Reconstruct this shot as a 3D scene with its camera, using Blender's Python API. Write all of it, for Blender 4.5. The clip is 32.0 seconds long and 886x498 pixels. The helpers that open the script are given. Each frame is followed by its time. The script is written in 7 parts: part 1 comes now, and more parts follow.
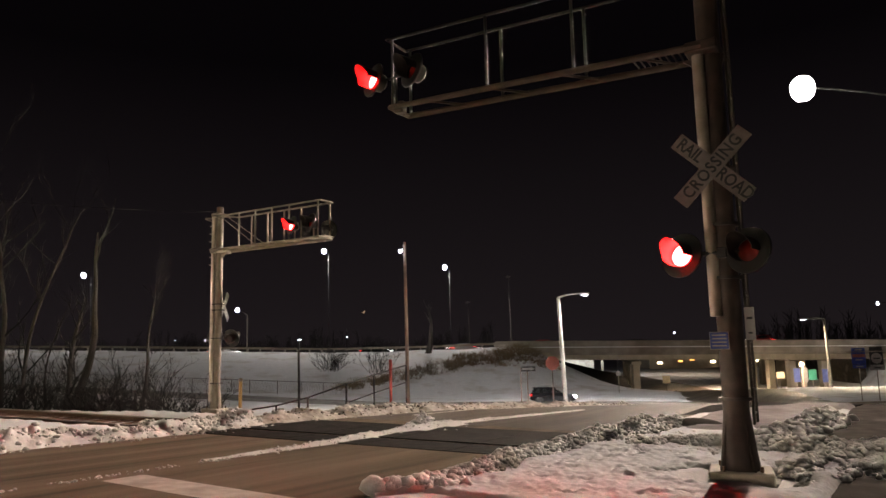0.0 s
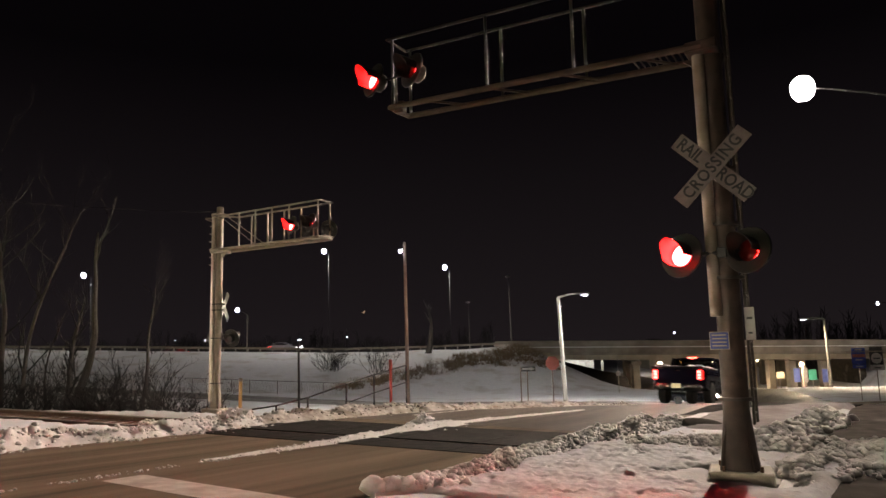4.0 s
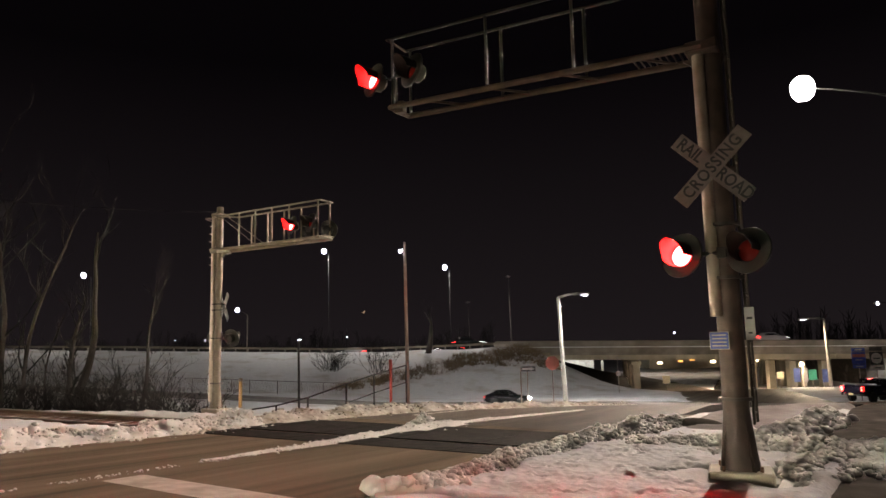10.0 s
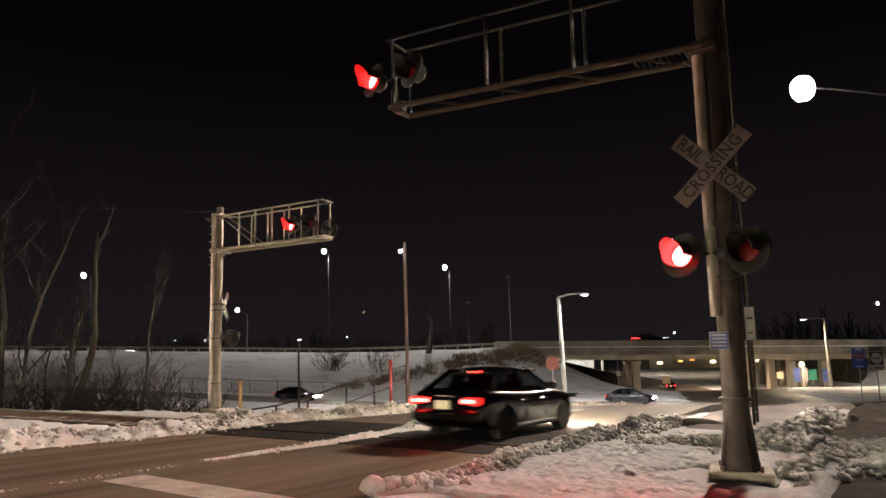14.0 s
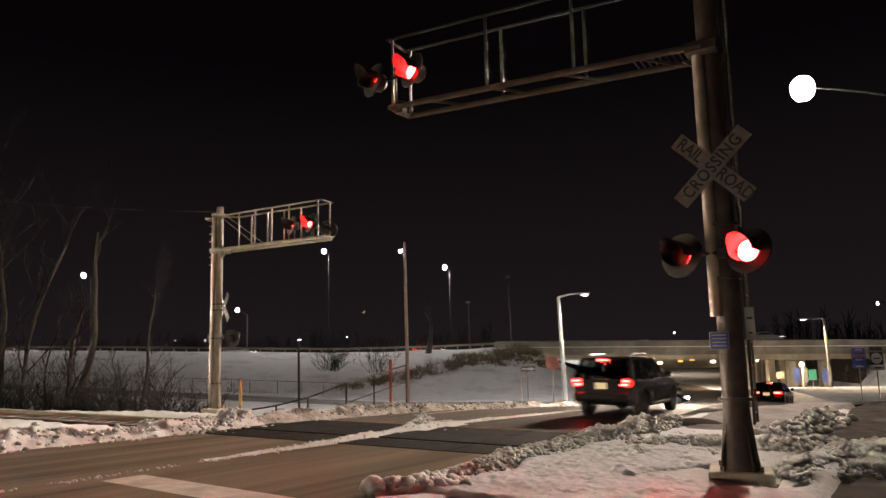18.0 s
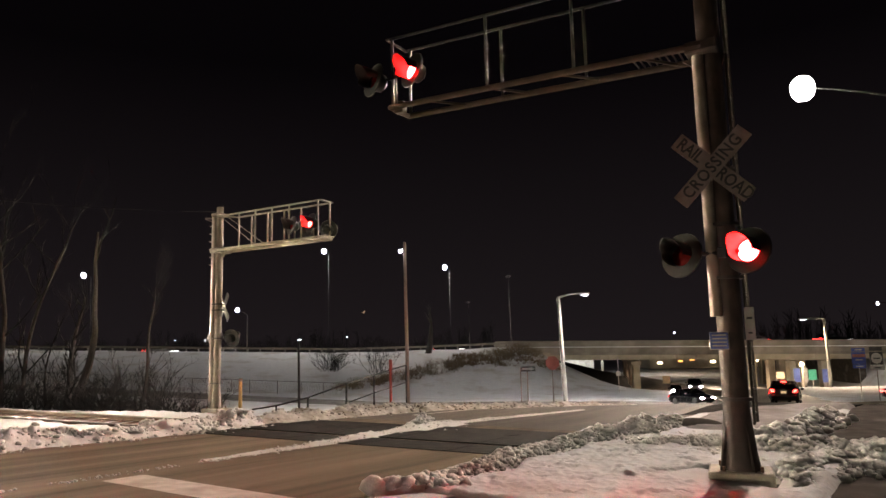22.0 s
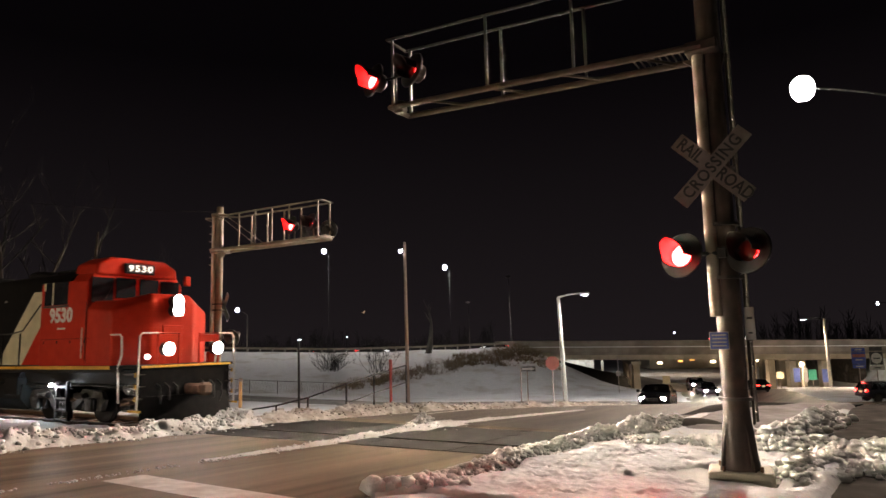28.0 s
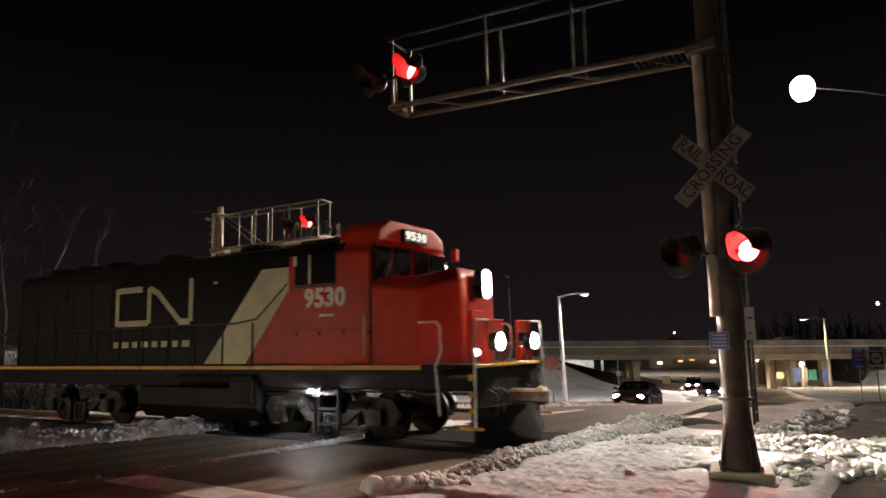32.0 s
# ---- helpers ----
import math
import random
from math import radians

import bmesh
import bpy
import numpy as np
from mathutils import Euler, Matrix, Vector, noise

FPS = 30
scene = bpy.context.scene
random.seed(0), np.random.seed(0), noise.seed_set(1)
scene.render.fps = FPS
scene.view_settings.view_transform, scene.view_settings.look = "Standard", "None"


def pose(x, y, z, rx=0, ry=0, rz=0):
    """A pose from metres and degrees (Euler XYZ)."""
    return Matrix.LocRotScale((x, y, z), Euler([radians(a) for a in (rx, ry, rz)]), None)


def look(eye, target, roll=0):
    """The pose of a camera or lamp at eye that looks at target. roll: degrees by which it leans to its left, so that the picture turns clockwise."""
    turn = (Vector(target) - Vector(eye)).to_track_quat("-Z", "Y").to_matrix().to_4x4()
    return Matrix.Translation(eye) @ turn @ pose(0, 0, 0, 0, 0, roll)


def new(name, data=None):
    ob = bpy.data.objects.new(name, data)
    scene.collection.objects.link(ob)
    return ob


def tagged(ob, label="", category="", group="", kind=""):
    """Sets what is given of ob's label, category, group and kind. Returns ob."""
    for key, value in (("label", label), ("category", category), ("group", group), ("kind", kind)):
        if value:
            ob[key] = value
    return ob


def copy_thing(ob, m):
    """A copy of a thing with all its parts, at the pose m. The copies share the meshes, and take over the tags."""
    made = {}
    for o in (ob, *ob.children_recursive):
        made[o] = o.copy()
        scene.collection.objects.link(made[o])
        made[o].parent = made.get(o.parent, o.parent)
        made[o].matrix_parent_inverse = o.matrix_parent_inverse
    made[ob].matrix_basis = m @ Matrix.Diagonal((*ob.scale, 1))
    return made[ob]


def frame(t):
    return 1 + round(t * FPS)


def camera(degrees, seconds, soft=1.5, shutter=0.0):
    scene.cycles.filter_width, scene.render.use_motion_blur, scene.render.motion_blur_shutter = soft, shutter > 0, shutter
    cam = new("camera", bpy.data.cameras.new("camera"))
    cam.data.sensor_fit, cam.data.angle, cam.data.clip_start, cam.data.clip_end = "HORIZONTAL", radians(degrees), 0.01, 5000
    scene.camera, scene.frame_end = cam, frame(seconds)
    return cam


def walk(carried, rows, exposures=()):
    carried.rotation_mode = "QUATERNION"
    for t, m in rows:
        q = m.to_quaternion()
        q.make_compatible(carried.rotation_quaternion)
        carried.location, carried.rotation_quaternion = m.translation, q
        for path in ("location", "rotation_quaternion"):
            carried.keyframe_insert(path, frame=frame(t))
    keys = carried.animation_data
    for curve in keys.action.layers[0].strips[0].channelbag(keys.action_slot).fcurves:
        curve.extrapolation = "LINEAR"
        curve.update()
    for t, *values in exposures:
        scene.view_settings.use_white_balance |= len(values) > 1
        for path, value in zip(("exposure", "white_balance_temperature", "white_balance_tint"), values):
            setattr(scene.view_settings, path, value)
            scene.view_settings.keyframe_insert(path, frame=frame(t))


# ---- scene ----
# The camera stands still on a snowy verge beside the road, before a level crossing.
EYE = (0.0, 0.0, 1.72)
cam = camera(65.18, 32.0, soft=1.5, shutter=0.9)
PITCH, ROLL = 7.706, 1.272
CAM = pose(*EYE) @ pose(0, 0, 0, 90 + PITCH, 0, 0) @ pose(0, 0, 0, 0, 0, -ROLL)
walk(cam, [(0.0, CAM), (32.0, CAM)], exposures=[(0.0, 0.0), (28.5, 0.0), (30.0, -0.06), (32.0, -0.22)])

# ---- plan: the road runs along s, n is to its left; the track crosses it ----
RD = 0.9675
RC, RS = math.cos(RD), math.sin(RD)
TRACK_TURN = math.degrees(2.6009)
TX, TY = math.cos(2.6009), math.sin(2.6009)
NX, NY = -TY, TX          # from the track towards the verge where the camera stands
TRACK_D = 12.2            # how far the track's middle lies from the camera
RAIL_Z = -0.18


def W(s, n):
    return (-1 + s * RC - n * RS, 8 + s * RS + n * RC)


def SN(x, y):
    return ((x + 1) * RC + (y - 8) * RS, -(x + 1) * RS + (y - 8) * RC)


def TP(u, d=0.0):
    """u along the track, d from its middle towards the camera's side."""
    return (u * TX - NX * (TRACK_D - d), u * TY - NY * (TRACK_D - d))


def lerp(v, table):
    if v <= table[0][0]:
        return table[0][1]
    for (a, b), (c, d) in zip(table, table[1:]):
        if v <= c:
            return b + (d - b) * (v - a) / (c - a)
    return table[-1][1]


def ease(v, a, b):
    t = min(1.0, max(0.0, (v - a) / (b - a)))
    return t * t * (3 - 2 * t)


FALL = ((22, 0.0), (25, -0.2), (28, -0.55), (35, -1.42), (42, -2.07), (50, -2.76), (62, -3.76), (70, -3.95), (82, -4.0))
DIP = ((82, 0.0), (92, -1.2), (104, -2.5), (112, -2.9), (165, -2.9), (300, -2.9), (700, -14.0), (3000, -80.0))
MOTOR = ((-120, 3.2), (-53, 1.62), (-17, 0.5), (-3, 0.55), (11, 0.85), (61, 0.0), (130, -0.9))


def motor(x):
    """The motorway's level."""
    return lerp(x, MOTOR)


FOOT, CREST = 82.0, 106.0


def Z(x, y):
    """The ground's height."""
    s, n = SN(x, y)
    z = -0.0278 * min(14.0, max(-30.0, s)) + lerp(y - 0.5 * max(-4.0, min(0.0, n)) * (1 - ease(y, 30, 42)), FALL)
    z += max(0.0, -(x + 6)) * 0.055 * ease(y, 38, 70)
    z -= 1.1 * ease(n, 14.5, 20.0) * ease(s, 9.0, 13.0) * (1 - ease(y, 45, 66))
    d = x * NX + y * NY + TRACK_D
    if d < -1.7 and y < 60:
        z -= 0.28 * ease(-d, 1.7, 3.2) * (1 - ease(-d, 12, 20)) * ease(n, 9.6, 11.6)
    if y > FOOT:
        low = z + lerp(y, DIP)
        top = motor(x) - 0.85 * ease(y, 107.4, 109.4)
        up = z + (top - z) * min(1.0, (y - FOOT) / (CREST - FOOT))
        if y > 142:
            up = top - 3.0 * ease(y, 142, 175)
        side = max(1 - min(1.0, max(0.0, (x - 12.0) / 16.5)), ease(x, 63.0, 72.0))
        side *= 1 - ease(y, 141.0, 158.0)
        z = low + (max(up, low) - low) * side
    return z


# ---- light: a dark winter night under street lamps ----
world = bpy.data.worlds.new("night")
scene.world = world
world.use_nodes = True
wn = world.node_tree
wn.nodes.clear()
w_out = wn.nodes.new("ShaderNodeOutputWorld")
w_bg = wn.nodes.new("ShaderNodeBackground")
w_tc = wn.nodes.new("ShaderNodeTexCoord")
w_sep = wn.nodes.new("ShaderNodeSeparateXYZ")
w_ramp = wn.nodes.new("ShaderNodeValToRGB")
w_ramp.color_ramp.elements[0].position, w_ramp.color_ramp.elements[0].color = 0.0, (0.012, 0.0092, 0.0102, 1)
w_ramp.color_ramp.elements[1].position, w_ramp.color_ramp.elements[1].color = 0.38, (0.0017, 0.0012, 0.0016, 1)
wn.links.new(w_tc.outputs["Generated"], w_sep.inputs[0])
wn.links.new(w_sep.outputs["Z"], w_ramp.inputs[0])
wn.links.new(w_ramp.outputs[0], w_bg.inputs["Color"])
wn.links.new(w_bg.outputs[0], w_out.inputs[0])
w_bg.inputs["Strength"].default_value = 1.0


def street_light(name, place, watts, colour, size=0.25, cone=165.0, aim=None):
    data = bpy.data.lights.new(name, "SPOT")
    data.energy, data.color, data.shadow_soft_size = watts, colour, size
    data.spot_size, data.spot_blend = radians(cone), 0.6 if cone > 100 or cone < 30 else 1.0
    ob = new(name, data)
    ob.matrix_basis = look(place, aim or (place[0], place[1] + 0.01, place[2] - 5))
    return ob


WARM, WHITE, COOL = (1.0, 0.76, 0.52), (1.0, 0.81, 0.66), (1.0, 0.95, 0.92)
LAMP_BIG = (27.24, 50.0, 20.1)
street_light("lamp_light_big", (LAMP_BIG[0], LAMP_BIG[1], LAMP_BIG[2] - 1.9), 178000, WHITE, 0.4, 62, (-10.0, 14.0, 0.0))


# ---- materials ----
def material(name):
    m = bpy.data.materials.new(name)
    m.use_nodes = True
    return m, m.node_tree.nodes, m.node_tree.links, m.node_tree.nodes["Principled BSDF"]


def pbr(name, a, b, rough=0.6, metal=0.0, scale=6.0, big=0.7, bump=0.15, fine=40.0, dirt=None, dirt_amount=0.45, vary=0.0, coat=0.0, streak=0.0, spec=0.5):
    """A surface of two tones, a large blotch and a fine grain, in metres."""
    m, nodes, links, bsdf = material(name)
    co = nodes.new("ShaderNodeTexCoord")
    n1 = nodes.new("ShaderNodeTexNoise")
    n1.inputs["Scale"].default_value, n1.inputs["Detail"].default_value = scale, 5
    n2 = nodes.new("ShaderNodeTexNoise")
    n2.inputs["Scale"].default_value, n2.inputs["Detail"].default_value = big, 4
    n3 = nodes.new("ShaderNodeTexNoise")
    n3.inputs["Scale"].default_value, n3.inputs["Detail"].default_value = fine, 3
    for n in (n1, n2, n3):
        links.new(co.outputs["Object"], n.inputs["Vector"])
    if streak:
        way = nodes.new("ShaderNodeMapping")
        way.vector_type = "TEXTURE"
        way.inputs["Rotation"].default_value = (0, 0, RD)
        way.inputs["Scale"].default_value = (1.0 / streak, 1.0, 1.0)
        links.new(co.outputs["Object"], way.inputs["Vector"])
        links.new(way.outputs[0], n1.inputs["Vector"])
        links.new(way.outputs[0], n2.inputs["Vector"])
    mix = nodes.new("ShaderNodeMix")
    mix.data_type = "RGBA"
    mix.inputs["A"].default_value, mix.inputs["B"].default_value = (*a, 1), (*b, 1)
    ramp = nodes.new("ShaderNodeValToRGB")
    ramp.color_ramp.elements[0].position, ramp.color_ramp.elements[1].position = 0.33, 0.67
    links.new(n1.outputs["Fac"], ramp.inputs[0])
    links.new(ramp.outputs[0], mix.inputs["Factor"])
    colour = mix.outputs["Result"]
    if dirt:
        mud = nodes.new("ShaderNodeMix")
        mud.data_type = "RGBA"
        mud.inputs["B"].default_value = (*dirt, 1)
        r2 = nodes.new("ShaderNodeValToRGB")
        r2.color_ramp.elements[0].position, r2.color_ramp.elements[1].position = 1 - dirt_amount - 0.12, 1 - dirt_amount + 0.16
        links.new(n2.outputs["Fac"], r2.inputs[0])
        links.new(r2.outputs[0], mud.inputs["Factor"])
        links.new(colour, mud.inputs["A"])
        colour = mud.outputs["Result"]
    if vary:
        info = nodes.new("ShaderNodeObjectInfo")
        hsv = nodes.new("ShaderNodeHueSaturation")
        rng = nodes.new("ShaderNodeMapRange")
        rng.inputs["To Min"].default_value, rng.inputs["To Max"].default_value = 1 - vary, 1 + vary
        links.new(info.outputs["Random"], rng.inputs["Value"])
        links.new(rng.outputs[0], hsv.inputs["Value"])
        links.new(colour, hsv.inputs["Color"])
        colour = hsv.outputs[0]
    links.new(colour, bsdf.inputs["Base Color"])
    rr = nodes.new("ShaderNodeMapRange")
    rr.inputs["To Min"].default_value, rr.inputs["To Max"].default_value = max(0.02, rough - 0.12), min(1.0, rough + 0.12)
    links.new(n2.outputs["Fac"], rr.inputs["Value"])
    links.new(rr.outputs[0], bsdf.inputs["Roughness"])
    bsdf.inputs["Metallic"].default_value = metal
    bsdf.inputs["Coat Weight"].default_value = coat
    bsdf.inputs["Specular IOR Level"].default_value = spec
    if bump:
        bm_ = nodes.new("ShaderNodeBump")
        bm_.inputs["Strength"].default_value, bm_.inputs["Distance"].default_value = bump, 0.02
        links.new(n3.outputs["Fac"], bm_.inputs["Height"])
        links.new(bm_.outputs[0], bsdf.inputs["Normal"])
    return m


def glow(name, colour, strength):
    m, nodes, links, bsdf = material(name)
    bsdf.inputs["Base Color"].default_value = (*[c * 0.5 for c in colour], 1)
    bsdf.inputs["Emission Color"].default_value, bsdf.inputs["Emission Strength"].default_value = (*colour, 1), strength
    bsdf.inputs["Roughness"].default_value = 0.3
    return m


def glass(name, tint=(0.02, 0.022, 0.025), rough=0.04):
    """Dark tinted glazing with a clean gloss."""
    m, nodes, links, bsdf = material(name)
    bsdf.inputs["Base Color"].default_value = (*tint, 1)
    bsdf.inputs["Roughness"].default_value, bsdf.inputs["Transmission Weight"].default_value = rough, 0.0
    bsdf.inputs["Specular IOR Level"].default_value = 0.6
    return m


SNOW = pbr("snow", (0.72, 0.73, 0.76), (0.82, 0.82, 0.83), 0.75, 0, 3.0, 0.35, 0.5, 18, dirt=(0.5, 0.46, 0.42), dirt_amount=0.38, spec=0.0)
SNOW_PILE = pbr("snow_pile", (0.8, 0.78, 0.76), (0.9, 0.89, 0.88), 0.7, 0, 5.0, 1.6, 0.5, 40, dirt=(0.6, 0.54, 0.46), dirt_amount=0.3, spec=0.0)
SNOW_DIRTY = pbr("dirty_snow_pile", (0.5, 0.45, 0.4), (0.74, 0.7, 0.66), 0.7, 0, 7.0, 2.2, 0.5, 40, dirt=(0.3, 0.24, 0.18), dirt_amount=0.42, spec=0.0)
SNOW_GREY = pbr("grey_snow", (0.3, 0.275, 0.275), (0.42, 0.39, 0.385), 0.75, 0, 3.0, 0.5, 0.3, 20, dirt=(0.2, 0.175, 0.16), dirt_amount=0.4, spec=0.0)
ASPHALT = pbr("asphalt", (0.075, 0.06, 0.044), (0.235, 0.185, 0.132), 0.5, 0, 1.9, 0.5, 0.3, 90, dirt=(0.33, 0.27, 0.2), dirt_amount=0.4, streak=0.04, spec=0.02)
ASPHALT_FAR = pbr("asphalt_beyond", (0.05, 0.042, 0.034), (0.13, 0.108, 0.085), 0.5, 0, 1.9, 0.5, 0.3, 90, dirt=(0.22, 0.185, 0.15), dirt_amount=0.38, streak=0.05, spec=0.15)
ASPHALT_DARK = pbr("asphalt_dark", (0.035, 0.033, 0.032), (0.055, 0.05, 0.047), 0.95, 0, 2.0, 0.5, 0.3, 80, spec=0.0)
PATH_GREY = pbr("worn_path", (0.07, 0.064, 0.06), (0.12, 0.11, 0.1), 0.95, 0, 2.0, 0.5, 0.4, 60, dirt=(0.3, 0.28, 0.27), dirt_amount=0.3, spec=0.0)
SLUSHY = pbr("slushy_asphalt", (0.13, 0.12, 0.11), (0.22, 0.2, 0.185), 0.7, 0, 1.2, 0.3, 0.3, 40, dirt=(0.5, 0.47, 0.44), dirt_amount=0.4, spec=0.2)
PAINT = pbr("road_paint", (0.55, 0.5, 0.44), (0.72, 0.68, 0.62), 0.6, 0, 6, 1.4, 0.2, 60, dirt=(0.34, 0.29, 0.24), dirt_amount=0.36)
STEEL = pbr("galvanised_steel", (0.2, 0.175, 0.135), (0.28, 0.245, 0.19), 0.55, 0.3, 5, 1.2, 0.06, 60, dirt=(0.2, 0.16, 0.12), dirt_amount=0.36)
# Dark browns put the near mast's unlit side into its colour.
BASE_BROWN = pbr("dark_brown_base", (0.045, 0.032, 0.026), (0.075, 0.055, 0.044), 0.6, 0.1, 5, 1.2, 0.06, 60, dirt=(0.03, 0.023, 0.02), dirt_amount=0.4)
MAST_BROWN = pbr("dim_mast_brown", (0.052, 0.038, 0.03), (0.09, 0.066, 0.052), 0.5, 0.35, 5, 1.2, 0.06, 60, dirt=(0.06, 0.045, 0.035), dirt_amount=0.4)
PIPE = pbr("bare_pipe", (0.3, 0.25, 0.2), (0.4, 0.34, 0.275), 0.45, 0.3, 5, 1.2, 0.05, 60, dirt=(0.3, 0.24, 0.18), dirt_amount=0.36)
PIPE_PALE = pbr("pale_pipe", (0.62, 0.56, 0.48), (0.72, 0.66, 0.57), 0.45, 0.2, 5, 1.2, 0.05, 60, dirt=(0.4, 0.34, 0.27), dirt_amount=0.34)
STEEL_DARK = pbr("dark_steel", (0.05, 0.045, 0.04), (0.085, 0.075, 0.065), 0.5, 0.4, 6, 1.5, 0.1, 60)
RUST = pbr("rusty_steel", (0.12, 0.07, 0.045), (0.2, 0.12, 0.075), 0.7, 0.3, 7, 1.5, 0.15, 60)
RAIL_TOP = pbr("polished_rail", (0.3, 0.28, 0.26), (0.4, 0.375, 0.35), 0.4, 0.5, 6, 1.0, 0.03, 60)
BLACK = pbr("black_paint", (0.012, 0.012, 0.012), (0.022, 0.021, 0.02), 0.45, 0.0, 8, 2, 0.05, 60)
RUBBER = pbr("rubber", (0.016, 0.016, 0.016), (0.028, 0.027, 0.026), 0.75, 0, 9, 2, 0.2, 70, dirt=(0.12, 0.11, 0.1), dirt_amount=0.3)
CONCRETE = pbr("concrete", (0.36, 0.33, 0.28), (0.48, 0.44, 0.38), 0.85, 0, 5, 1.1, 0.3, 45, dirt=(0.22, 0.19, 0.15), dirt_amount=0.42)
POST_GREY = pbr("weathered_post", (0.15, 0.14, 0.12), (0.22, 0.205, 0.18), 0.8, 0, 5, 1.1, 0.2, 45, dirt=(0.1, 0.09, 0.075), dirt_amount=0.4)
CONCRETE_PALE = pbr("pale_concrete", (0.5, 0.46, 0.37), (0.62, 0.57, 0.46), 0.85, 0, 5, 1.1, 0.3, 45, dirt=(0.34, 0.3, 0.24), dirt_amount=0.4)
CONCRETE_WARM = pbr("bridge_concrete", (0.4, 0.35, 0.26), (0.5, 0.44, 0.34), 0.85, 0, 0.9, 0.15, 0.2, 6, dirt=(0.24, 0.2, 0.15), dirt_amount=0.4)
BARK = pbr("bark", (0.022, 0.018, 0.015), (0.055, 0.045, 0.038), 0.9, 0, 12, 2, 0.6, 30)
TWIG = pbr("twig", (0.008, 0.007, 0.006), (0.018, 0.015, 0.013), 0.9, 0, 8, 2, 0.2, 30)
BRUSH = pbr("dry_brush", (0.09, 0.07, 0.046), (0.27, 0.205, 0.13), 0.95, 0, 3, 0.6, 0.2, 12)
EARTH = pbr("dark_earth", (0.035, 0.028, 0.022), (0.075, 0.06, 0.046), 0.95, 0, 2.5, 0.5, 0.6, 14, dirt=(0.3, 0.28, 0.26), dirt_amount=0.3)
CROSS_PANEL = pbr("crossing_panel", (0.022, 0.02, 0.019), (0.04, 0.036, 0.033), 0.8, 0, 4, 0.9, 0.25, 60, spec=0.04)
WOOD_POLE = pbr("pole_wood", (0.2, 0.15, 0.12), (0.32, 0.25, 0.2), 0.8, 0, 9, 1.5, 0.3, 40)
YELLOW = pbr("yellow_paint", (0.42, 0.25, 0.08), (0.52, 0.32, 0.11), 0.5, 0, 5, 1.5, 0.05, 50)
RED_POST = pbr("red_plastic", (0.3, 0.035, 0.025), (0.4, 0.06, 0.04), 0.5, 0, 5, 1.5, 0.05, 50)
SIGN_WHITE = pbr("sign_white", (0.3, 0.28, 0.27), (0.38, 0.36, 0.35), 0.4, 0, 5, 1.5, 0.03, 50)
# Near crossbuck: its unlit dimness is put into the white's colour.
BUCK_DIM = pbr("dimmed_crossbuck", (0.14, 0.118, 0.11), (0.2, 0.172, 0.164), 0.5, 0, 7, 1.5, 0.05, 50, dirt=(0.12, 0.1, 0.09), dirt_amount=0.36)
SIGN_BLUE = pbr("sign_blue", (0.028, 0.048, 0.25), (0.045, 0.075, 0.33), 0.4, 0, 5, 1.5, 0.03, 50)
SIGN_RED = pbr("sign_red", (0.26, 0.09, 0.075), (0.34, 0.12, 0.1), 0.45, 0, 5, 1.5, 0.03, 50)
SIGN_BLACK = pbr("sign_black", (0.015, 0.015, 0.015), (0.03, 0.03, 0.03), 0.5, 0, 5, 1.5, 0.03, 50)
SIGN_BACK = pbr("sign_back", (0.3, 0.27, 0.25), (0.4, 0.36, 0.33), 0.5, 0.6, 5, 1.5, 0.05, 50)
FLASH_ON = glow("flasher_lit_lens", (1.0, 0.0042, 0.0042), 640.0)
LENS_OFF = pbr("flasher_dark_lens", (0.16, 0.01, 0.008), (0.2, 0.015, 0.01), 0.2, 0, 8, 2, 0.1, 90, coat=0.5)
LAMP_WHITE = glow("lamp_lit_white", (1.0, 0.95, 0.9), 60.0)
LAMP_COOL = glow("lamp_lit_cool", (0.78, 0.8, 1.0), 26.0)
LAMP_DIM = glow("lamp_lit_dim", (0.85, 0.88, 1.0), 6.0)
LAMP_WARM = glow("lamp_lit_warm", (1.0, 0.82, 0.5), 14.0)
HEAD_ON = glow("headlight_lit", (1.0, 0.9, 0.72), 900.0)
HEAD_STRONG = glow("headlight_full", (1.0, 0.88, 0.66), 18000.0)
HEAD_WAIT = glow("headlight_waiting", (1.0, 0.9, 0.72), 3500.0)
HEAD_QUEUE = glow("headlight_queue", (1.0, 0.86, 0.68), 4500.0)
TAIL_LENS = glow("tail_lens", (1.0, 0.02, 0.015), 2.5)
STEP_LAMP = glow("step_lamp_lit", (0.92, 0.96, 1.0), 2200.0)
VISOR = pbr("visor_paint", (0.022, 0.016, 0.014), (0.034, 0.026, 0.022), 0.5, 0.0, 8, 2, 0.05, 60)
HEAD_FAR = glow("headlight_far", (0.95, 0.95, 1.0), 10.0)
TAIL_ON = glow("tail_light_lit", (1.0, 0.035, 0.03), 12.0)
BRAKE_ON = glow("brake_light_lit", (1.0, 0.03, 0.025), 42.0)
AMBER_ON = glow("amber_lit", (1.0, 0.35, 0.05), 5.0)
# The plate glows by itself in place of light from a plate lamp.
PLATE_LIT = glow("plate_self_glow", (1.0, 0.8, 0.45), 0.5)
GLASS = glass("dark_glazing")
MOON = glow("moonlit", (1.0, 0.62, 0.36), 0.75)


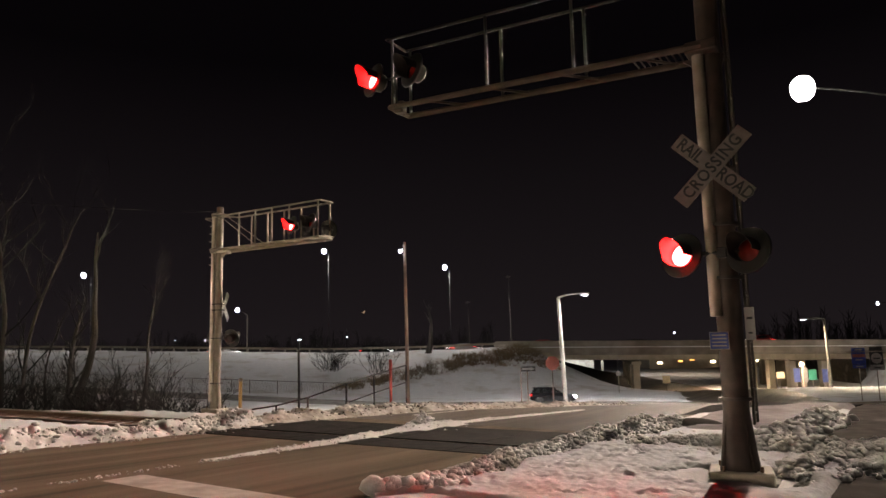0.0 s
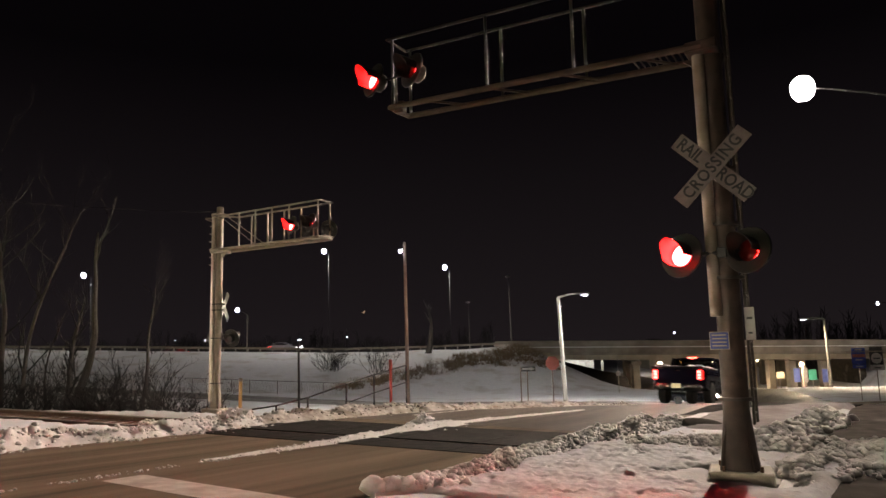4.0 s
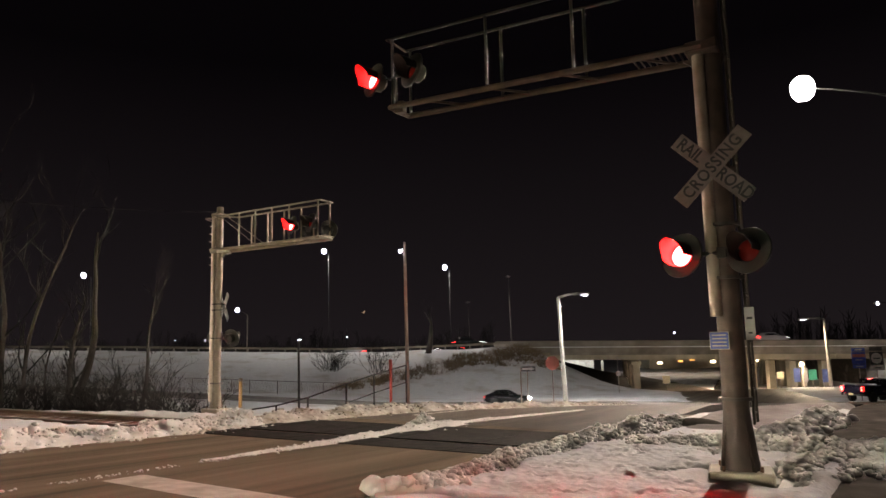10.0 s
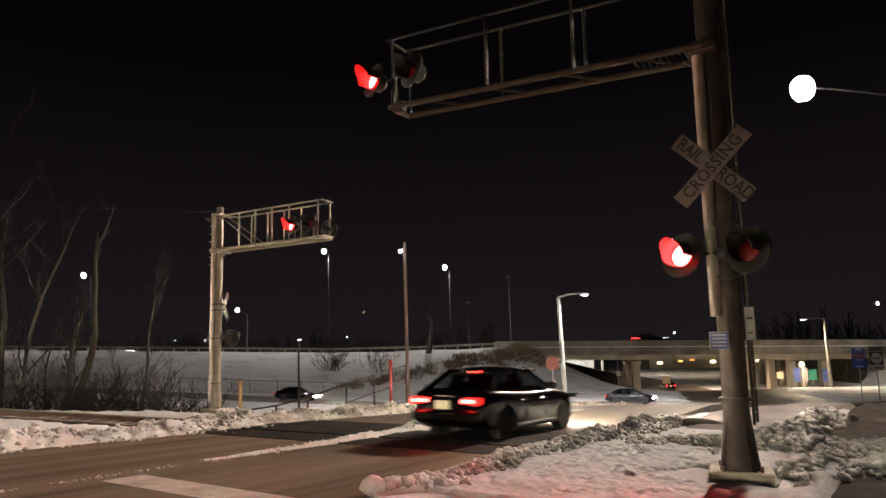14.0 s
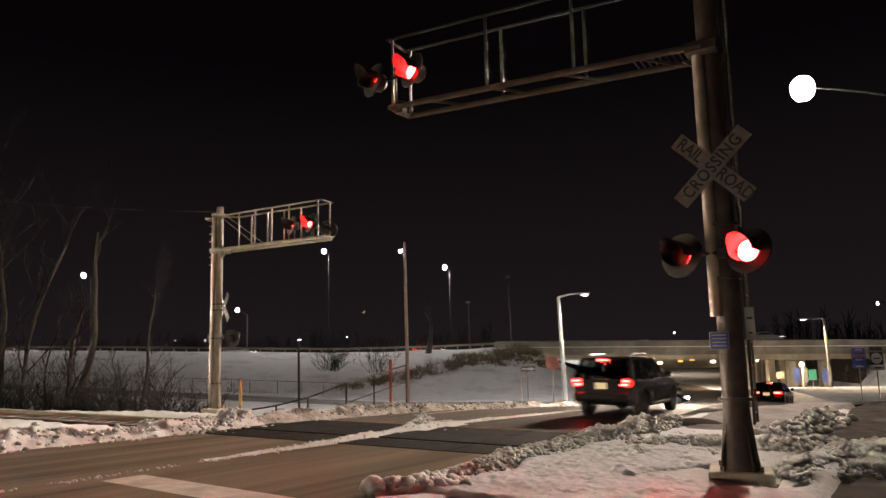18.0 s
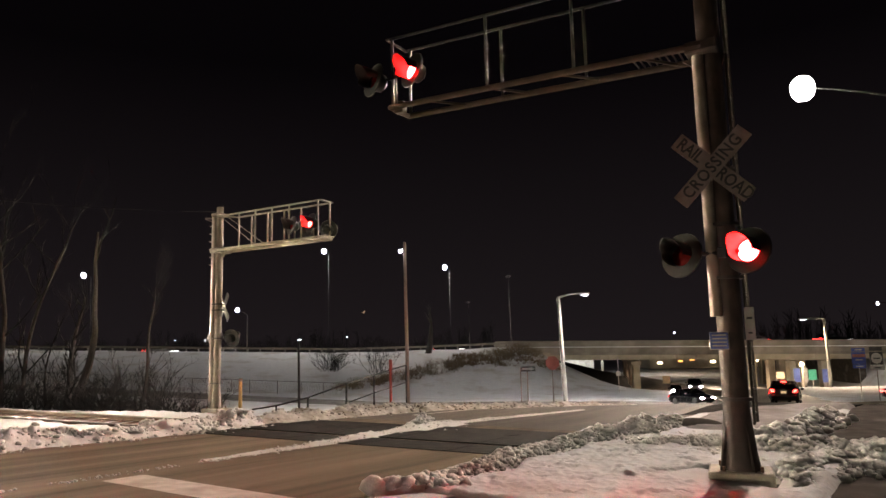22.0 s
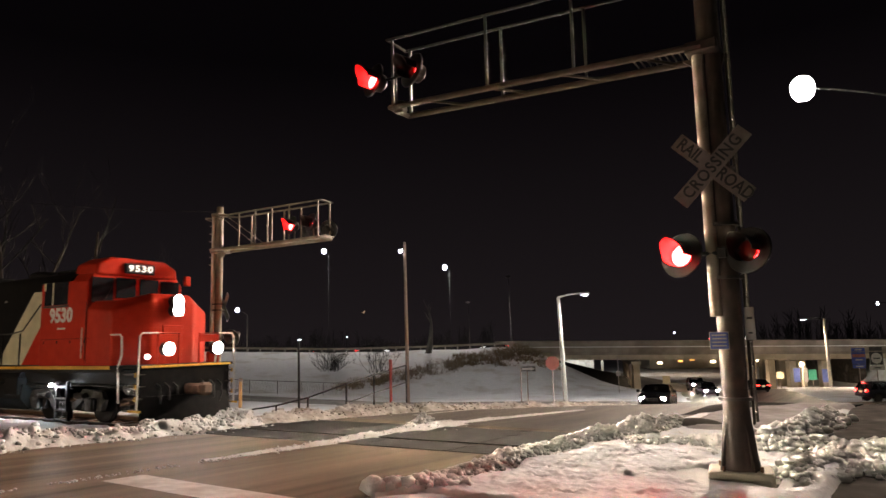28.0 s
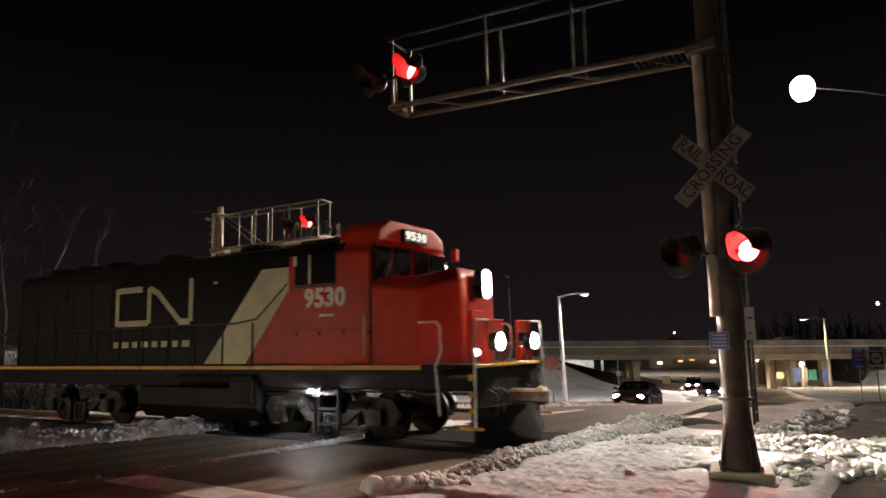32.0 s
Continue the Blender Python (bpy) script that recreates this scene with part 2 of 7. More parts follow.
# ---- mesh tools ----
class M:
    """Collects the vertices and faces of one part."""

    def __init__(self):
        self.v, self.f = [], []

    def add(self, verts, faces):
        k = len(self.v)
        self.v += [tuple(p) for p in verts]
        self.f += [tuple(i + k for i in f) for f in faces]
        return self

    def box(self, c, size, turn=None, bevel=0.0):
        hx, hy, hz = (d / 2 for d in size)
        if bevel > 0:
            b = min(bevel, hx * 0.6, hy * 0.6, hz * 0.6)
            pts, idx = [], {}
            for sx in (-1, 1):
                for sy in (-1, 1):
                    for sz in (-1, 1):
                        for k, p in enumerate(((hx - b, hy - b, hz), (hx - b, hy, hz - b), (hx, hy - b, hz - b))):
                            idx[sx, sy, sz, k] = len(pts)
                            pts.append(Vector((p[0] * sx, p[1] * sy, p[2] * sz)))
            fs = []
            for s_ in (-1, 1):
                ring = ((-1, -1), (1, -1), (1, 1), (-1, 1))
                order = ring if s_ > 0 else ring[::-1]
                fs.append([idx[x, y, s_, 0] for x, y in order])
                fs.append([idx[x, s_, z, 1] for z, x in order])
                fs.append([idx[s_, y, z, 2] for y, z in order])
            for a_ in (-1, 1):
                for b_ in (-1, 1):
                    fs.append([idx[-1, a_, b_, 0], idx[1, a_, b_, 0], idx[1, a_, b_, 1], idx[-1, a_, b_, 1]][:: -1 if a_ * b_ < 0 else 1])
                    fs.append([idx[a_, -1, b_, 0], idx[a_, -1, b_, 2], idx[a_, 1, b_, 2], idx[a_, 1, b_, 0]][:: -1 if a_ * b_ < 0 else 1])
                    fs.append([idx[a_, b_, -1, 1], idx[a_, b_, 1, 1], idx[a_, b_, 1, 2], idx[a_, b_, -1, 2]][:: -1 if a_ * b_ < 0 else 1])
                    for c_ in (-1, 1):
                        fs.append([idx[a_, b_, c_, k] for k in range(3)])
        else:
            pts = [Vector((x * hx, y * hy, z * hz)) for x in (-1, 1) for y in (-1, 1) for z in (-1, 1)]
            fs = [(0, 1, 3, 2), (4, 6, 7, 5), (0, 4, 5, 1), (2, 3, 7, 6), (0, 2, 6, 4), (1, 5, 7, 3)]
        if turn is not None:
            pts = [turn @ p for p in pts]
        c = Vector(c)
        return self.add([p + c for p in pts], fs)

    def rod(self, a, b, r, r2=None, n=8, caps=True):
        a, b = Vector(a), Vector(b)
        r2 = r if r2 is None else r2
        d = (b - a).normalized()
        u = d.orthogonal().normalized()
        w = d.cross(u)
        pts = []
        for p, q in ((a, r), (b, r2)):
            for i in range(n):
                t = math.tau * i / n
                pts.append(p + (u * math.cos(t) + w * math.sin(t)) * q)
        fs = [(i, (i + 1) % n, n + (i + 1) % n, n + i) for i in range(n)]
        if caps:
            fs += [tuple(range(n))[::-1], tuple(range(n, 2 * n))]
        return self.add(pts, fs)

    def tube(self, pts, radii, n=6):
        pts = [Vector(p) for p in pts]
        if not isinstance(radii, (list, tuple)):
            radii = [radii] * len(pts)
        verts, fs = [], []
        u = None
        for i, p in enumerate(pts):
            d = (pts[min(i + 1, len(pts) - 1)] - pts[max(i - 1, 0)]).normalized()
            u = d.orthogonal().normalized() if u is None else (u - d * u.dot(d)).normalized()
            w = d.cross(u)
            for k in range(n):
                t = math.tau * k / n
                verts.append(p + (u * math.cos(t) + w * math.sin(t)) * radii[i])
        for i in range(len(pts) - 1):
            for k in range(n):
                fs.append((i * n + k, i * n + (k + 1) % n, (i + 1) * n + (k + 1) % n, (i + 1) * n + k))
        fs += [tuple(range(n))[::-1], tuple(range((len(pts) - 1) * n, len(pts) * n))]
        return self.add(verts, fs)

    def lathe(self, rings, at=(0, 0, 0), turn=None, n=20, caps=True):
        """rings: radius and height along z."""
        verts, fs = [], []
        for r, h in rings:
            for k in range(n):
                t = math.tau * k / n
                p = Vector((r * math.cos(t), r * math.sin(t), h))
                verts.append((turn @ p if turn is not None else p) + Vector(at))
        for i in range(len(rings) - 1):
            for k in range(n):
                fs.append((i * n + k, i * n + (k + 1) % n, (i + 1) * n + (k + 1) % n, (i + 1) * n + k))
        if caps:
            fs += [tuple(range(n))[::-1], tuple(range((len(rings) - 1) * n, len(rings) * n))]
        return self.add(verts, fs)

    def prism(self, outline, y0, y1):
        """An outline in x and z, drawn out from y0 to y1."""
        n = len(outline)
        pts = [(x, y0, z) for x, z in outline] + [(x, y1, z) for x, z in outline]
        fs = [tuple(range(n)), tuple(range(n, 2 * n))[::-1]] + [(i, n + i, n + (i + 1) % n, (i + 1) % n) for i in range(n)]
        return self.add(pts, fs)

    def lump(self, c, r, rnd, flat=0.8):
        """A rough rounded clod."""
        verts, fs = [], []
        turn, sx, sy = rnd.uniform(0, 6.3), rnd.uniform(0.75, 1.3), rnd.uniform(0.75, 1.3)
        seed = rnd.uniform(0, 90)
        rings = (-1.35, -0.8, -0.2, 0.45, 1.0, 1.42)
        for lat in rings:
            for j in range(8):
                t = math.tau * j / 8 + turn
                d = Vector((math.cos(lat) * math.cos(t), math.cos(lat) * math.sin(t), math.sin(lat)))
                q = r * (0.95 + 0.36 * noise.noise(d * 1.3 + Vector((seed, 0, 0))) + 0.16 * noise.noise(d * 3.2 + Vector((0, seed, 0))))
                verts.append((c[0] + q * d.x * sx, c[1] + q * d.y * sy, c[2] + q * flat * d.z))
        for i in range(len(rings) - 1):
            for j in range(8):
                fs.append((i * 8 + j, i * 8 + (j + 1) % 8, i * 8 + 8 + (j + 1) % 8, i * 8 + 8 + j))
        k = len(rings) * 8
        fs += [tuple(range(8))[::-1], tuple(range(k - 8, k))]
        return self.add(verts, fs)


def mesh_of(name, m, mat, smooth=35.0):
    me = bpy.data.meshes.new(name)
    me.from_pydata(m.v, [], m.f)
    me.update()
    if smooth:
        me.polygons.foreach_set("use_smooth", [True] * len(me.polygons))
        me.set_sharp_from_angle(angle=radians(smooth))
    me.materials.append(mat)
    return me


def part(name, m, mat, parent, label="", smooth=35.0, at=None):
    ob = new(name, m if isinstance(m, bpy.types.Mesh) else mesh_of(name, m, mat, smooth))
    ob.parent = parent
    if at is not None:
        ob.matrix_basis = at
    if label:
        tagged(ob, label)
    return ob


def thing(name, label, category, at=None, group="", kind=""):
    ob = new(name)
    ob.empty_display_size = 0.2
    if at is not None:
        ob.matrix_basis = at
    return tagged(ob, label, category, group, kind)


def solid(name, m, mat, label, category, group="", kind="", smooth=35.0):
    return tagged(new(name, mesh_of(name, m, mat, smooth)), label, category, group, kind)


def letters(text, size, mat, parent, at, name="lettering", deep=0.003, spread=1.0, wide=1.0, align="CENTER", heavy=0.02):
    """Words in the built-in font, turned into a mesh."""
    cu = bpy.data.curves.new(name, "FONT")
    cu.body, cu.size, cu.extrude, cu.align_x, cu.align_y = text, size, deep, align, "CENTER"
    cu.space_character, cu.resolution_u, cu.offset = spread, 3, size * heavy
    tmp = new("tmp_text", cu)
    bpy.context.view_layer.update()
    me = bpy.data.meshes.new_from_object(tmp.evaluated_get(bpy.context.evaluated_depsgraph_get()))
    bpy.data.objects.remove(tmp)
    me.transform(Matrix.Diagonal((wide, 1, 1, 1)))
    me.materials.clear()
    me.materials.append(mat)
    me.name = name
    return part(name, me, mat, parent, at=at)


rnd = random.Random(7)
# ---- ground, roads, track ----
MAIN = [W(s, 4.05) for s in (-150, -60, -20, 0, 5, 10, 20, 30, 40)] + [(22.0, 48.5), (26.5, 58.5), (31.0, 74.0), (35.0, 92.0), (37.5, 110.0), (38.5, 140.0), (38.0, 200.0), (30.0, 330.0)]
SIDE = [(-120.0, 88.0), (-80.0, 83.0), (-36.0, 76.0), (-2.0, 70.0), (14.0, 66.5), (25.0, 61.0)]
TURN = [(21.0, 44.5), (24.5, 48.0), (31.0, 52.0), (45.0, 55.5), (80.0, 57.5), (130.0, 57.0)]
PATH = [W(-8, -5.6), W(-2, -5.4), W(4, -5.15), W(10, -5.05), W(18, -4.9), W(24, -5.1)]


def curve(points, step):
    """Points along a smooth line through the given ones."""
    out = []
    p = [Vector((a[0], a[1], 0)) for a in points]
    p = [2 * p[0] - p[1]] + p + [2 * p[-1] - p[-2]]
    for i in range(1, len(p) - 2):
        k = max(2, int((p[i + 1] - p[i]).length / step))
        for j in range(k):
            t = j / k
            out.append(0.5 * (2 * p[i] + (p[i + 1] - p[i - 1]) * t + (2 * p[i - 1] - 5 * p[i] + 4 * p[i + 1] - p[i + 2]) * t * t
                              + (3 * p[i] - p[i - 1] - 3 * p[i + 1] + p[i + 2]) * t ** 3))
    out.append(p[-2])
    return [(v.x, v.y) for v in out]


def strip(points, half, lift, step=1.0, across=8, z=None):
    m, verts, faces = M(), [], []
    line = curve(points, step)
    for i, (x, y) in enumerate(line):
        a, b = line[max(0, i - 1)], line[min(len(line) - 1, i + 1)]
        d = Vector((b[0] - a[0], b[1] - a[1])).normalized()
        h = half(x, y) if callable(half) else half
        for k in range(across + 1):
            o = (k / across * 2 - 1) * h
            px, py = x - d.y * o, y + d.x * o
            verts.append((px, py, (z or Z)(px, py) + lift))
    c = across + 1
    for i in range(len(line) - 1):
        for k in range(across):
            faces.append((i * c + k, (i + 1) * c + k, (i + 1) * c + k + 1, i * c + k + 1))
    return m.add(verts, faces)


def main_half(x, y):
    return 4.0 + 2.0 * ease(y, 40, 55) + 2.0 * ease(y, 80, 100)


def near_line(x, y, line):
    return min((x - a) ** 2 + (y - b) ** 2 for a, b in line) ** 0.5


MAIN_L, SIDE_L, TURN_L, PATH_L = curve(MAIN, 1.0), curve(SIDE, 1.5), curve(TURN, 1.5), curve(PATH, 0.5)


APRON = ((13.4, 0.25), (14.0, 0.05), (15.7, -0.9), (16.6, -1.8), (17.3, -2.6), (18.2, -3.2), (20.0, -3.35), (30.0, -3.5), (44.0, -4.6))


def paved(x, y):
    s, n = SN(x, y)
    if 13.4 < s < 44 and lerp(s, APRON) - 0.1 < n < 1:
        return True
    if y < 240 and near_line(x, y, MAIN_L) < main_half(x, y) + 0.1:
        return True
    if 55 < y < 95 and near_line(x, y, SIDE_L) < 3.6:
        return True
    if 36 < y < 66 and near_line(x, y, TURN_L) < 5.0:
        return True
    return False


def axis(*spans):
    out = []
    for a, b, step in spans:
        k = max(1, round((b - a) / step))
        out += [a + (b - a) * i / k for i in range(k)]
    return out + [spans[-1][1]]


gx = axis((-1500, -300, 150), (-300, -90, 15), (-90, -30, 2.5), (-30, -14, 1.0), (-14, 16, 0.33), (16, 80, 1.6), (80, 200, 10), (200, 1500, 130))
gy = axis((-600, -60, 60), (-60, -6, 4), (-6, 4, 1.0), (4, 30, 0.33), (30, 115, 1.3), (115, 180, 3), (180, 400, 15), (400, 3000, 150))
gm, gv, gf = M(), [], []
for y in gy:
    for x in gx:
        z = Z(x, y)
        if paved(x, y):
            z -= 0.12
        elif y < 40 and abs(x) < 40:
            z += 0.05 + 0.05 * noise.noise(Vector((x * 0.6, y * 0.6, 1.3))) + 0.03 * noise.noise(Vector((x * 2.6, y * 2.6, 5.0)))
            if -8 < x < 24 and y < 34:
                z -= 0.3 * (1 - ease(near_line(x, y, PATH_L), 1.0, 1.7))
            u = abs(x * NX + y * NY + TRACK_D)
            if u < 1.9:
                z = min(z, RAIL_Z + lerp(x * TX + y * TY, ((4.2, 0.025), (5.0, -0.035), (11.5, -0.035), (13.5, -0.15))) + 0.03 * ease(x * TX + y * TY, 13.0, 14.0) * noise.noise(Vector((x * 2.1, y * 2.1, 9.0))))
        else:
            z += 0.06 + 0.15 * noise.noise(Vector((x * 0.16, y * 0.16, 2.0)))
        gv.append((x, y, z))
w_ = len(gx)
for j in range(len(gy) - 1):
    for i in range(w_ - 1):
        gf.append((j * w_ + i, j * w_ + i + 1, (j + 1) * w_ + i + 1, (j + 1) * w_ + i))
gm.add(gv, gf)
solid("ground", gm, SNOW, "trampled snow over the ground", "ground", kind="structure", smooth=80)

road = solid("road", strip([W(s, 4.05) for s in (-150, -60, -20, 0, 4, 8.2)], main_half, 0.0), ASPHALT, "salt-stained tan asphalt road", "road", kind="structure", smooth=80)
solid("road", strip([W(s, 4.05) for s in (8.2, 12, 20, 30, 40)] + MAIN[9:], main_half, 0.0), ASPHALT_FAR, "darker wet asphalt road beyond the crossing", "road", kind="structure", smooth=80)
solid("side_road", strip(SIDE, 3.5, 0.0, 1.5), SLUSHY, "dark wet asphalt ramp road", "road", kind="structure", smooth=80)
apron, av, k_ = M(), [], 9
for s10 in range(134, 441, 3):
    s = s10 / 10
    for j in range(k_):
        x, y = W(s, 0.4 + (lerp(s, APRON) - 0.4) * j / (k_ - 1))
        av.append((x, y, Z(x, y) + 0.004))
apron.add(av, [(i * k_ + j + 1, (i + 1) * k_ + j + 1, (i + 1) * k_ + j, i * k_ + j) for i in range(len(av) // k_ - 1) for j in range(k_ - 1)])
solid("road_apron", apron, ASPHALT_DARK, "wet asphalt widening of the road before the turn", "road", kind="structure", smooth=80)
solid("turning_road", strip(TURN, 4.8, 0.006, 1.5), ASPHALT, "salt-stained asphalt turning road", "road", kind="structure", smooth=80)
solid("path", strip(PATH, 1.5, 0.0, 0.5, 6), PATH_GREY, "wet dark asphalt footpath", "path", kind="structure", smooth=80)


def flat(points, lift):
    """A level patch laid on the road: corners in s and n."""
    m = M()
    k = 6
    vs = []
    (a, b, c, d) = points
    for i in range(k + 1):
        for j in range(k + 1):
            p, q = i / k, j / k
            s = (a[0] * (1 - p) + b[0] * p) * (1 - q) + (d[0] * (1 - p) + c[0] * p) * q
            n = (a[1] * (1 - p) + b[1] * p) * (1 - q) + (d[1] * (1 - p) + c[1] * p) * q
            x, y = W(s, n)
            vs.append((x, y, Z(x, y) + lift))
    fs = [(i * (k + 1) + j, (i + 1) * (k + 1) + j, (i + 1) * (k + 1) + j + 1, i * (k + 1) + j + 1) for i in range(k) for j in range(k)]
    return m.add(vs, fs)


part("stop_line", flat(((-0.88, 0.2), (-0.88, 3.68), (-0.28, 3.68), (-0.28, 0.2)), 0.006), PAINT, road, "worn white stop line")
part("edge_line", flat(((9.8, 6.75), (26.0, 5.2), (26.0, 5.05), (9.8, 6.6)), 0.006), PAINT, road, "worn white edge line")

# the track: two rails on snowy sleepers, and the crossing's dark panels
track = thing("railway_track", "single railway track on snow-covered sleepers", "railway track", kind="structure")
for d in (0.75, -0.75):
    a, b = TP(-60, d), TP(140, d)
    way = pose(0, 0, 0, 0, 0, TRACK_TURN).to_3x3()
    mid = TP(40, d)
    part("rail_web", M().box((mid[0], mid[1], RAIL_Z - 0.09), (200, 0.05, 0.12), way).box((mid[0], mid[1], RAIL_Z - 0.145), (200, 0.13, 0.02), way), RUST, track)
    part("rail_head", M().box((mid[0], mid[1], RAIL_Z - 0.017), (200, 0.07, 0.034), way, 0.008), RAIL_TOP, track, "polished steel rail head")
sleeper = mesh_of("sleeper", M().box((0, 0, 0), (0.23, 2.5, 0.16), None, 0.015), RUST)
for i in range(70):
    u = 8.0 + i * 0.55
    if u < 13.2:
        continue
    p = TP(u)
    part("sleeper", sleeper, RUST, track, at=pose(p[0], p[1], RAIL_Z - 0.2, 0, 0, TRACK_TURN))
panel_near = mesh_of("crossing_panel", M().box((0, 0, 0), (1.892, 0.99, 0.1), None, 0.012), CROSS_PANEL)
panel_mid = mesh_of("crossing_panel", M().box((0, 0, 0), (1.892, 1.34, 0.1), None, 0.012), CROSS_PANEL)
for k in range(5):
    u = 5.3 + k * 1.9
    for d, me in ((1.32, panel_near), (0.0, panel_mid), (-1.32, panel_near)):
        p = TP(u, d)
        part("crossing_panel", me, CROSS_PANEL, track, at=pose(p[0], p[1], Z(*p) - 0.035 + 0.012 * (d == 0), 0, 0, TRACK_TURN) @ pose(0, 0, 0, 1.2, 0, 0))


# ---- ploughed snow ----
def billow(x, y, seed):
    """Rounded clumps with creases between them."""
    q = 0.5 + 0.3 * noise.noise(Vector((x * 1.3, y * 1.3, seed)))
    for f, a in ((2.6, 0.4), (6.0, 0.42), (12.5, 0.22)):
        q += a * abs(noise.noise(Vector((x * f, y * f, seed + f))))
    return q


def bank(name, line, height, width, clods, label, seed, step=0.055, clod=(0.018, 0.055), skew=2.6, proud=0.05, spill=1.25, mat=None):
    """A ridge of ploughed snow that swells and sinks, with broken clods on it and spilled beside it; height and width go from start to end."""
    r = random.Random(seed)
    m, vs, fs = M(), [], []
    pts = curve(line, step)
    c = 27

    def swell(x, y):
        return 0.85 + 0.75 * noise.noise(Vector((x * 0.9, y * 0.9, seed * 1.7))) + 0.3 * noise.noise(Vector((x * 2.7, y * 2.7, seed * 0.7)))

    def level(px, py, o, h):
        prof = max(0.0, 1 - abs(o) ** 1.7)
        h *= ease(math.hypot(px - 3.71, py - 9.08), 0.6, 1.1)
        return Z(px, py) - 0.05 + 0.06 * prof + h * prof * max(0.12, swell(px, py)) * max(0.08, billow(px, py, seed))

    for i, (x, y) in enumerate(pts):
        t = i / (len(pts) - 1)
        a, b = pts[max(0, i - 2)], pts[min(len(pts) - 1, i + 2)]
        d = Vector((b[0] - a[0], b[1] - a[1])).normalized()
        h, w = lerp(t, height), lerp(t, width)
        for k in range(c):
            o = k / (c - 1) * 2 - 1
            px, py = x - d.y * o * w / 2, y + d.x * o * w / 2
            vs.append((px, py, level(px, py, o, h)))
    for i in range(len(pts) - 1):
        for k in range(c - 1):
            fs.append((i * c + k, (i + 1) * c + k, (i + 1) * c + k + 1, i * c + k + 1))
    m.add(vs, fs)
    for _ in range(int(clods * 3.2)):
        i = r.randrange(len(pts))
        x, y = pts[i]
        t = i / (len(pts) - 1)
        a, b = pts[max(0, i - 2)], pts[min(len(pts) - 1, i + 2)]
        d = Vector((b[0] - a[0], b[1] - a[1])).normalized()
        o = r.gauss(0, 0.5) if r.random() < 0.7 else r.uniform(-spill, spill)
        w, h = lerp(t, width), lerp(t, height)
        px, py = x - d.y * o * w / 2, y + d.x * o * w / 2
        if math.hypot(px - 3.71, py - 9.08) < 0.7 or noise.noise(Vector((px * 1.6, py * 1.6, seed + 31))) < r.uniform(-0.5, 0.15):
            continue
        size = clod[0] + (clod[1] - clod[0]) * r.random() ** skew
        m.lump((px, py, max(level(px, py, max(-1.0, min(1.0, o)), h), Z(px, py)) + size * proud), size, r, r.uniform(0.55, 0.95))
    return solid(name, m, mat or SNOW_PILE, label, "snow bank", kind="stuff", smooth=75)


bank("snow_bank", [W(0.6, -0.05), W(2.6, -0.1), W(4.6, 0.1), W(7, -0.15), W(9.2, -0.35), W(11.4, -0.5)],
     ((0, 0.16), (0.27, 0.2), (0.6, 0.29), (0.8, 0.26), (1, 0.08)), ((0, 0.5), (0.4, 0.9), (0.8, 1.3), (1, 0.9)), 2600, "lumpy grey-white ploughed snow along the kerb", 11, clod=(0.009, 0.07), skew=2.6, proud=0.2, spill=1.5)
bank("snow_bank", [W(6.2, -0.8), W(7.0, -2.2), W(6.6, -4.2), W(6.2, -6.4), W(6.5, -9.0)],
     ((0, 0.14), (0.4, 0.24), (0.7, 0.3), (1, 0.22)), ((0, 1.6), (0.5, 2.4), (1, 2.6)), 3600, "lumpy ploughed snow round the signal mast", 12, clod=(0.012, 0.085), skew=2.0, proud=0.45, spill=1.5)
bank("snow_bank", [W(8.6, -2.5), W(10.5, -2.9), W(12.5, -3.1), W(14.5, -3.1)], ((0, 0.12), (0.5, 0.22), (1, 0.2)), ((0, 0.7), (0.5, 0.8), (1, 0.7)), 330, "heap of ploughed snow clods", 13, clod=(0.02, 0.16), skew=2.0, proud=0.35, spill=1.6)
bank("snow_bank", [W(3.3, -3.8), W(4.7, -3.8), W(6.2, -4.1)], ((0, 0.05), (0.5, 0.2), (1, 0.16)), ((0, 0.45), (0.5, 0.9), (1, 1.1)), 480, "trodden snow clods beside the footpath", 14, clod=(0.012, 0.09), skew=2.0, proud=0.4, spill=1.6)
bank("snow_bank", [W(5.2, -4.7), W(6.6, -5.0), W(7.8, -4.9), W(8.8, -4.8)], ((0, 0.06), (0.4, 0.12), (1, 0.08)), ((0, 1.4), (0.4, 2.4), (1, 1.8)), 1500, "ploughed snow clods strewn over the footpath", 21, clod=(0.014, 0.09), skew=2.0, proud=0.45, spill=1.4)
bank("snow_bank", [W(0.35, 0.1), W(0.9, -0.3), W(1.1, -0.7)], ((0, 0.1), (0.5, 0.16), (1, 0.05)), ((0, 0.4), (1, 0.5)), 26, "snow clods at the kerb", 15, clod=(0.04, 0.14))
bank("snow_bank", [W(-7, 9.1), W(-3, 9.0), W(0, 8.9), W(3, 8.6), W(5.5, 8.4)],
     ((0, 0.42), (0.5, 0.38), (0.8, 0.34), (1, 0.28)), ((0, 2.0), (0.6, 1.9), (1, 1.6)), 1100, "thick bank of ploughed snow on the far verge", 16, clod=(0.014, 0.07), proud=0.15)
bank("snow_bank", [W(4.8, 8.6), W(8, 8.4), W(11, 7.8), W(14.5, 6.9), W(18, 5.9), W(23, 4.8)],
     ((0, 0.33), (0.25, 0.34), (0.5, 0.22), (1, 0.14)), ((0, 1.6), (0.4, 1.4), (1, 1.0)), 800, "dirty ploughed snow along the far kerb", 17, clod=(0.014, 0.06), proud=0.15, mat=SNOW_DIRTY)
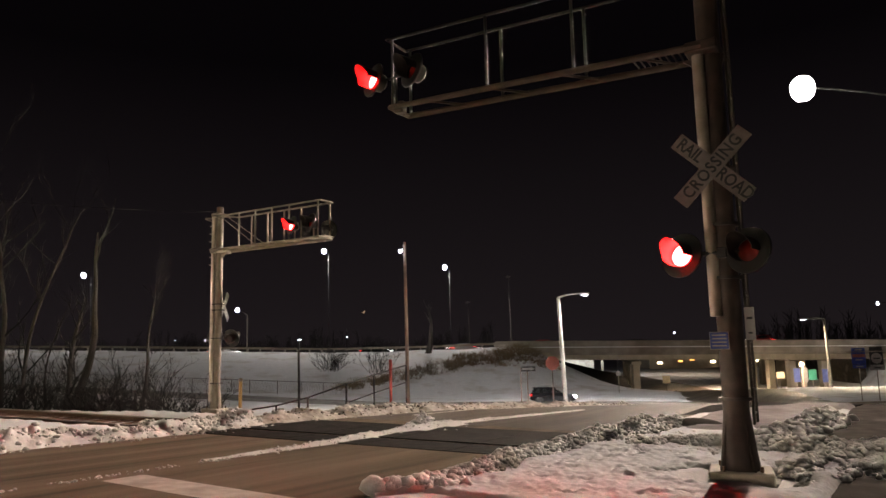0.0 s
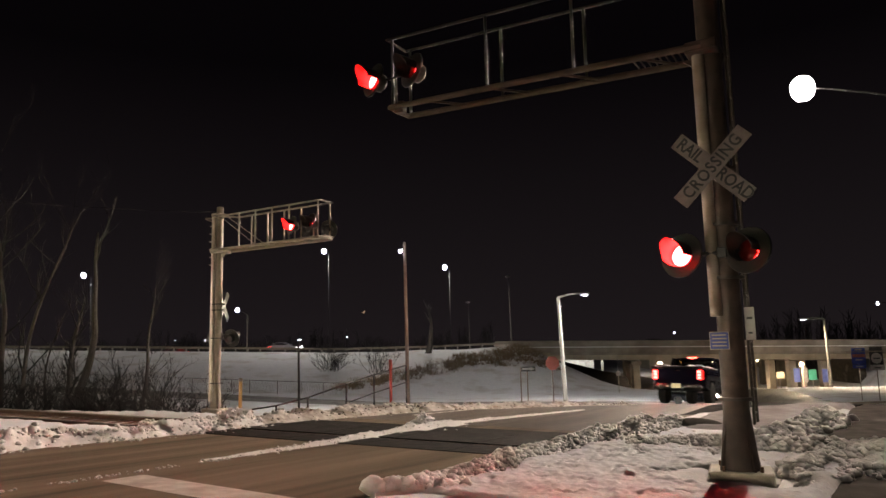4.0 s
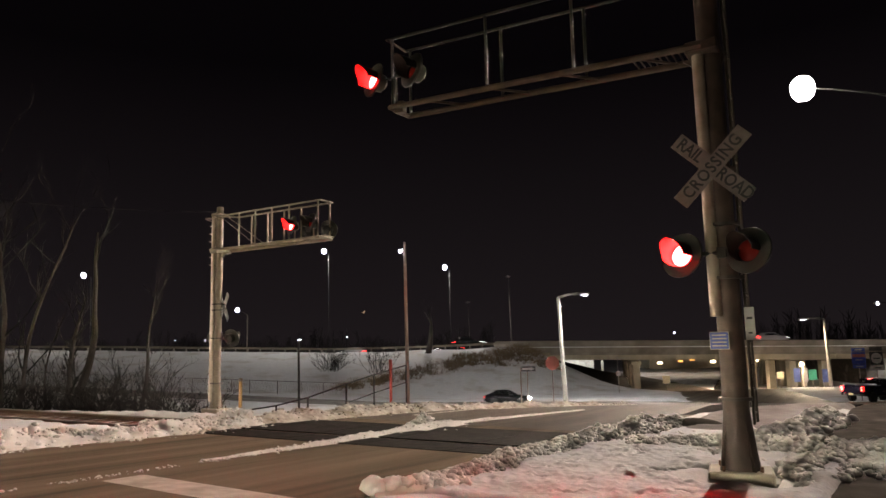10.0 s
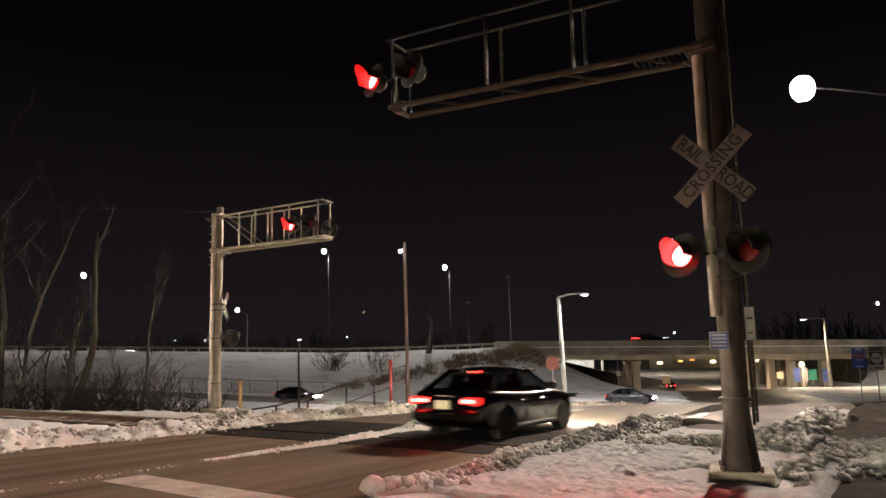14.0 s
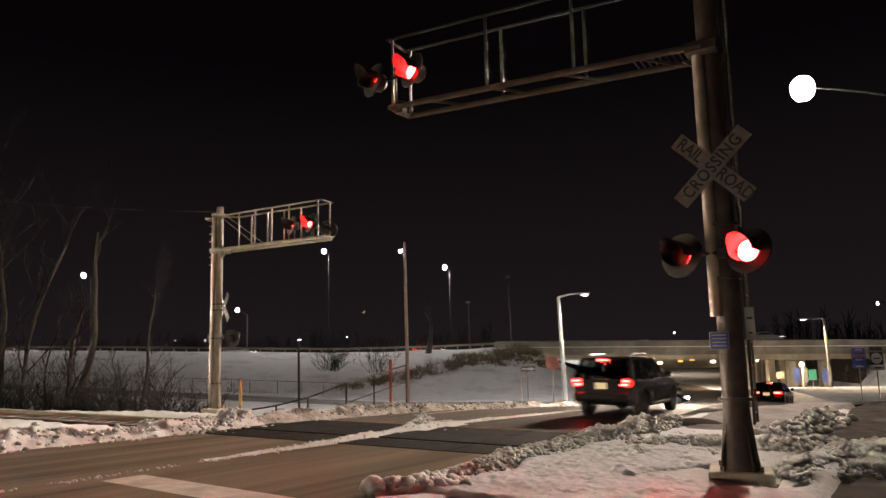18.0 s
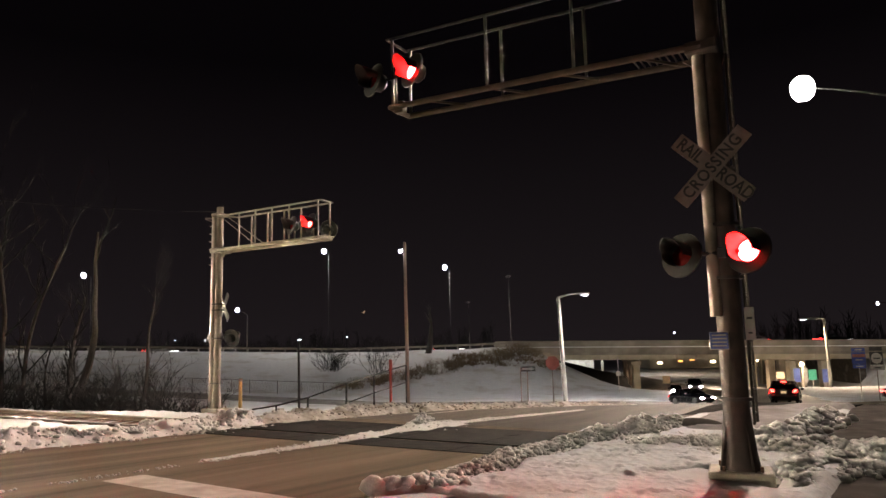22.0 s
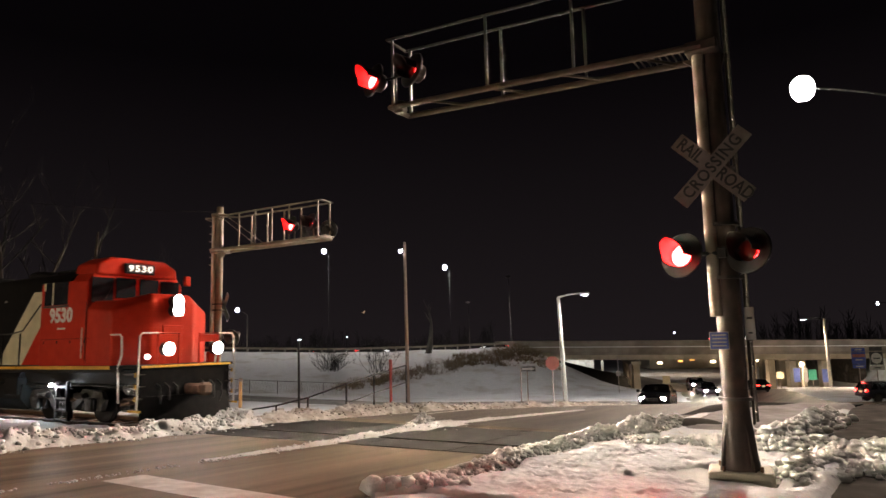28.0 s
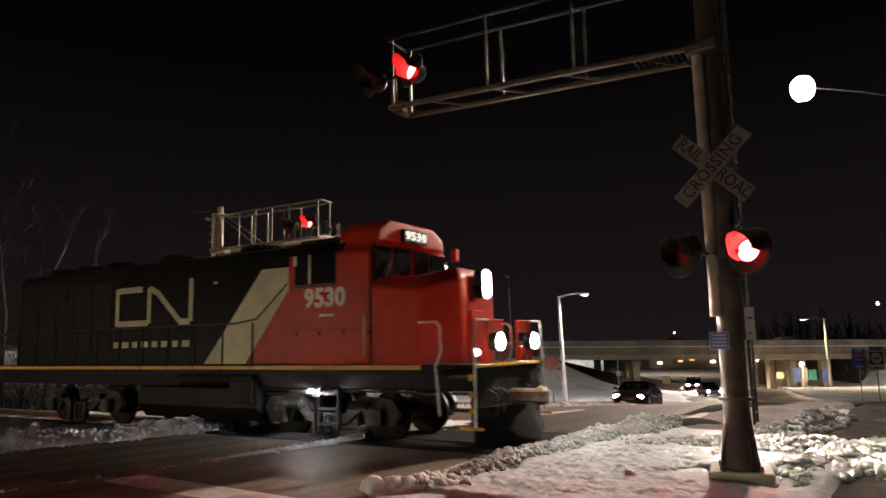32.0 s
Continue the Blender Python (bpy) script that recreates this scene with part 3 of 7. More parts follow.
bank("snow_bank", [W(1.0, 4.1), W(3.5, 4.1), W(5.5, 4.15), W(8.2, 4.3)],
     ((0, 0.03), (0.4, 0.07), (0.8, 0.12), (1, 0.14)), ((0, 0.2), (0.4, 0.6), (0.8, 1.2), (1, 1.1)), 160, "thin ridge of snow along the centre line", 18, clod=(0.012, 0.035))
cr, crumbs = random.Random(52), M()
for _ in range(260):
    cs = cr.uniform(-3.2, 1.4)
    if noise.noise(Vector((cs * 2.2, 0, 6))) > -0.05:
        cx, cy = W(cs, 4.02 + cr.gauss(0, 0.06))
        cq = 0.006 + 0.022 * cr.random() ** 2
        crumbs.lump((cx, cy, Z(cx, cy) + cq * 0.3), cq, cr, 0.6)
solid("snow_crumbs", crumbs, SNOW_PILE, "crumbs of snow along the centre line of the road", "snow", kind="stuff", smooth=75)
bank("snow_bank", [W(7.4, 4.75), W(7.7, 4.8), W(8.0, 4.75)], ((0, 0.1), (0.5, 0.3), (1, 0.08)), ((0, 0.4), (1, 0.45)), 130, "small heap of snow on the centre line", 19, clod=(0.025, 0.075), proud=0.3)
bank("snow_bank", [W(8.5, 4.3), W(11, 3.9), W(14, 3.4)], ((0, 0.07), (0.5, 0.04), (1, 0.01)), ((0, 0.5), (1, 0.25)), 90, "thin ridge of snow along the centre line", 20, clod=(0.012, 0.03))

# trampled snow on the verge round the mast
fr = random.Random(77)
PRINTS = []
for _ in range(46):
    fs_, fn_, fa_ = fr.uniform(0.6, 7.4), fr.uniform(-4.3, -0.5), fr.uniform(-0.5, 0.5) + (0.0 if fr.random() < 0.6 else 1.5)
    for q in range(fr.randint(1, 4)):
        PRINTS.append((fs_ + q * 0.62 * math.cos(fa_) - 0.12 * (q % 2) * math.sin(fa_), fn_ + q * 0.62 * math.sin(fa_) + 0.12 * (q % 2) * math.cos(fa_), math.cos(fa_), math.sin(fa_), fr.uniform(0.5, 1.0)))
vm, vv = M(), []
NS, NN, ST = 187, 114, 0.04
for i in range(NS):
    s = 0.4 + ST * i
    close = [p_ for p_ in PRINTS if abs(p_[0] - s) < 0.3]
    for j in range(NN):
        n = -4.5 + ST * j
        x, y = W(s, n)
        edge = min(s - 0.4, 7.84 - s, n + 4.5, -n - 0.15 + 0.3 * noise.noise(Vector((s, 0, 2))))
        z = 0.05 + 0.06 * billow(x, y, 40) + 0.035 * max(0.0, noise.noise(Vector((x * 7, y * 7, 1)))) ** 1.5 + 0.012 * noise.noise(Vector((x * 15, y * 15, 4)))
        z -= 0.03 * max(0.0, noise.noise(Vector((s * 0.5, n * 3.5, 12)))) + 0.02 * max(0.0, noise.noise(Vector((s * 4.0, n * 1.2, 21))))
        for ps, pn, pc, pw, pd in close:
            u, v = ((s - ps) * pc + (n - pn) * pw) / 0.15, (-(s - ps) * pw + (n - pn) * pc) / 0.065
            q = u * u + v * v
            if q < 2.6:
                z += pd * (-0.032 * (1 - ease(q, 0.5, 1.1)) + 0.016 * math.exp(-((q - 1.6) / 0.4) ** 2))
        z -= 0.2 * (1 - ease(math.hypot(x - 3.71, y - 9.08), 0.55, 0.95)) + 0.22 * (1 - ease(edge, 0.0, 0.35))
        vv.append((x, y, Z(x, y) + z))
vm.add(vv, [(i * NN + j, (i + 1) * NN + j, (i + 1) * NN + j + 1, i * NN + j + 1) for i in range(NS - 1) for j in range(NN - 1)])
solid("trodden_snow", vm, SNOW, "trodden uneven snow on the verge", "snow", kind="stuff", smooth=75)

# a greyer sheet of snow laid over the whiter ground beyond the mast
grey_sheet, iv, k_ = M(), [], 22
for i in range(60):
    s = 9.0 + 9.4 * i / 59
    for j in range(k_):
        q = j / (k_ - 1)
        x, y = W(s, lerp(s, ((9.0, -0.7), (12.0, -0.25)) + APRON[1:]) + 0.05 - q * max(0.15, 3.5 + lerp(s, ((9.0, -0.7), (12.0, -0.25)) + APRON[1:])))
        rim = min(1.0, 5 * q, 5 * (1 - q), i / 5, (59 - i) / 5)
        iv.append((x, y, Z(x, y) - 0.05 + rim * (0.19 + 0.04 * noise.noise(Vector((x * 1.1, y * 1.1, 3))) + 0.012 * noise.noise(Vector((x * 5, y * 5, 8))))))
grey_sheet.add(iv, [(i * k_ + j + 1, (i + 1) * k_ + j + 1, (i + 1) * k_ + j, i * k_ + j) for i in range(59) for j in range(k_ - 1)])
solid("grey_snow", grey_sheet, SNOW_GREY, "smooth grey snow on the verge beyond the mast", "snow", kind="stuff", smooth=80)
patch, pv = M(), []
for i in range(9):
    for j in range(24):
        t, q = math.tau * j / 24, i / 8
        rr = q * (1 + 0.25 * noise.noise(Vector((math.cos(t), math.sin(t), 5.0))))
        x, y = 5.6 + 0.55 * rr * math.cos(t), 15.95 + 0.75 * rr * math.sin(t)
        pv.append((x, y, Z(x, y) + 0.2 - 0.14 * q ** 3))
patch.add(pv, [(i * 24 + j, i * 24 + (j + 1) % 24, i * 24 + 24 + (j + 1) % 24, i * 24 + 24 + j) for i in range(8) for j in range(24)])
solid("bare_patch", patch, PATH_GREY, "dark bare patch of wet ground in the snow", "ground", kind="structure", smooth=80)

# ---- crossing signals ----
FLASH_PERIOD, LEFT_ON, LEFT_HOLD = 1.412, 1.098, 0.655
LENSES = []      # lens, resting pose, lit in the first half of the beat


def flasher(mast, x, y, z, yaw, first, hood=0.36, up=12):
    """A round flashing light on the mast: backing disc, housing, visor, and a lens that turns its lit or its dark face out."""
    at = pose(x, y, z) @ pose(0, 0, 0, 0, 0, yaw) @ pose(0, 0, 0, up)
    side = Matrix.Rotation(radians(-90), 3, "X")
    part("backing_disc", M().lathe(((0.155, 0.0), (0.3, 0.0), (0.306, -0.02), (0.3, -0.03), (0.155, -0.03), (0.155, 0.0)), turn=side, n=28, caps=False), BLACK, mast, at=at)
    part("housing", M().lathe(((0.16, -0.02), (0.165, -0.12), (0.15, -0.2), (0.06, -0.26)), turn=side, n=24), BLACK, mast, at=at)
    v = M()
    n = 22
    pts = []
    for i in range(n + 1):
        t = radians(-70 + 260 * i / n)
        reach = hood * (0.55 + 0.45 * max(0.0, math.sin(t)))
        for r in (0.165, 0.158):
            pts += [(r * math.cos(t), 0.0, r * math.sin(t)), (r * math.cos(t), reach, r * math.sin(t) - 0.02)]
    fs = []
    for i in range(n):
        a, b = i * 4, (i + 1) * 4
        fs += [(a, a + 1, b + 1, b), (a + 2, b + 2, b + 3, a + 3), (a + 1, a + 3, b + 3, b + 1)]
    v.add(pts, fs)
    part("visor", v, VISOR, mast, at=at)
    lens = thing_part("lens", mast, at @ pose(0, -0.03, 0))
    part("lit_face", M().lathe(((0.148, 0.0), (0.14, 0.018), (0.1, 0.036), (0.05, 0.046), (0.002, 0.049)), turn=side, n=24), FLASH_ON, lens, "glowing red signal lens")
    part("dark_face", M().lathe(((0.002, -0.05), (0.05, -0.046), (0.1, -0.036), (0.14, -0.018), (0.148, -0.002)), turn=side, n=24), LENS_OFF, lens, "unlit dark red signal lens")
    LENSES.append((lens, at @ pose(0, -0.03, 0), first))


def thing_part(name, parent, at):
    ob = new(name, mesh_of(name, M().lathe(((0.146, -0.004), (0.15, -0.001), (0.146, 0.002)), turn=Matrix.Rotation(radians(-90), 3, "X"), n=24), BLACK))
    ob.parent, ob.matrix_basis = parent, at
    return ob


def crossbuck(mast, x, y, z, yaw, words=True, s=1.0):
    at = pose(x, y, z) @ pose(0, 0, 0, 0, 0, yaw)
    for k, (tilt, texts) in enumerate(((45, (("CROSSING", 0.0),)), (-45, (("RAIL", -0.37), ("ROAD", 0.37))))):
        lay = at @ pose(0, 0.012 - 0.014 * k, 0) @ pose(0, 0, 0, 0, tilt, 0)
        blade = part("crossbuck_blade", M().box((0, 0, 0), (1.22 * s, 0.006, 0.229 * s), None, 0.002), BUCK_DIM if words else SIGN_WHITE, mast, "white reflective crossbuck blade", at=lay)
        if words:
            for text, off in texts:
                letters(text, 0.225 * s, SIGN_BLACK, blade, pose(-off * s, 0.005, 0) @ pose(0, 0, 0, 90, 0, 180), spread=1.14 if text == "CROSSING" else 1.0, wide=0.84)


def cantilever(name, base, turn, arm_len, flare, label, heads, arm_heads, words, near, pole_top):
    """A signal mast with a truss arm over the road; its front is y, its arm goes along x."""
    # Near mast: darker skin and black rails carry its dim, unlit look.
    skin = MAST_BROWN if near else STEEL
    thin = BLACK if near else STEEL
    fat = 0.82 if near else 0.62

    def rise(x):
        """The arm climbs a little towards its end."""
        return 0.15 * x / arm_len if near else 0.0

    g = thing(name, label, "railway signal", pose(*base, 0, 0, turn))
    part("footing", M().box((0, 0, -0.02), (0.76, 0.62, 0.19), Matrix.Rotation(radians(9 if near else 0), 3, "Z"), 0.02), CONCRETE_PALE, g, "weathered concrete footing")
    part("footing_slab", M().box((0, 0, -0.14), (0.94, 0.8, 0.12), Matrix.Rotation(radians(9 if near else 0), 3, "Z"), 0.02), CONCRETE, g, "concrete slab under the mast")
    for k in range(4):
        q = Matrix.Rotation(math.pi / 2 * k + 0.78, 4, "Z")
        part("gusset", M().prism(((0.15 * fat, 0.07), (0.36 * fat, 0.07), (0.19 * fat, 0.75)), -0.012, 0.012), flare, g, at=q)
        part("anchor_bolt", M().rod((0.3, 0.08, 0.05), (0.3, 0.08, 0.14), 0.022, n=6), RUST, g, at=q)
    part("base_flare", M().lathe([(q * fat, v) for q, v in ((0.3, 0.06), (0.29, 0.1), (0.255, 0.35), (0.205, 0.72), (0.19, 0.9))], n=16), flare, g, "flared steel mast base")
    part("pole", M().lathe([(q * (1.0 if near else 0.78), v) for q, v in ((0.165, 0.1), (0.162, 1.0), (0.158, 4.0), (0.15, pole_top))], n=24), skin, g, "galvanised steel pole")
    for zb in (0.95, 2.5, 3.2, 3.95) if near else (0.9, 2.4, 3.35, 3.55):
        part("band", M().lathe(((0.19, zb - 0.02), (0.212, zb - 0.02), (0.212, zb + 0.02), (0.19, zb + 0.02)), n=20), STEEL_DARK, g)
    zb, zt = (5.62, 6.85) if near else (5.38, 6.54)
    for y in (-0.28, 0.28):
        part("lower_chord", M().rod((0.05, y, zb), (arm_len, y, zb + rise(arm_len)), 0.052, n=8), skin, g)
        part("upper_chord", M().rod((0.55, y, zt), (arm_len + 0.05, y, zt + rise(arm_len)), 0.026, n=6), thin, g)
        for x in (1.84, 3.28) if near else (1.25, 2.0, 2.75, 3.5):
            part("rail_post", M().rod((x, y, zb + rise(x)), (x, y, zt + rise(x)), 0.026, n=6), thin, g)
        if not near:
            part("tie_rod", M().rod((0.1, y * 0.7, zt + 0.1), (2.0, y, zb + 0.03), 0.012, n=5), skin, g)
    for k in range(5):
        x = 0.45 + (arm_len - 0.5) * k / 4
        part("cross_brace", M().rod((x, -0.28, zb + rise(x)), (min(arm_len, x + 0.45), 0.28, zb + rise(x)), 0.024, n=6), skin, g)
    part("end_bar", M().rod((arm_len, -0.3, zb + rise(arm_len)), (arm_len, 0.3, zb + rise(arm_len)), 0.045, n=8), skin, g)
    part("end_bar", M().rod((arm_len + 0.05, -0.3, zt + rise(arm_len)), (arm_len + 0.05, 0.3, zt + rise(arm_len)), 0.026, n=6), skin, g)
    for y in (-0.28, 0.28):
        part("rail_post", M().rod((arm_len - 0.05, y, zb + rise(arm_len)), (arm_len - 0.05, y, zt + rise(arm_len)), 0.026, n=6), thin, g)
    walkway = M()
    for k in range(9 if near else int(arm_len / 0.09)):
        walkway.box((0.3 + k * 0.09, 0, zb + 0.05 + rise(0.3 + k * 0.09)), (0.012, 0.5, 0.03))
    part("walkway_grating", walkway, skin, g, "open steel grating walkway")
    part("arm_bracket", M().box((0.06, 0, zb), (0.42, 0.62, 0.16), None, 0.02).prism(((-0.2, zb - 0.07), (0.35, zb - 0.07), (-0.1, zb - 0.45)), -0.03, 0.03), skin, g)
    part("arm_bracket", M().box((0.0, 0, zt + 0.1), (0.36, 0.5, 0.1), None, 0.02).rod((0, -0.2, zt + 0.1), (0.6, -0.28, zt), 0.025, n=6).rod((0, 0.2, zt + 0.1), (0.6, 0.28, zt), 0.025, n=6), skin, g)
    for x, y, z, yaw, first in heads + arm_heads:
        flasher(g, x, y, z, yaw, first)
    # Pale pipe added to draw the lit left edge of the pole.
    part("lit_edge_pipe", M().rod((0.13 if near else -0.17, 0.13 if near else -0.1, 2.0 if near else 0.3), (0.13 if near else -0.17, 0.13 if near else -0.1, 5.55 if near else 6.6), 0.08 if near else 0.075, n=14), PIPE if near else PIPE_PALE, g, "pale pipe added for the pole's lit left edge")
    zf = heads[0][2]
    part("flasher_crossarm", M().rod((-0.34, 0.18, zf), (0.5, 0.18, zf), 0.03, n=8).box((0, 0.16, zf), (0.12, 0.14, 0.14), None, 0.01), BLACK, g, "black flasher cross-arm")
    if near:
        ha = arm_heads[0]
        xm = arm_len - 0.12
        part("flasher_bracket", M().rod((xm, 0.28, zb + rise(xm)), (xm, 0.28, ha[2] + 0.1), 0.024, n=8), thin, g)
        part("arm_crossbar", M().rod((arm_heads[1][0], 0.3, ha[2]), (ha[0], 0.3, ha[2]), 0.022, n=8), BLACK, g, "black bar between the two lights")
        part("junction_box", M().box((xm, 0.16, zb + 0.16), (0.2, 0.14, 0.2), None, 0.02), skin, g)
    else:
        for x, y, z, yaw, first in arm_heads:
            part("flasher_bracket", M().rod((x, y * 0.6, zb), (x, y * 0.6, z), 0.022, n=6), skin, g)
    return g


MAST = (3.71, 9.08, -0.02)
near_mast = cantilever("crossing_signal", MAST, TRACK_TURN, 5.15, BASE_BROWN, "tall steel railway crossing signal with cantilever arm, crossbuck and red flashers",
                       [(0.5, 0.25, 2.82, -22, True), (-0.32, 0.25, 2.82, -22, False)],
                       [(5.42, 0.42, 6.28, -24, True), (4.62, 0.42, 6.28, -24, False)], True, True, 7.6)
crossbuck(near_mast, 0.03, 0.24, 3.95, 0)
# a ladder up the back of the mast, and the two plates on it
ladder = [(-0.19, -0.4), (-0.19, -0.1)]
for x, y in ladder:
    part("ladder_rail", M().rod((x, y, 0.62), (x, y, 6.9), 0.02, n=6), STEEL_DARK, near_mast)
for k in range(20):
    part("ladder_rung", M().rod((-0.19, -0.4, 0.75 + k * 0.305), (-0.19, -0.1, 0.75 + k * 0.305), 0.012, n=5), STEEL_DARK, near_mast)
plate = part("ladder_guard", M().box((-0.24, -0.02, 1.9), (0.12, 0.01, 0.42), None, 0.004), SIGN_WHITE, near_mast, "white ladder guard plate with small lettering")
part("lettering", M().box((-0.24, -0.014, 1.97), (0.07, 0.004, 0.03)), SIGN_BLACK, plate)
part("lettering", M().box((-0.24, -0.014, 1.78), (0.05, 0.004, 0.02)), SIGN_BLACK, plate)
blue = part("notice_plate", M().box((0.1, 0.25, 1.69), (0.235, 0.008, 0.225), None, 0.003), SIGN_WHITE, near_mast, "small blue notice plate with white lines")
part("notice_face", M().box((0.1, 0.256, 1.69), (0.22, 0.004, 0.21), None, 0.001), SIGN_BLUE, blue)
for k in range(4):
    part("notice_line", M().box((0.1, 0.26, 1.76 - k * 0.045), (0.17, 0.003, 0.014)), SIGN_WHITE, blue)

FAR_MAST = (-7.72, 23.7, -0.36)
far_mast = cantilever("crossing_signal", FAR_MAST, TRACK_TURN + 180, 4.75, STEEL, "galvanised cantilever crossing signal seen from behind, with red flashers",
                      [(0.42, 0.25, 2.4, 10, True), (-0.42, 0.25, 2.4, 10, False)],
                      [(3.72, -0.42, 5.84, 158, True), (4.5, -0.42, 5.84, 158, False), (4.55, 0.42, 5.72, 10, True), (3.75, 0.42, 5.72, 10, False)], False, False, 6.92)
crossbuck(far_mast, 0.0, 0.24, 3.45, -22, False)
for k in range(6):
    z = 6.25 - k * 0.27
    part("climbing_peg", M().rod((-0.1, -0.1, z), (-0.36, -0.12, z + 0.02), 0.018, n=6), PIPE, far_mast)
part("top_bracket", M().rod((0.1, -0.1, 6.5), (-0.62, -0.1, 6.58), 0.03, n=6).rod((-0.1, -0.1, 6.35), (-0.62, -0.1, 6.56), 0.018, n=6), PIPE, far_mast)
# ---- motorway, bridge ----
solid("motorway", strip([(-400, 124), (-120, 124), (-60, 124), (0, 124), (18, 124), (63, 124), (120, 124), (400, 124)], 15.5, 0.0, 6.0, 4, z=lambda x, y: motor(x) - 0.66), ASPHALT_DARK, "dark motorway carriageway", "road", kind="structure")
guard = thing("guard_rail", "galvanised motorway guard rail on posts with snow at its foot", "guard rail", kind="structure")
gpost = mesh_of("guard_post", M().box((0, 0, 0.3), (0.16, 0.2, 0.95), None, 0.01), SIGN_BACK)
part("rail_beam", strip([(-125 + 6 * k, 107.9) for k in range(24)], 0.05, 0.0, 6.0, 1, z=lambda x, y: motor(x) + 0.78), STEEL, guard)
beam = M()
for k in range(70):
    x0, x1 = -121 + k * 1.95, -121 + (k + 1) * 1.95
    z0, z1 = motor(x0) + 0.62, motor(x1) + 0.62
    beam.add([(x0, 107.88, z0 - 0.16), (x1, 107.88, z1 - 0.16), (x1, 107.84, z1), (x0, 107.84, z0), (x0, 107.88, z0 + 0.16), (x1, 107.88, z1 + 0.16), (x0, 107.94, z0 - 0.16), (x1, 107.94, z1 - 0.16), (x1, 107.94, z1 + 0.16), (x0, 107.94, z0 + 0.16)],
             [(0, 1, 2, 3), (3, 2, 5, 4), (6, 9, 8, 7), (0, 6, 7, 1), (4, 5, 8, 9)])
part("rail_beam", beam, STEEL, guard)
for i in range(70):
    x = -120 + i * 1.905
    part("guard_post", gpost, SIGN_BACK, guard, at=pose(x, 108.05, motor(x)))

bridge = thing("bridge", "concrete motorway bridge with steel girders over the road", "bridge", kind="structure")
TILT = Matrix.Rotation(math.atan(0.017), 3, "Y")
BZ = motor(41)
# Stained concrete; its dark tone also paints the overhang's shade on the slab.
CONCRETE_DARK = pbr("stained_shaded_concrete", (0.24, 0.21, 0.18), (0.32, 0.285, 0.245), 0.85, 0, 0.9, 0.2, 0.2, 6, dirt=(0.1, 0.085, 0.07), dirt_amount=0.42)
for y in (107.6, 140.4):
    part("parapet", M().box((39.5, y, BZ - 0.05), (59, 0.3, 1.7), TILT, 0.03), CONCRETE_DARK, bridge, "stained concrete parapet")
    part("parapet_rail", M().box((39.5, y, BZ + 0.86), (59, 0.12, 0.1), TILT, 0.03), STEEL, bridge)
    part("snow_ledge", M().box((39.5, y - 0.16 if y < 120 else y + 0.16, BZ - 0.06), (59, 0.3, 0.12), TILT, 0.03), SNOW, bridge, "thin ledge of snow")
part("deck_slab", M().box((39.5, 124, BZ - 1.05), (59, 32.4, 0.45), TILT, 0.02), CONCRETE_DARK, bridge, "concrete deck slab, coloured dark for the overhang's shade")
for k in range(7):
    part("girder", M().box((40.5, 108.9 + k * 5.0, BZ - 1.25), (56, 0.3, 1.4), TILT).box((40.5, 108.9 + k * 5.0, BZ - 2.0), (56, 0.7, 0.12), TILT), CONCRETE_WARM, bridge, "tan painted girder")
    for j in range(18):
        part("girder_stiffener", M().box((14 + j * 3.1, 108.68, BZ - 1.25 - (14 + j * 3.1 - 40.5) * 0.017), (0.1, 0.14, 1.3)), CONCRETE_WARM, bridge) if k == 0 else None
for px in (29.8, 54.2, 59.3):
    for py in (110.5, 117.5, 124.5, 131.5):
        part("column", M().box((px + (0.19 * (py - 110.5) if px < 40 else 0.0), py, -5.1), (1.1, 1.3, 5.6), None, 0.06), CONCRETE_WARM, bridge, "square concrete column")
part("pier_cap", M().box((31.8, 121, BZ - 2.4), (1.5, 25, 0.6), Matrix.Rotation(-0.187, 3, "Z"), 0.05), CONCRETE_WARM, bridge)
part("pier_cap", M().box((56.8, 122, BZ - 2.3), (6.6, 25, 0.5), None, 0.05), CONCRETE_WARM, bridge)
# This abutment's earth-dark colour stands for the shade between the columns.
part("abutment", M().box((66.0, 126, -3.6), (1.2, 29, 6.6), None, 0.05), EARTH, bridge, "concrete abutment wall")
part("abutment", M().box((15.5, 124, -0.9), (1.2, 33, 2.4), None, 0.05), CONCRETE_WARM, bridge, "concrete abutment wall")
slope, sv = M(), []
for i in range(13):
    t = i / 12
    for j in range(5):
        q = j / 4
        sv.append((17.2 + 10.6 * t + (1.4 + 4.3 * t) * q, 107.4 + 18.0 * q, -1.95 - 4.9 * t + (0.55 + 1.0 * t) * q + 0.06 * noise.noise(Vector((9.0 * t, 6.0 * q, 3.0)))))
slope.add(sv, [(i * 5 + j, i * 5 + j + 1, i * 5 + j + 6, i * 5 + j + 5) for i in range(12) for j in range(4)])
# The bridge's shade is put into the paving's dark colour.
part("slope_paving", slope, ASPHALT_DARK, bridge, "slope paving under the bridge, coloured dark for its shade")


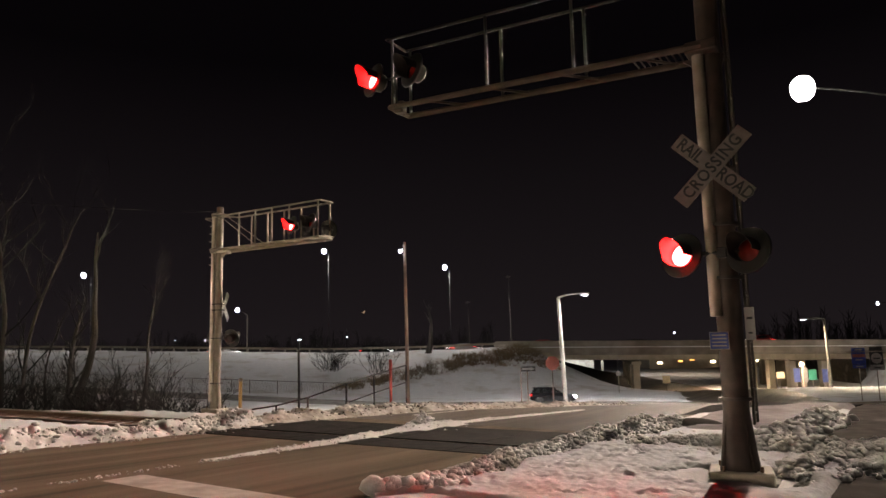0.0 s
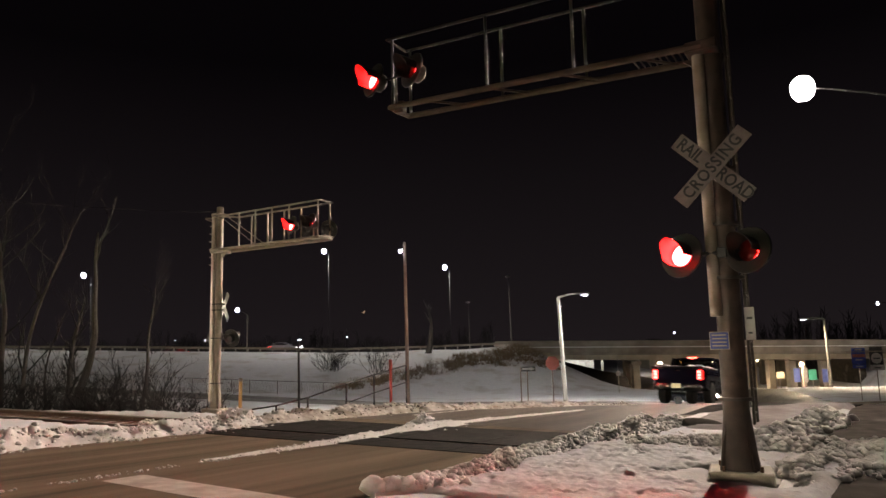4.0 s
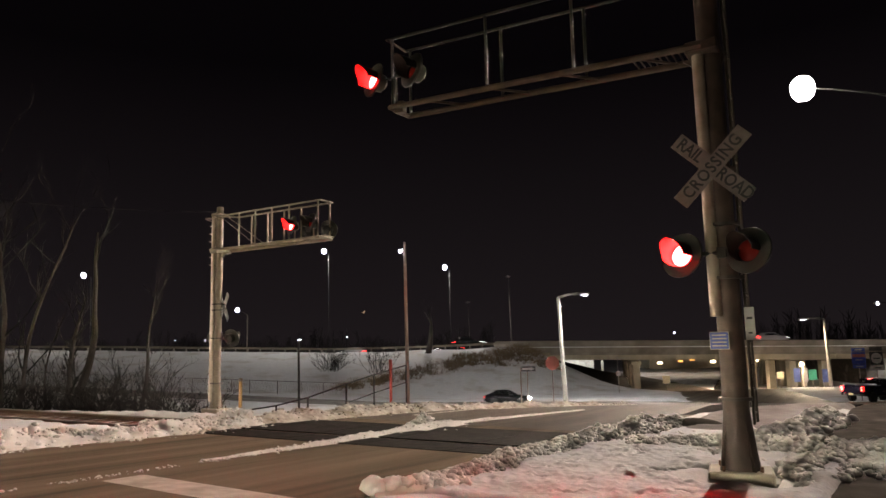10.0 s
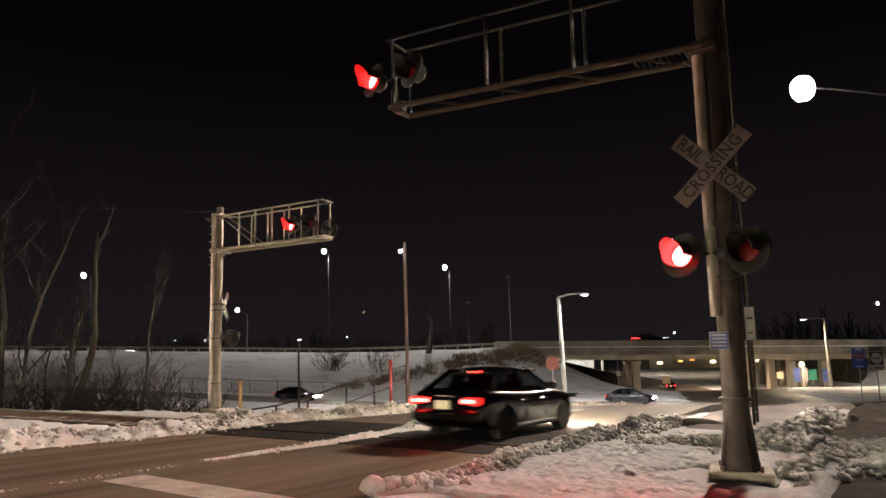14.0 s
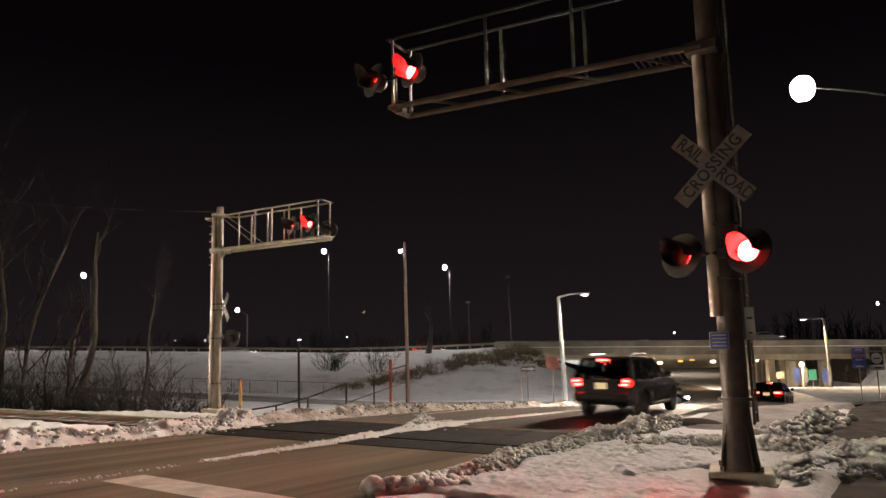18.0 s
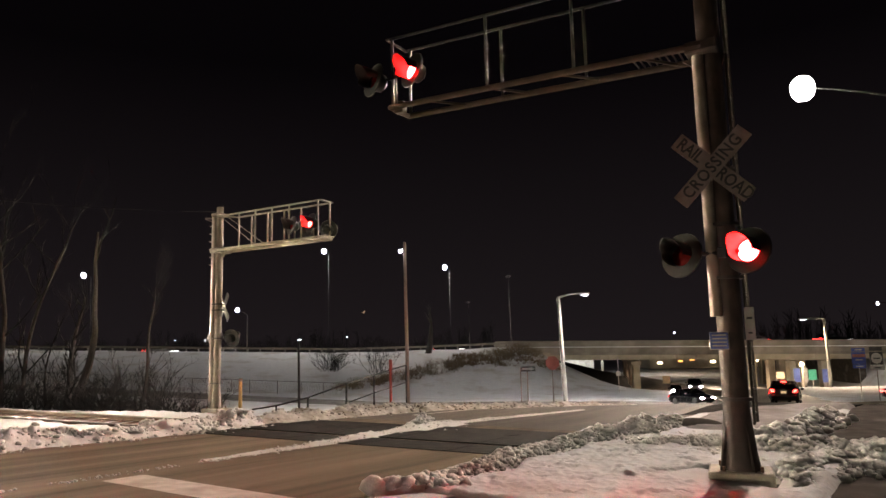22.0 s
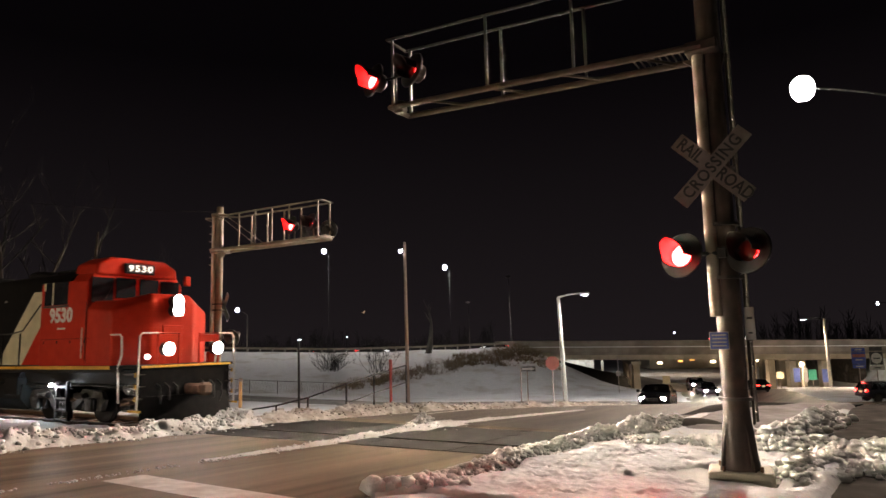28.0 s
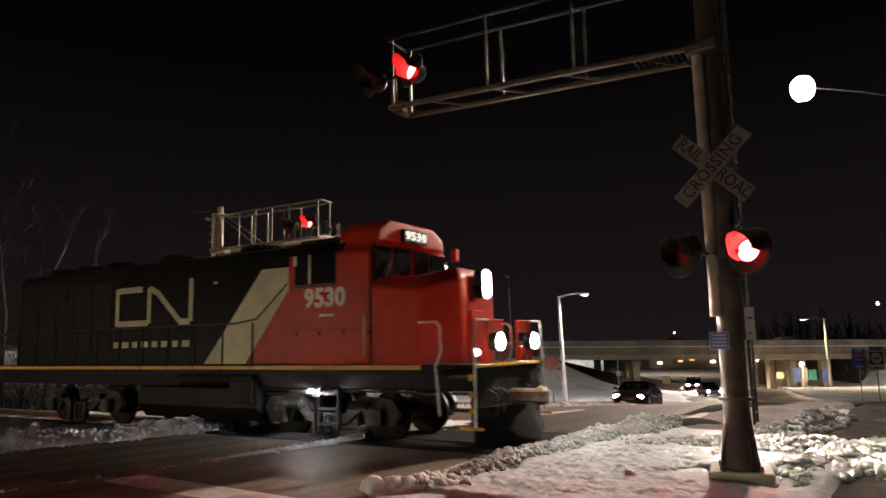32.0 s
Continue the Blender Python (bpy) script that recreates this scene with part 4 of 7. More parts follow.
# ---- lamp posts ----
def cobra(foot, top, head, mat, lamp, label, r=(0.13, 0.07), hs=1.0, bowl=1.0, flat_lens=False):
    """A tapered lamp post with a curved arm and a lantern."""
    g = thing("street_lamp", label, "street lamp", pose(*foot))
    f = Vector(foot)
    t, h = Vector(top) - f, Vector(head) - f
    part("post", M().rod((0, 0, -0.2), t, r[0], r[1], 12), mat, g)
    part("arm", M().tube((t, t + (h - t) * 0.35 + Vector((0, 0, 0.12)), t + (h - t) * 0.7 + Vector((0, 0, 0.1)), h), (r[1] * 0.8, r[1] * 0.6, r[1] * 0.5, r[1] * 0.5), 7), mat, g)
    d = Vector((h.x - t.x, h.y - t.y, 0))
    d = d.normalized() if d.length > 0.01 else Vector((1, 0, 0))
    yaw = Matrix.Rotation(math.atan2(d.y, d.x), 3, "Z")
    lan = part("lantern", M().box(h, (0.75 * hs, 0.34 * hs, 0.16 * hs), yaw, 0.05 * hs), SIGN_BACK, g, "flat grey lantern")
    if flat_lens:
        part("lamp_glass", M().box((h.x, h.y, h.z - 0.1), (0.4 * hs, 0.26 * hs, 0.09), yaw, 0.03), lamp, lan, "glowing flat lamp glass")
        return g
    # bowl swells the glowing glass so its shape stands for the lamp's glare.
    part("lamp_glass", M().lathe([(q * hs * bowl, v * hs * bowl) for q, v in ((0.02, -0.2), (0.09, -0.18), (0.14, -0.13), (0.165, -0.05), (0.165, 0.03), (0.14, 0.1), (0.09, 0.15), (0.02, 0.17))], at=h, n=18), lamp, lan, "glowing lamp glass")
    return g


cobra((9.31, 55.0, Z(9.31, 55)), (9.05, 55, 5.07), (11.17, 55, 5.34), POST_GREY, LAMP_COOL, "pale concrete lamp post with a lit lantern beside the ramp", (0.2, 0.13), flat_lens=True)
street_light("lamp_light", (11.17, 55, 5.1), 22000, COOL)
cobra((48.0, 88.0, Z(48, 88)), (47.86, 88, 3.63), (45.3, 88, 3.69), POST_GREY, LAMP_COOL, "pale lamp post with a lit lantern before the bridge", (0.24, 0.16), hs=1.5, flat_lens=True)
street_light("lamp_light", (45.3, 88, 3.4), 13000, WARM)
cobra((34.5, 50.0, Z(34.5, 50.0)), (34.5, 50.0, 19.2), LAMP_BIG, SIGN_BACK, LAMP_WHITE, "tall street lamp with a glaring white lantern on a long arm", (0.2, 0.11), 1.3, 3.9)
# Floodlight added out of view; stands for the low warm light from the left.
g = thing("floodlight", "unseen low floodlight added for the warm light from the left", "floodlight", pose(-31.0, 6.0, Z(-31.0, 6.0)))
part("post", M().rod((0, 0, -0.2), (0, 0, 1.3), 0.06, 0.05, 10), STEEL, g)
part("housing", M().box((0, 0, 1.42), (0.24, 0.4, 0.26), Matrix.Rotation(0.45, 3, "Z"), 0.03), BLACK, g)
part("lamp_glass", M().box((0.13, 0.06, 1.42), (0.02, 0.34, 0.2), Matrix.Rotation(0.45, 3, "Z"), 0.005), LAMP_WARM, g, "glowing floodlight glass")
street_light("unseen_left_light", (-30.75, 6.1, Z(-31.0, 6.0) + 1.42), 4800, WARM, 0.2, 95.0, (0.0, 20.0, 3.0))
for k, (foot, top, head, lamp, watts) in enumerate((
        ((1.1, 126, 0.6), (1.0, 126, 14.8), (0.23, 125, 15.3), LAMP_COOL, 17000), ((-21.0, 126, 0.6), (-21.0, 126, 18.2), (-21.7, 125, 18.7), LAMP_COOL, 17000),
        ((-64.0, 126, 0.6), (-64.4, 126, 14.9), (-65.3, 125, 15.3), LAMP_COOL, 17000), ((-42.5, 150, -1.0), (-42.5, 150, 8.6), (-44.7, 150, 9.7), LAMP_COOL, 0),
        ((12.4, 130, 0.6), (12.2, 130, 13.2), (12.1, 130, 13.8), SIGN_BACK, 0), ((5.3, 150, -1.0), (5.2, 150, 9.8), (5.1, 150, 10.3), SIGN_BACK, 0),
        ((64.5, 100, Z(64.5, 100)), (64.2, 100, 5.9), (62.3, 100, 6.0), LAMP_COOL, 800))):
    cobra(foot, top, head, STEEL if k == 3 else BLACK if k in (0, 1, 2) else STEEL_DARK, lamp, "tall motorway lamp post" + (" with a bluish lit lantern" if lamp is LAMP_COOL else " with an unlit lantern"), (0.05, 0.035) if k in (0, 1, 2) else (0.13, 0.07), 1.3, 1.0 if k == 6 else 1.9 if lamp is LAMP_COOL else 1.0)
    if watts:
        street_light("lamp_light", (head[0], head[1], head[2] - 0.75), watts, (1.0, 0.92, 0.84))
for x, z in ((-163.7, 6.6), (-145.6, 6.2), (-60.0, 6.4), (136.7, 4.6)):
    cobra((x, 421, Z(x, 421)), (x, 421, z - 0.2), (x + 1.2, 420, z), BLACK, LAMP_COOL, "distant lamp post with a tiny bluish light", (0.15, 0.08), 1.6, 1.3)
# a wooden pole with a small lamp, and a slim dark post
g = thing("utility_pole", "reddish-lit wooden utility pole with a small lamp", "utility pole", pose(-2.25, 42.0, Z(-2.25, 42)))
part("pole", M().rod((0, 0, -0.3), (-0.1, 0, 11.42), 0.125, 0.085, 12), WOOD_POLE, g)
part("bracket", M().rod((-0.09, 0, 10.87), (-0.32, -0.25, 10.92), 0.025, n=6), STEEL_DARK, g)
part("lamp", M().lathe(((0.03, -0.18), (0.1, -0.15), (0.13, -0.06), (0.1, 0.02)), at=(-0.34, -0.28, 10.92), n=12), LAMP_COOL, g, "small glowing lamp")
street_light("pole_lamp_light", (-2.59, 42.9, Z(-2.25, 42) + 10.57), 19000, (1.0, 0.92, 0.84), 0.15, 120.0, (0.0, 90.0, -4.0))
g = thing("slim_post", "slim dark metal post with a tiny light", "post", pose(-9.35, 45.0, Z(-9.35, 45)))
part("post", M().rod((0, 0, -0.3), (-0.08, 0, 5.85), 0.085, 0.07, 10), STEEL_DARK, g)
part("lamp", M().box((-0.02, -0.05, 5.91), (0.16, 0.16, 0.07), None, 0.01), LAMP_DIM, g, "tiny bluish light")
# under the bridge
g = thing("wall_lamp", "globe lamp on a short post glowing before the bridge column", "lamp", pose(50.6, 100, Z(50.6, 100)))
part("post", M().rod((0, 0, -0.2), (0, 0, 3.7), 0.16, 0.12, 10), CONCRETE_WARM, g)
part("globe", M().lathe(((0.05, 3.7), (0.24, 3.82), (0.32, 4.02), (0.24, 4.24), (0.05, 4.34)), n=14), LAMP_WARM, g, "warm glowing globe")
street_light("globe_light", (50.6, 99.3, -2.0), 2600, WARM, 0.4)
# Bare lamps without fixtures, added to brighten the space under the bridge.
for x in (36.0, 46.0):
    street_light("underpass_fill", (x, 118, -2.6), 6000, WARM, 0.4)
moon = solid("moon", M(), MOON, "thin crescent moon low over the trees", "moon")
mm, n = M(), 14
vs = []
for i in range(n + 1):
    t = radians(-118 + 150 * i / n)
    w = 5.0 * math.sin(math.pi * i / n)
    vs += [(6.0 * math.cos(t), 0, 6.0 * math.sin(t)), ((6.0 - 0.45 * w) * math.cos(t), 0, (6.0 - 0.45 * w) * math.sin(t)),
           (6.0 * math.cos(t), 0.5, 6.0 * math.sin(t)), ((6.0 - 0.45 * w) * math.cos(t), 0.5, (6.0 - 0.45 * w) * math.sin(t))]
mm.add(vs, [f for i in range(n) for f in ((i * 4, i * 4 + 1, i * 4 + 5, i * 4 + 4), (i * 4 + 2, i * 4 + 6, i * 4 + 7, i * 4 + 3), (i * 4, i * 4 + 4, i * 4 + 6, i * 4 + 2), (i * 4 + 1, i * 4 + 3, i * 4 + 7, i * 4 + 5))])
moon.data = mesh_of("moon", mm, MOON)
moon.matrix_basis = pose(-235, 2000, 97)
# ---- road vehicles ----
def paint(name, c, rough=0.12):
    return pbr(name, c, tuple(v * 1.2 + 0.001 for v in c), rough, 0.0, 3, 0.8, 0.0, 40, dirt=tuple(v * 0.85 + 0.004 for v in c), dirt_amount=0.3, spec=0.26)


CAR_BLACK = paint("car_black", (0.003, 0.003, 0.004))
CAR_NAVY = paint("car_navy", (0.01, 0.01, 0.024))
CAR_GREY = paint("car_grey", (0.035, 0.036, 0.04))
CAR_SILVER = paint("car_silver", (0.3, 0.3, 0.31))
CAR_WHITE = paint("car_white", (0.6, 0.6, 0.6))
CAR_RED = paint("car_red", (0.2, 0.02, 0.02))
RIM = pbr("alloy_rim", (0.3, 0.3, 0.3), (0.42, 0.42, 0.42), 0.35, 0.8, 6, 2, 0.03, 60, dirt=(0.1, 0.09, 0.08), dirt_amount=0.4)
CHROME = pbr("chrome", (0.26, 0.26, 0.26), (0.34, 0.34, 0.34), 0.25, 0.9, 6, 2, 0.01, 60)
WHEELS = {}


def pane(corners, inset=0.04, out=0.006):
    """A window a little proud of the four corners' plane."""
    c = [Vector(p) for p in corners]
    mid = sum(c, Vector()) / 4
    nrm = (c[1] - c[0]).cross(c[3] - c[0]).normalized()
    q = []
    for p in c:
        d = mid - p
        q.append(p + d * min(0.4, inset / max(0.05, d.length)))
    front = [p + nrm * out for p in q]
    back = [p - nrm * 0.004 for p in q]
    return M().add(front + back, [(0, 1, 2, 3), (7, 6, 5, 4), (0, 4, 5, 1), (1, 5, 6, 2), (2, 6, 7, 3), (3, 7, 4, 0)])


def wheel_meshes(r, w):
    key = (r, w)
    if key not in WHEELS:
        side = Matrix.Rotation(radians(90), 3, "X")
        tyre = M().lathe(((r * 0.66, -w / 2), (r * 0.9, -w / 2), (r * 0.985, -w * 0.4), (r, -w * 0.2), (r, w * 0.2), (r * 0.985, w * 0.4), (r * 0.9, w / 2), (r * 0.66, w / 2)), turn=side, n=26)
        rim = M().lathe(((r * 0.2, -w * 0.3), (r * 0.58, -w * 0.3), (r * 0.67, -w * 0.48), (r * 0.67, w * 0.48), (r * 0.58, w * 0.3), (r * 0.2, w * 0.3)), turn=side, n=20)
        for k in range(5):
            t = Matrix.Rotation(math.tau * k / 5, 3, "Y")
            for s in (-1, 1):
                rim.box(t @ Vector((r * 0.38, s * w * 0.38, 0)), (r * 0.52, w * 0.16, r * 0.16), t, 0.01)
        WHEELS[key] = (mesh_of("tyre", tyre, RUBBER), mesh_of("rim", rim, RIM))
    return WHEELS[key]


def soften(ob, width):
    """Rounds the sheet metal's edges."""
    mod = ob.modifiers.new("rounding", "BEVEL")
    mod.width, mod.segments, mod.limit_method, mod.angle_limit = width, 3, "ANGLE", radians(22)
    mod.harden_normals = True


CAR_GLASS = material("car_glass")[0]
CAR_GLASS.node_tree.nodes["Principled BSDF"].inputs["Base Color"].default_value = (0.42, 0.45, 0.45, 1)
CAR_GLASS.node_tree.nodes["Principled BSDF"].inputs["Roughness"].default_value = 0.02
CAR_GLASS.node_tree.nodes["Principled BSDF"].inputs["Transmission Weight"].default_value = 1.0
CAR_GLASS.node_tree.nodes["Principled BSDF"].inputs["IOR"].default_value = 1.3
CLOTH = pbr("seat_cloth", (0.02, 0.02, 0.022), (0.035, 0.034, 0.034), 0.9, 0, 20, 3, 0.1, 80)

# rear axle at x = 0; lengths in metres. top: the body's upper line without the cabin
SHAPES = {
    "sedan": dict(wb=2.6, w=1.7, r=0.315, sill=0.22, tail=-0.92, nose=3.42, tumble=0.19, roof=1.4,
                  top=((-0.92, 0.76), (-0.88, 0.88), (-0.8, 0.93), (-0.5, 0.97), (0.0, 0.94), (1.0, 0.9), (1.9, 0.91), (2.45, 0.87), (3.0, 0.76), (3.28, 0.66), (3.42, 0.55)),
                  base=(-0.62, 2.2), crown=(0.18, 1.32), pillars=(0.03, 0.5, 0.97), belt=0.92, handles=(0.62, 1.5)),
    "suv": dict(wb=2.52, w=1.75, r=0.345, sill=0.3, tail=-0.87, nose=3.36, tumble=0.15, roof=1.6,
                top=((-0.87, 0.88), (-0.82, 1.0), (-0.55, 1.02), (0.0, 1.01), (1.0, 0.99), (2.0, 1.0), (2.5, 0.96), (3.0, 0.87), (3.24, 0.77), (3.36, 0.58)),
                base=(-0.82, 2.05), crown=(-0.5, 1.32), pillars=(0.03, 0.32, 0.62, 0.97), belt=1.0, handles=(0.7, 1.55)),
    "pickup": dict(wb=3.66, w=1.94, r=0.41, sill=0.48, tail=-1.12, nose=4.64, tumble=0.13, roof=1.84,
                   top=((-1.12, 1.22), (-1.09, 1.26), (-0.6, 1.27), (0.9, 1.27), (2.0, 1.26), (3.1, 1.27), (3.65, 1.23), (4.3, 1.15), (4.55, 1.0), (4.64, 0.76)),
                   base=(0.9, 3.05), crown=(1.04, 2.4), pillars=(0.03, 0.46, 0.97), belt=1.26, handles=(1.72, 2.6)),
}


def body_mesh(K):
    """The lower body: sections from tail to nose, with the wheel openings lifted out of the lower edge."""
    r, wb, sill = K["r"], K["wb"], K["sill"]
    R = r * 1.17
    xs = set(round(K["tail"] + (K["nose"] - K["tail"]) * i / 44, 3) for i in range(45))
    for c in (0.0, wb):
        for k in range(13):
            xs.add(round(c - R * math.cos(math.pi * k / 12), 3))
    xs |= {K["tail"] + 0.02, K["tail"] + 0.05, K["nose"] - 0.02, K["nose"] - 0.06}
    xs = sorted(x for x in xs if K["tail"] <= x <= K["nose"])
    verts, rows = [], []
    for x in xs:
        hw = K["w"] / 2
        back, front = (x - K["tail"]), (K["nose"] - x)
        hw *= 1 - 0.16 * max(0.0, 1 - back / 0.35) ** 2.5 - 0.3 * max(0.0, 1 - front / 0.75) ** 2.4
        top = lerp(x, K["top"])
        low = sill + 0.16 * max(0.0, 1 - back / 0.5) + 0.05 * max(0.0, 1 - front / 0.4)
        for c in (0.0, wb):
            if abs(x - c) < R:
                low = max(low, r * 0.96 + (R * R - (x - c) ** 2) ** 0.5)
        mid = (sill + top) / 2
        sect = [(0.0, low if low > sill + 0.2 else low - 0.02), (0.62, low), (0.93, low), (0.975, low + 0.03), (0.995, mid - 0.02), (1.0, mid + 0.08), (0.985, top - 0.1), (0.965, top - 0.05), (0.93, top - 0.015), (0.84, top), (0.45, top + 0.02), (0.0, top + 0.028)]
        half = [(f * hw, max(z, low) if i < 9 else max(z, low + 0.03)) for i, (f, z) in enumerate(sect)]
        loop = [(x, y, z) for y, z in half] + [(x, -y, z) for y, z in half[-2:0:-1]]
        rows.append(len(verts))
        verts += loop
    n = 22
    faces = [(a + k, a + (k + 1) % n, b + (k + 1) % n, b + k) for a, b in zip(rows, rows[1:]) for k in range(n)]
    faces += [tuple(range(rows[0], rows[0] + n))[::-1], tuple(range(rows[-1], rows[-1] + n))]
    return M().add(verts, faces)


def car(name, label, kind, body, head, tail, snow=False):
    """kind: sedan, suv or pickup. Its origin lies on the ground under the rear axle; it faces x."""
    K = SHAPES[kind]
    wb, w, r, rear, nose_x = K["wb"], K["w"], K["r"], K["tail"], K["nose"]
    g = thing(name, label, {"suv": "SUV", "pickup": "pickup truck"}.get(kind, "car"))
    part("body", body_mesh(K), body, g, smooth=42)
    # the cabin: pillars, roof and glass
    hb = w * 0.47
    ht = hb - K["tumble"]
    zb, zt = K["belt"] - 0.02, K["roof"]
    (b0, b1), (t0, t1) = K["base"], K["crown"]

    def edge(f, y):
        return Vector((b0 + (b1 - b0) * f, y * hb, zb)), Vector((t0 + (t1 - t0) * f, y * ht, zt - 0.055))

    roof = M()
    rv, nx, ny = [], 9, 8
    for i in range(nx + 1):
        for j in range(ny + 1):
            u, v = i / nx * 2 - 1, j / ny * 2 - 1
            x = (t0 + t1) / 2 + u * ((t1 - t0) / 2 + 0.03) - 0.05 * u * v * v
            rv.append((x, v * (ht + 0.012), zt - 0.05 * abs(v) ** 3.5 - 0.05 * abs(u) ** 3 - 0.01))
    k_ = ny + 1
    rf = [(i * k_ + j, (i + 1) * k_ + j, (i + 1) * k_ + j + 1, i * k_ + j + 1) for i in range(nx) for j in range(ny)]
    low_v = [(x, y, z - 0.045) for x, y, z in rv]
    m = len(rv)
    rim = [i * k_ for i in range(nx + 1)] + [nx * k_ + j for j in range(1, ny + 1)] + [i * k_ + ny for i in range(nx - 1, -1, -1)] + [j for j in range(ny - 1, 0, -1)]
    roof.add(rv + low_v, rf + [tuple(m + q for q in f)[::-1] for f in rf] + [(a, m + a, m + b, b) for a, b in zip(rim, rim[1:] + rim[:1])])
    cabin = part("roof", roof, body, g, "car roof", smooth=60)
    cuts = K["pillars"]
    for y in (-1, 1):
        for i, f in enumerate(cuts):
            p, q = edge(f, y)
            wide = 0.1 if 0 < i < len(cuts) - 1 else 0.09
            if i == 0 and kind != "pickup":
                wide = 0.2
            out = Vector((0, y * 0.012, 0))
            dx = Vector((wide / 2, 0, 0))
            inn = Vector((0, -y * 0.07, 0))
            a = [p - dx * 1.3 + out, p + dx * 1.3 + out, q + dx + out, q - dx + out]
            pm = M().add(a + [v + inn for v in a], [(0, 1, 2, 3), (7, 6, 5, 4), (0, 4, 5, 1), (1, 5, 6, 2), (2, 6, 7, 3), (3, 7, 4, 0)])
            part("pillar", pm, body, g)
        for a, b in zip(cuts, cuts[1:]):
            (p0, q0), (p1, q1) = edge(a, y), edge(b, y)
            quad = [p0, p1, q1, q0] if y < 0 else [p1, p0, q0, q1]
            part("side_window", pane(quad, 0.05), CAR_GLASS, g, "tinted side window")
        mz = zb + 0.1
        mirror = part("wing_mirror", M().box((b1 - 0.42, y * (w / 2 + 0.1), mz), (0.12, 0.2, 0.15 if kind != "pickup" else 0.24), None, 0.03), BLACK, g)
        part("mirror_glass", M().box((b1 - 0.485, y * (w / 2 + 0.1), mz), (0.01, 0.16, 0.11 if kind != "pickup" else 0.19), None, 0.003), CHROME, mirror)
        for dx in K["handles"]:
            part("door_handle", M().box((dx, y * (w / 2 + 0.008), K["belt"] - 0.19), (0.2, 0.035, 0.035), None, 0.012), CHROME, g)
        for dx in (K["handles"][0] + 0.22, K["handles"][1] + 0.2, K["handles"][1] - 0.72):
            part("door_seam", M().box((dx, y * (w / 2 - 0.002), (K["sill"] + K["belt"]) / 2 + 0.02), (0.012, 0.012, (K["belt"] - K["sill"]) * 0.6)), BLACK, g)
        part("sill", M().box((wb / 2, y * (w / 2 - 0.05), K["sill"] + 0.03), (wb - r * 2.5, 0.12, 0.1), None, 0.03), RUBBER, g)
        zl = lerp(nose_x - 0.3, K["top"]) - 0.16
        hx = nose_x - 0.13
        part("headlight", M().box((hx, y * (w / 2 - 0.36), zl), (0.2, 0.34, 0.15), Matrix.Rotation(-y * 0.3, 3, "Z"), 0.05), head or CHROME, g, "lit headlight" if head else "")
        part("side_marker", M().box((nose_x - 0.33, y * (w / 2 - 0.12), zl), (0.22, 0.07, 0.1), Matrix.Rotation(-y * 0.35, 3, "Z"), 0.025), AMBER_ON, g, "amber side marker")
        wt, hh, zc = {"sedan": (0.44, 0.14, 0.77), "suv": (0.26, 0.22, 0.92), "pickup": (0.17, 0.36, 1.04)}[kind]
        yt = y * (w / 2 - wt / 2 - (0.06 if kind != "pickup" else 0.07))
        tl = part("tail_light", M().box((rear + 0.07, yt, zc), (0.2, wt, hh), Matrix.Rotation(y * 0.18, 3, "Z"), 0.04), TAIL_LENS, g, "lit red tail light")
        for k in range({"sedan": 1, "suv": 2, "pickup": 3}[kind]):
            zz = zc + hh * (0.0 if kind == "sedan" else 0.22 - 0.44 * k if kind == "suv" else 0.3 - 0.3 * k)
            part("tail_bar", M().box((rear - 0.032, yt - y * (0.02 if kind != "suv" else 0.05 * k), zz), (0.012, wt * 0.78, hh * (0.45 if kind == "sedan" else 0.22)), Matrix.Rotation(y * 0.18, 3, "Z"), 0.004), BRAKE_ON if tail else TAIL_ON, tl)
    for at_, corners, lb in ((1, 0.07, "windscreen"), (0, 0.08, "rear_window")):
        f = 1.0 if at_ else 0.0
        (pr, qr), (pl_, ql) = edge(f, -1), edge(f, 1)
        quad = [pr, pl_, ql, qr] if at_ else [pl_, pr, qr, ql]
        part(lb, pane(quad, corners), CAR_GLASS, g, "tinted " + lb.replace("_", " "))
    for sx, rows_ in ((b0 + (b1 - b0) * 0.62, (-0.37, 0.37)), (b0 + (b1 - b0) * 0.3, (-0.42, 0.0, 0.42))):
        for y in rows_:
            part("seat", M().box((sx, y, zb + 0.02), (0.16, 0.46, 0.34), Matrix.Rotation(-0.25, 3, "Y"), 0.06).box((sx - 0.07, y, zb + 0.27), (0.1, 0.26, 0.17), Matrix.Rotation(-0.25, 3, "Y"), 0.05), CLOTH, g, "dark cloth seat back")
    part("dashboard", M().box((b1 - 0.52, 0, zb + 0.0), (0.4, w * 0.8, 0.16), None, 0.06).rod((b1 - 0.75, 0.37, zb + 0.06), (b1 - 0.78, 0.37, zb + 0.07), 0.18, n=14), CLOTH, g)
    part("front_bumper", M().box((nose_x - 0.12, 0, K["sill"] + 0.2), (0.26, w * 0.78, 0.22), None, 0.08), body if kind == "sedan" else BLACK, g)
    part("grille", M().box((nose_x - 0.03, 0, lerp(nose_x - 0.3, K["top"]) - 0.2), (0.09, w * 0.36, 0.18), None, 0.03), BLACK, g)
    part("rear_bumper", M().box((rear + (0.06 if kind != "pickup" else -0.04), 0, K["sill"] + (0.26 if kind != "pickup" else 0.14)), (0.26, w * 0.9, 0.24 if kind != "pickup" else 0.2), None, 0.07), CHROME if kind == "pickup" else body, g)
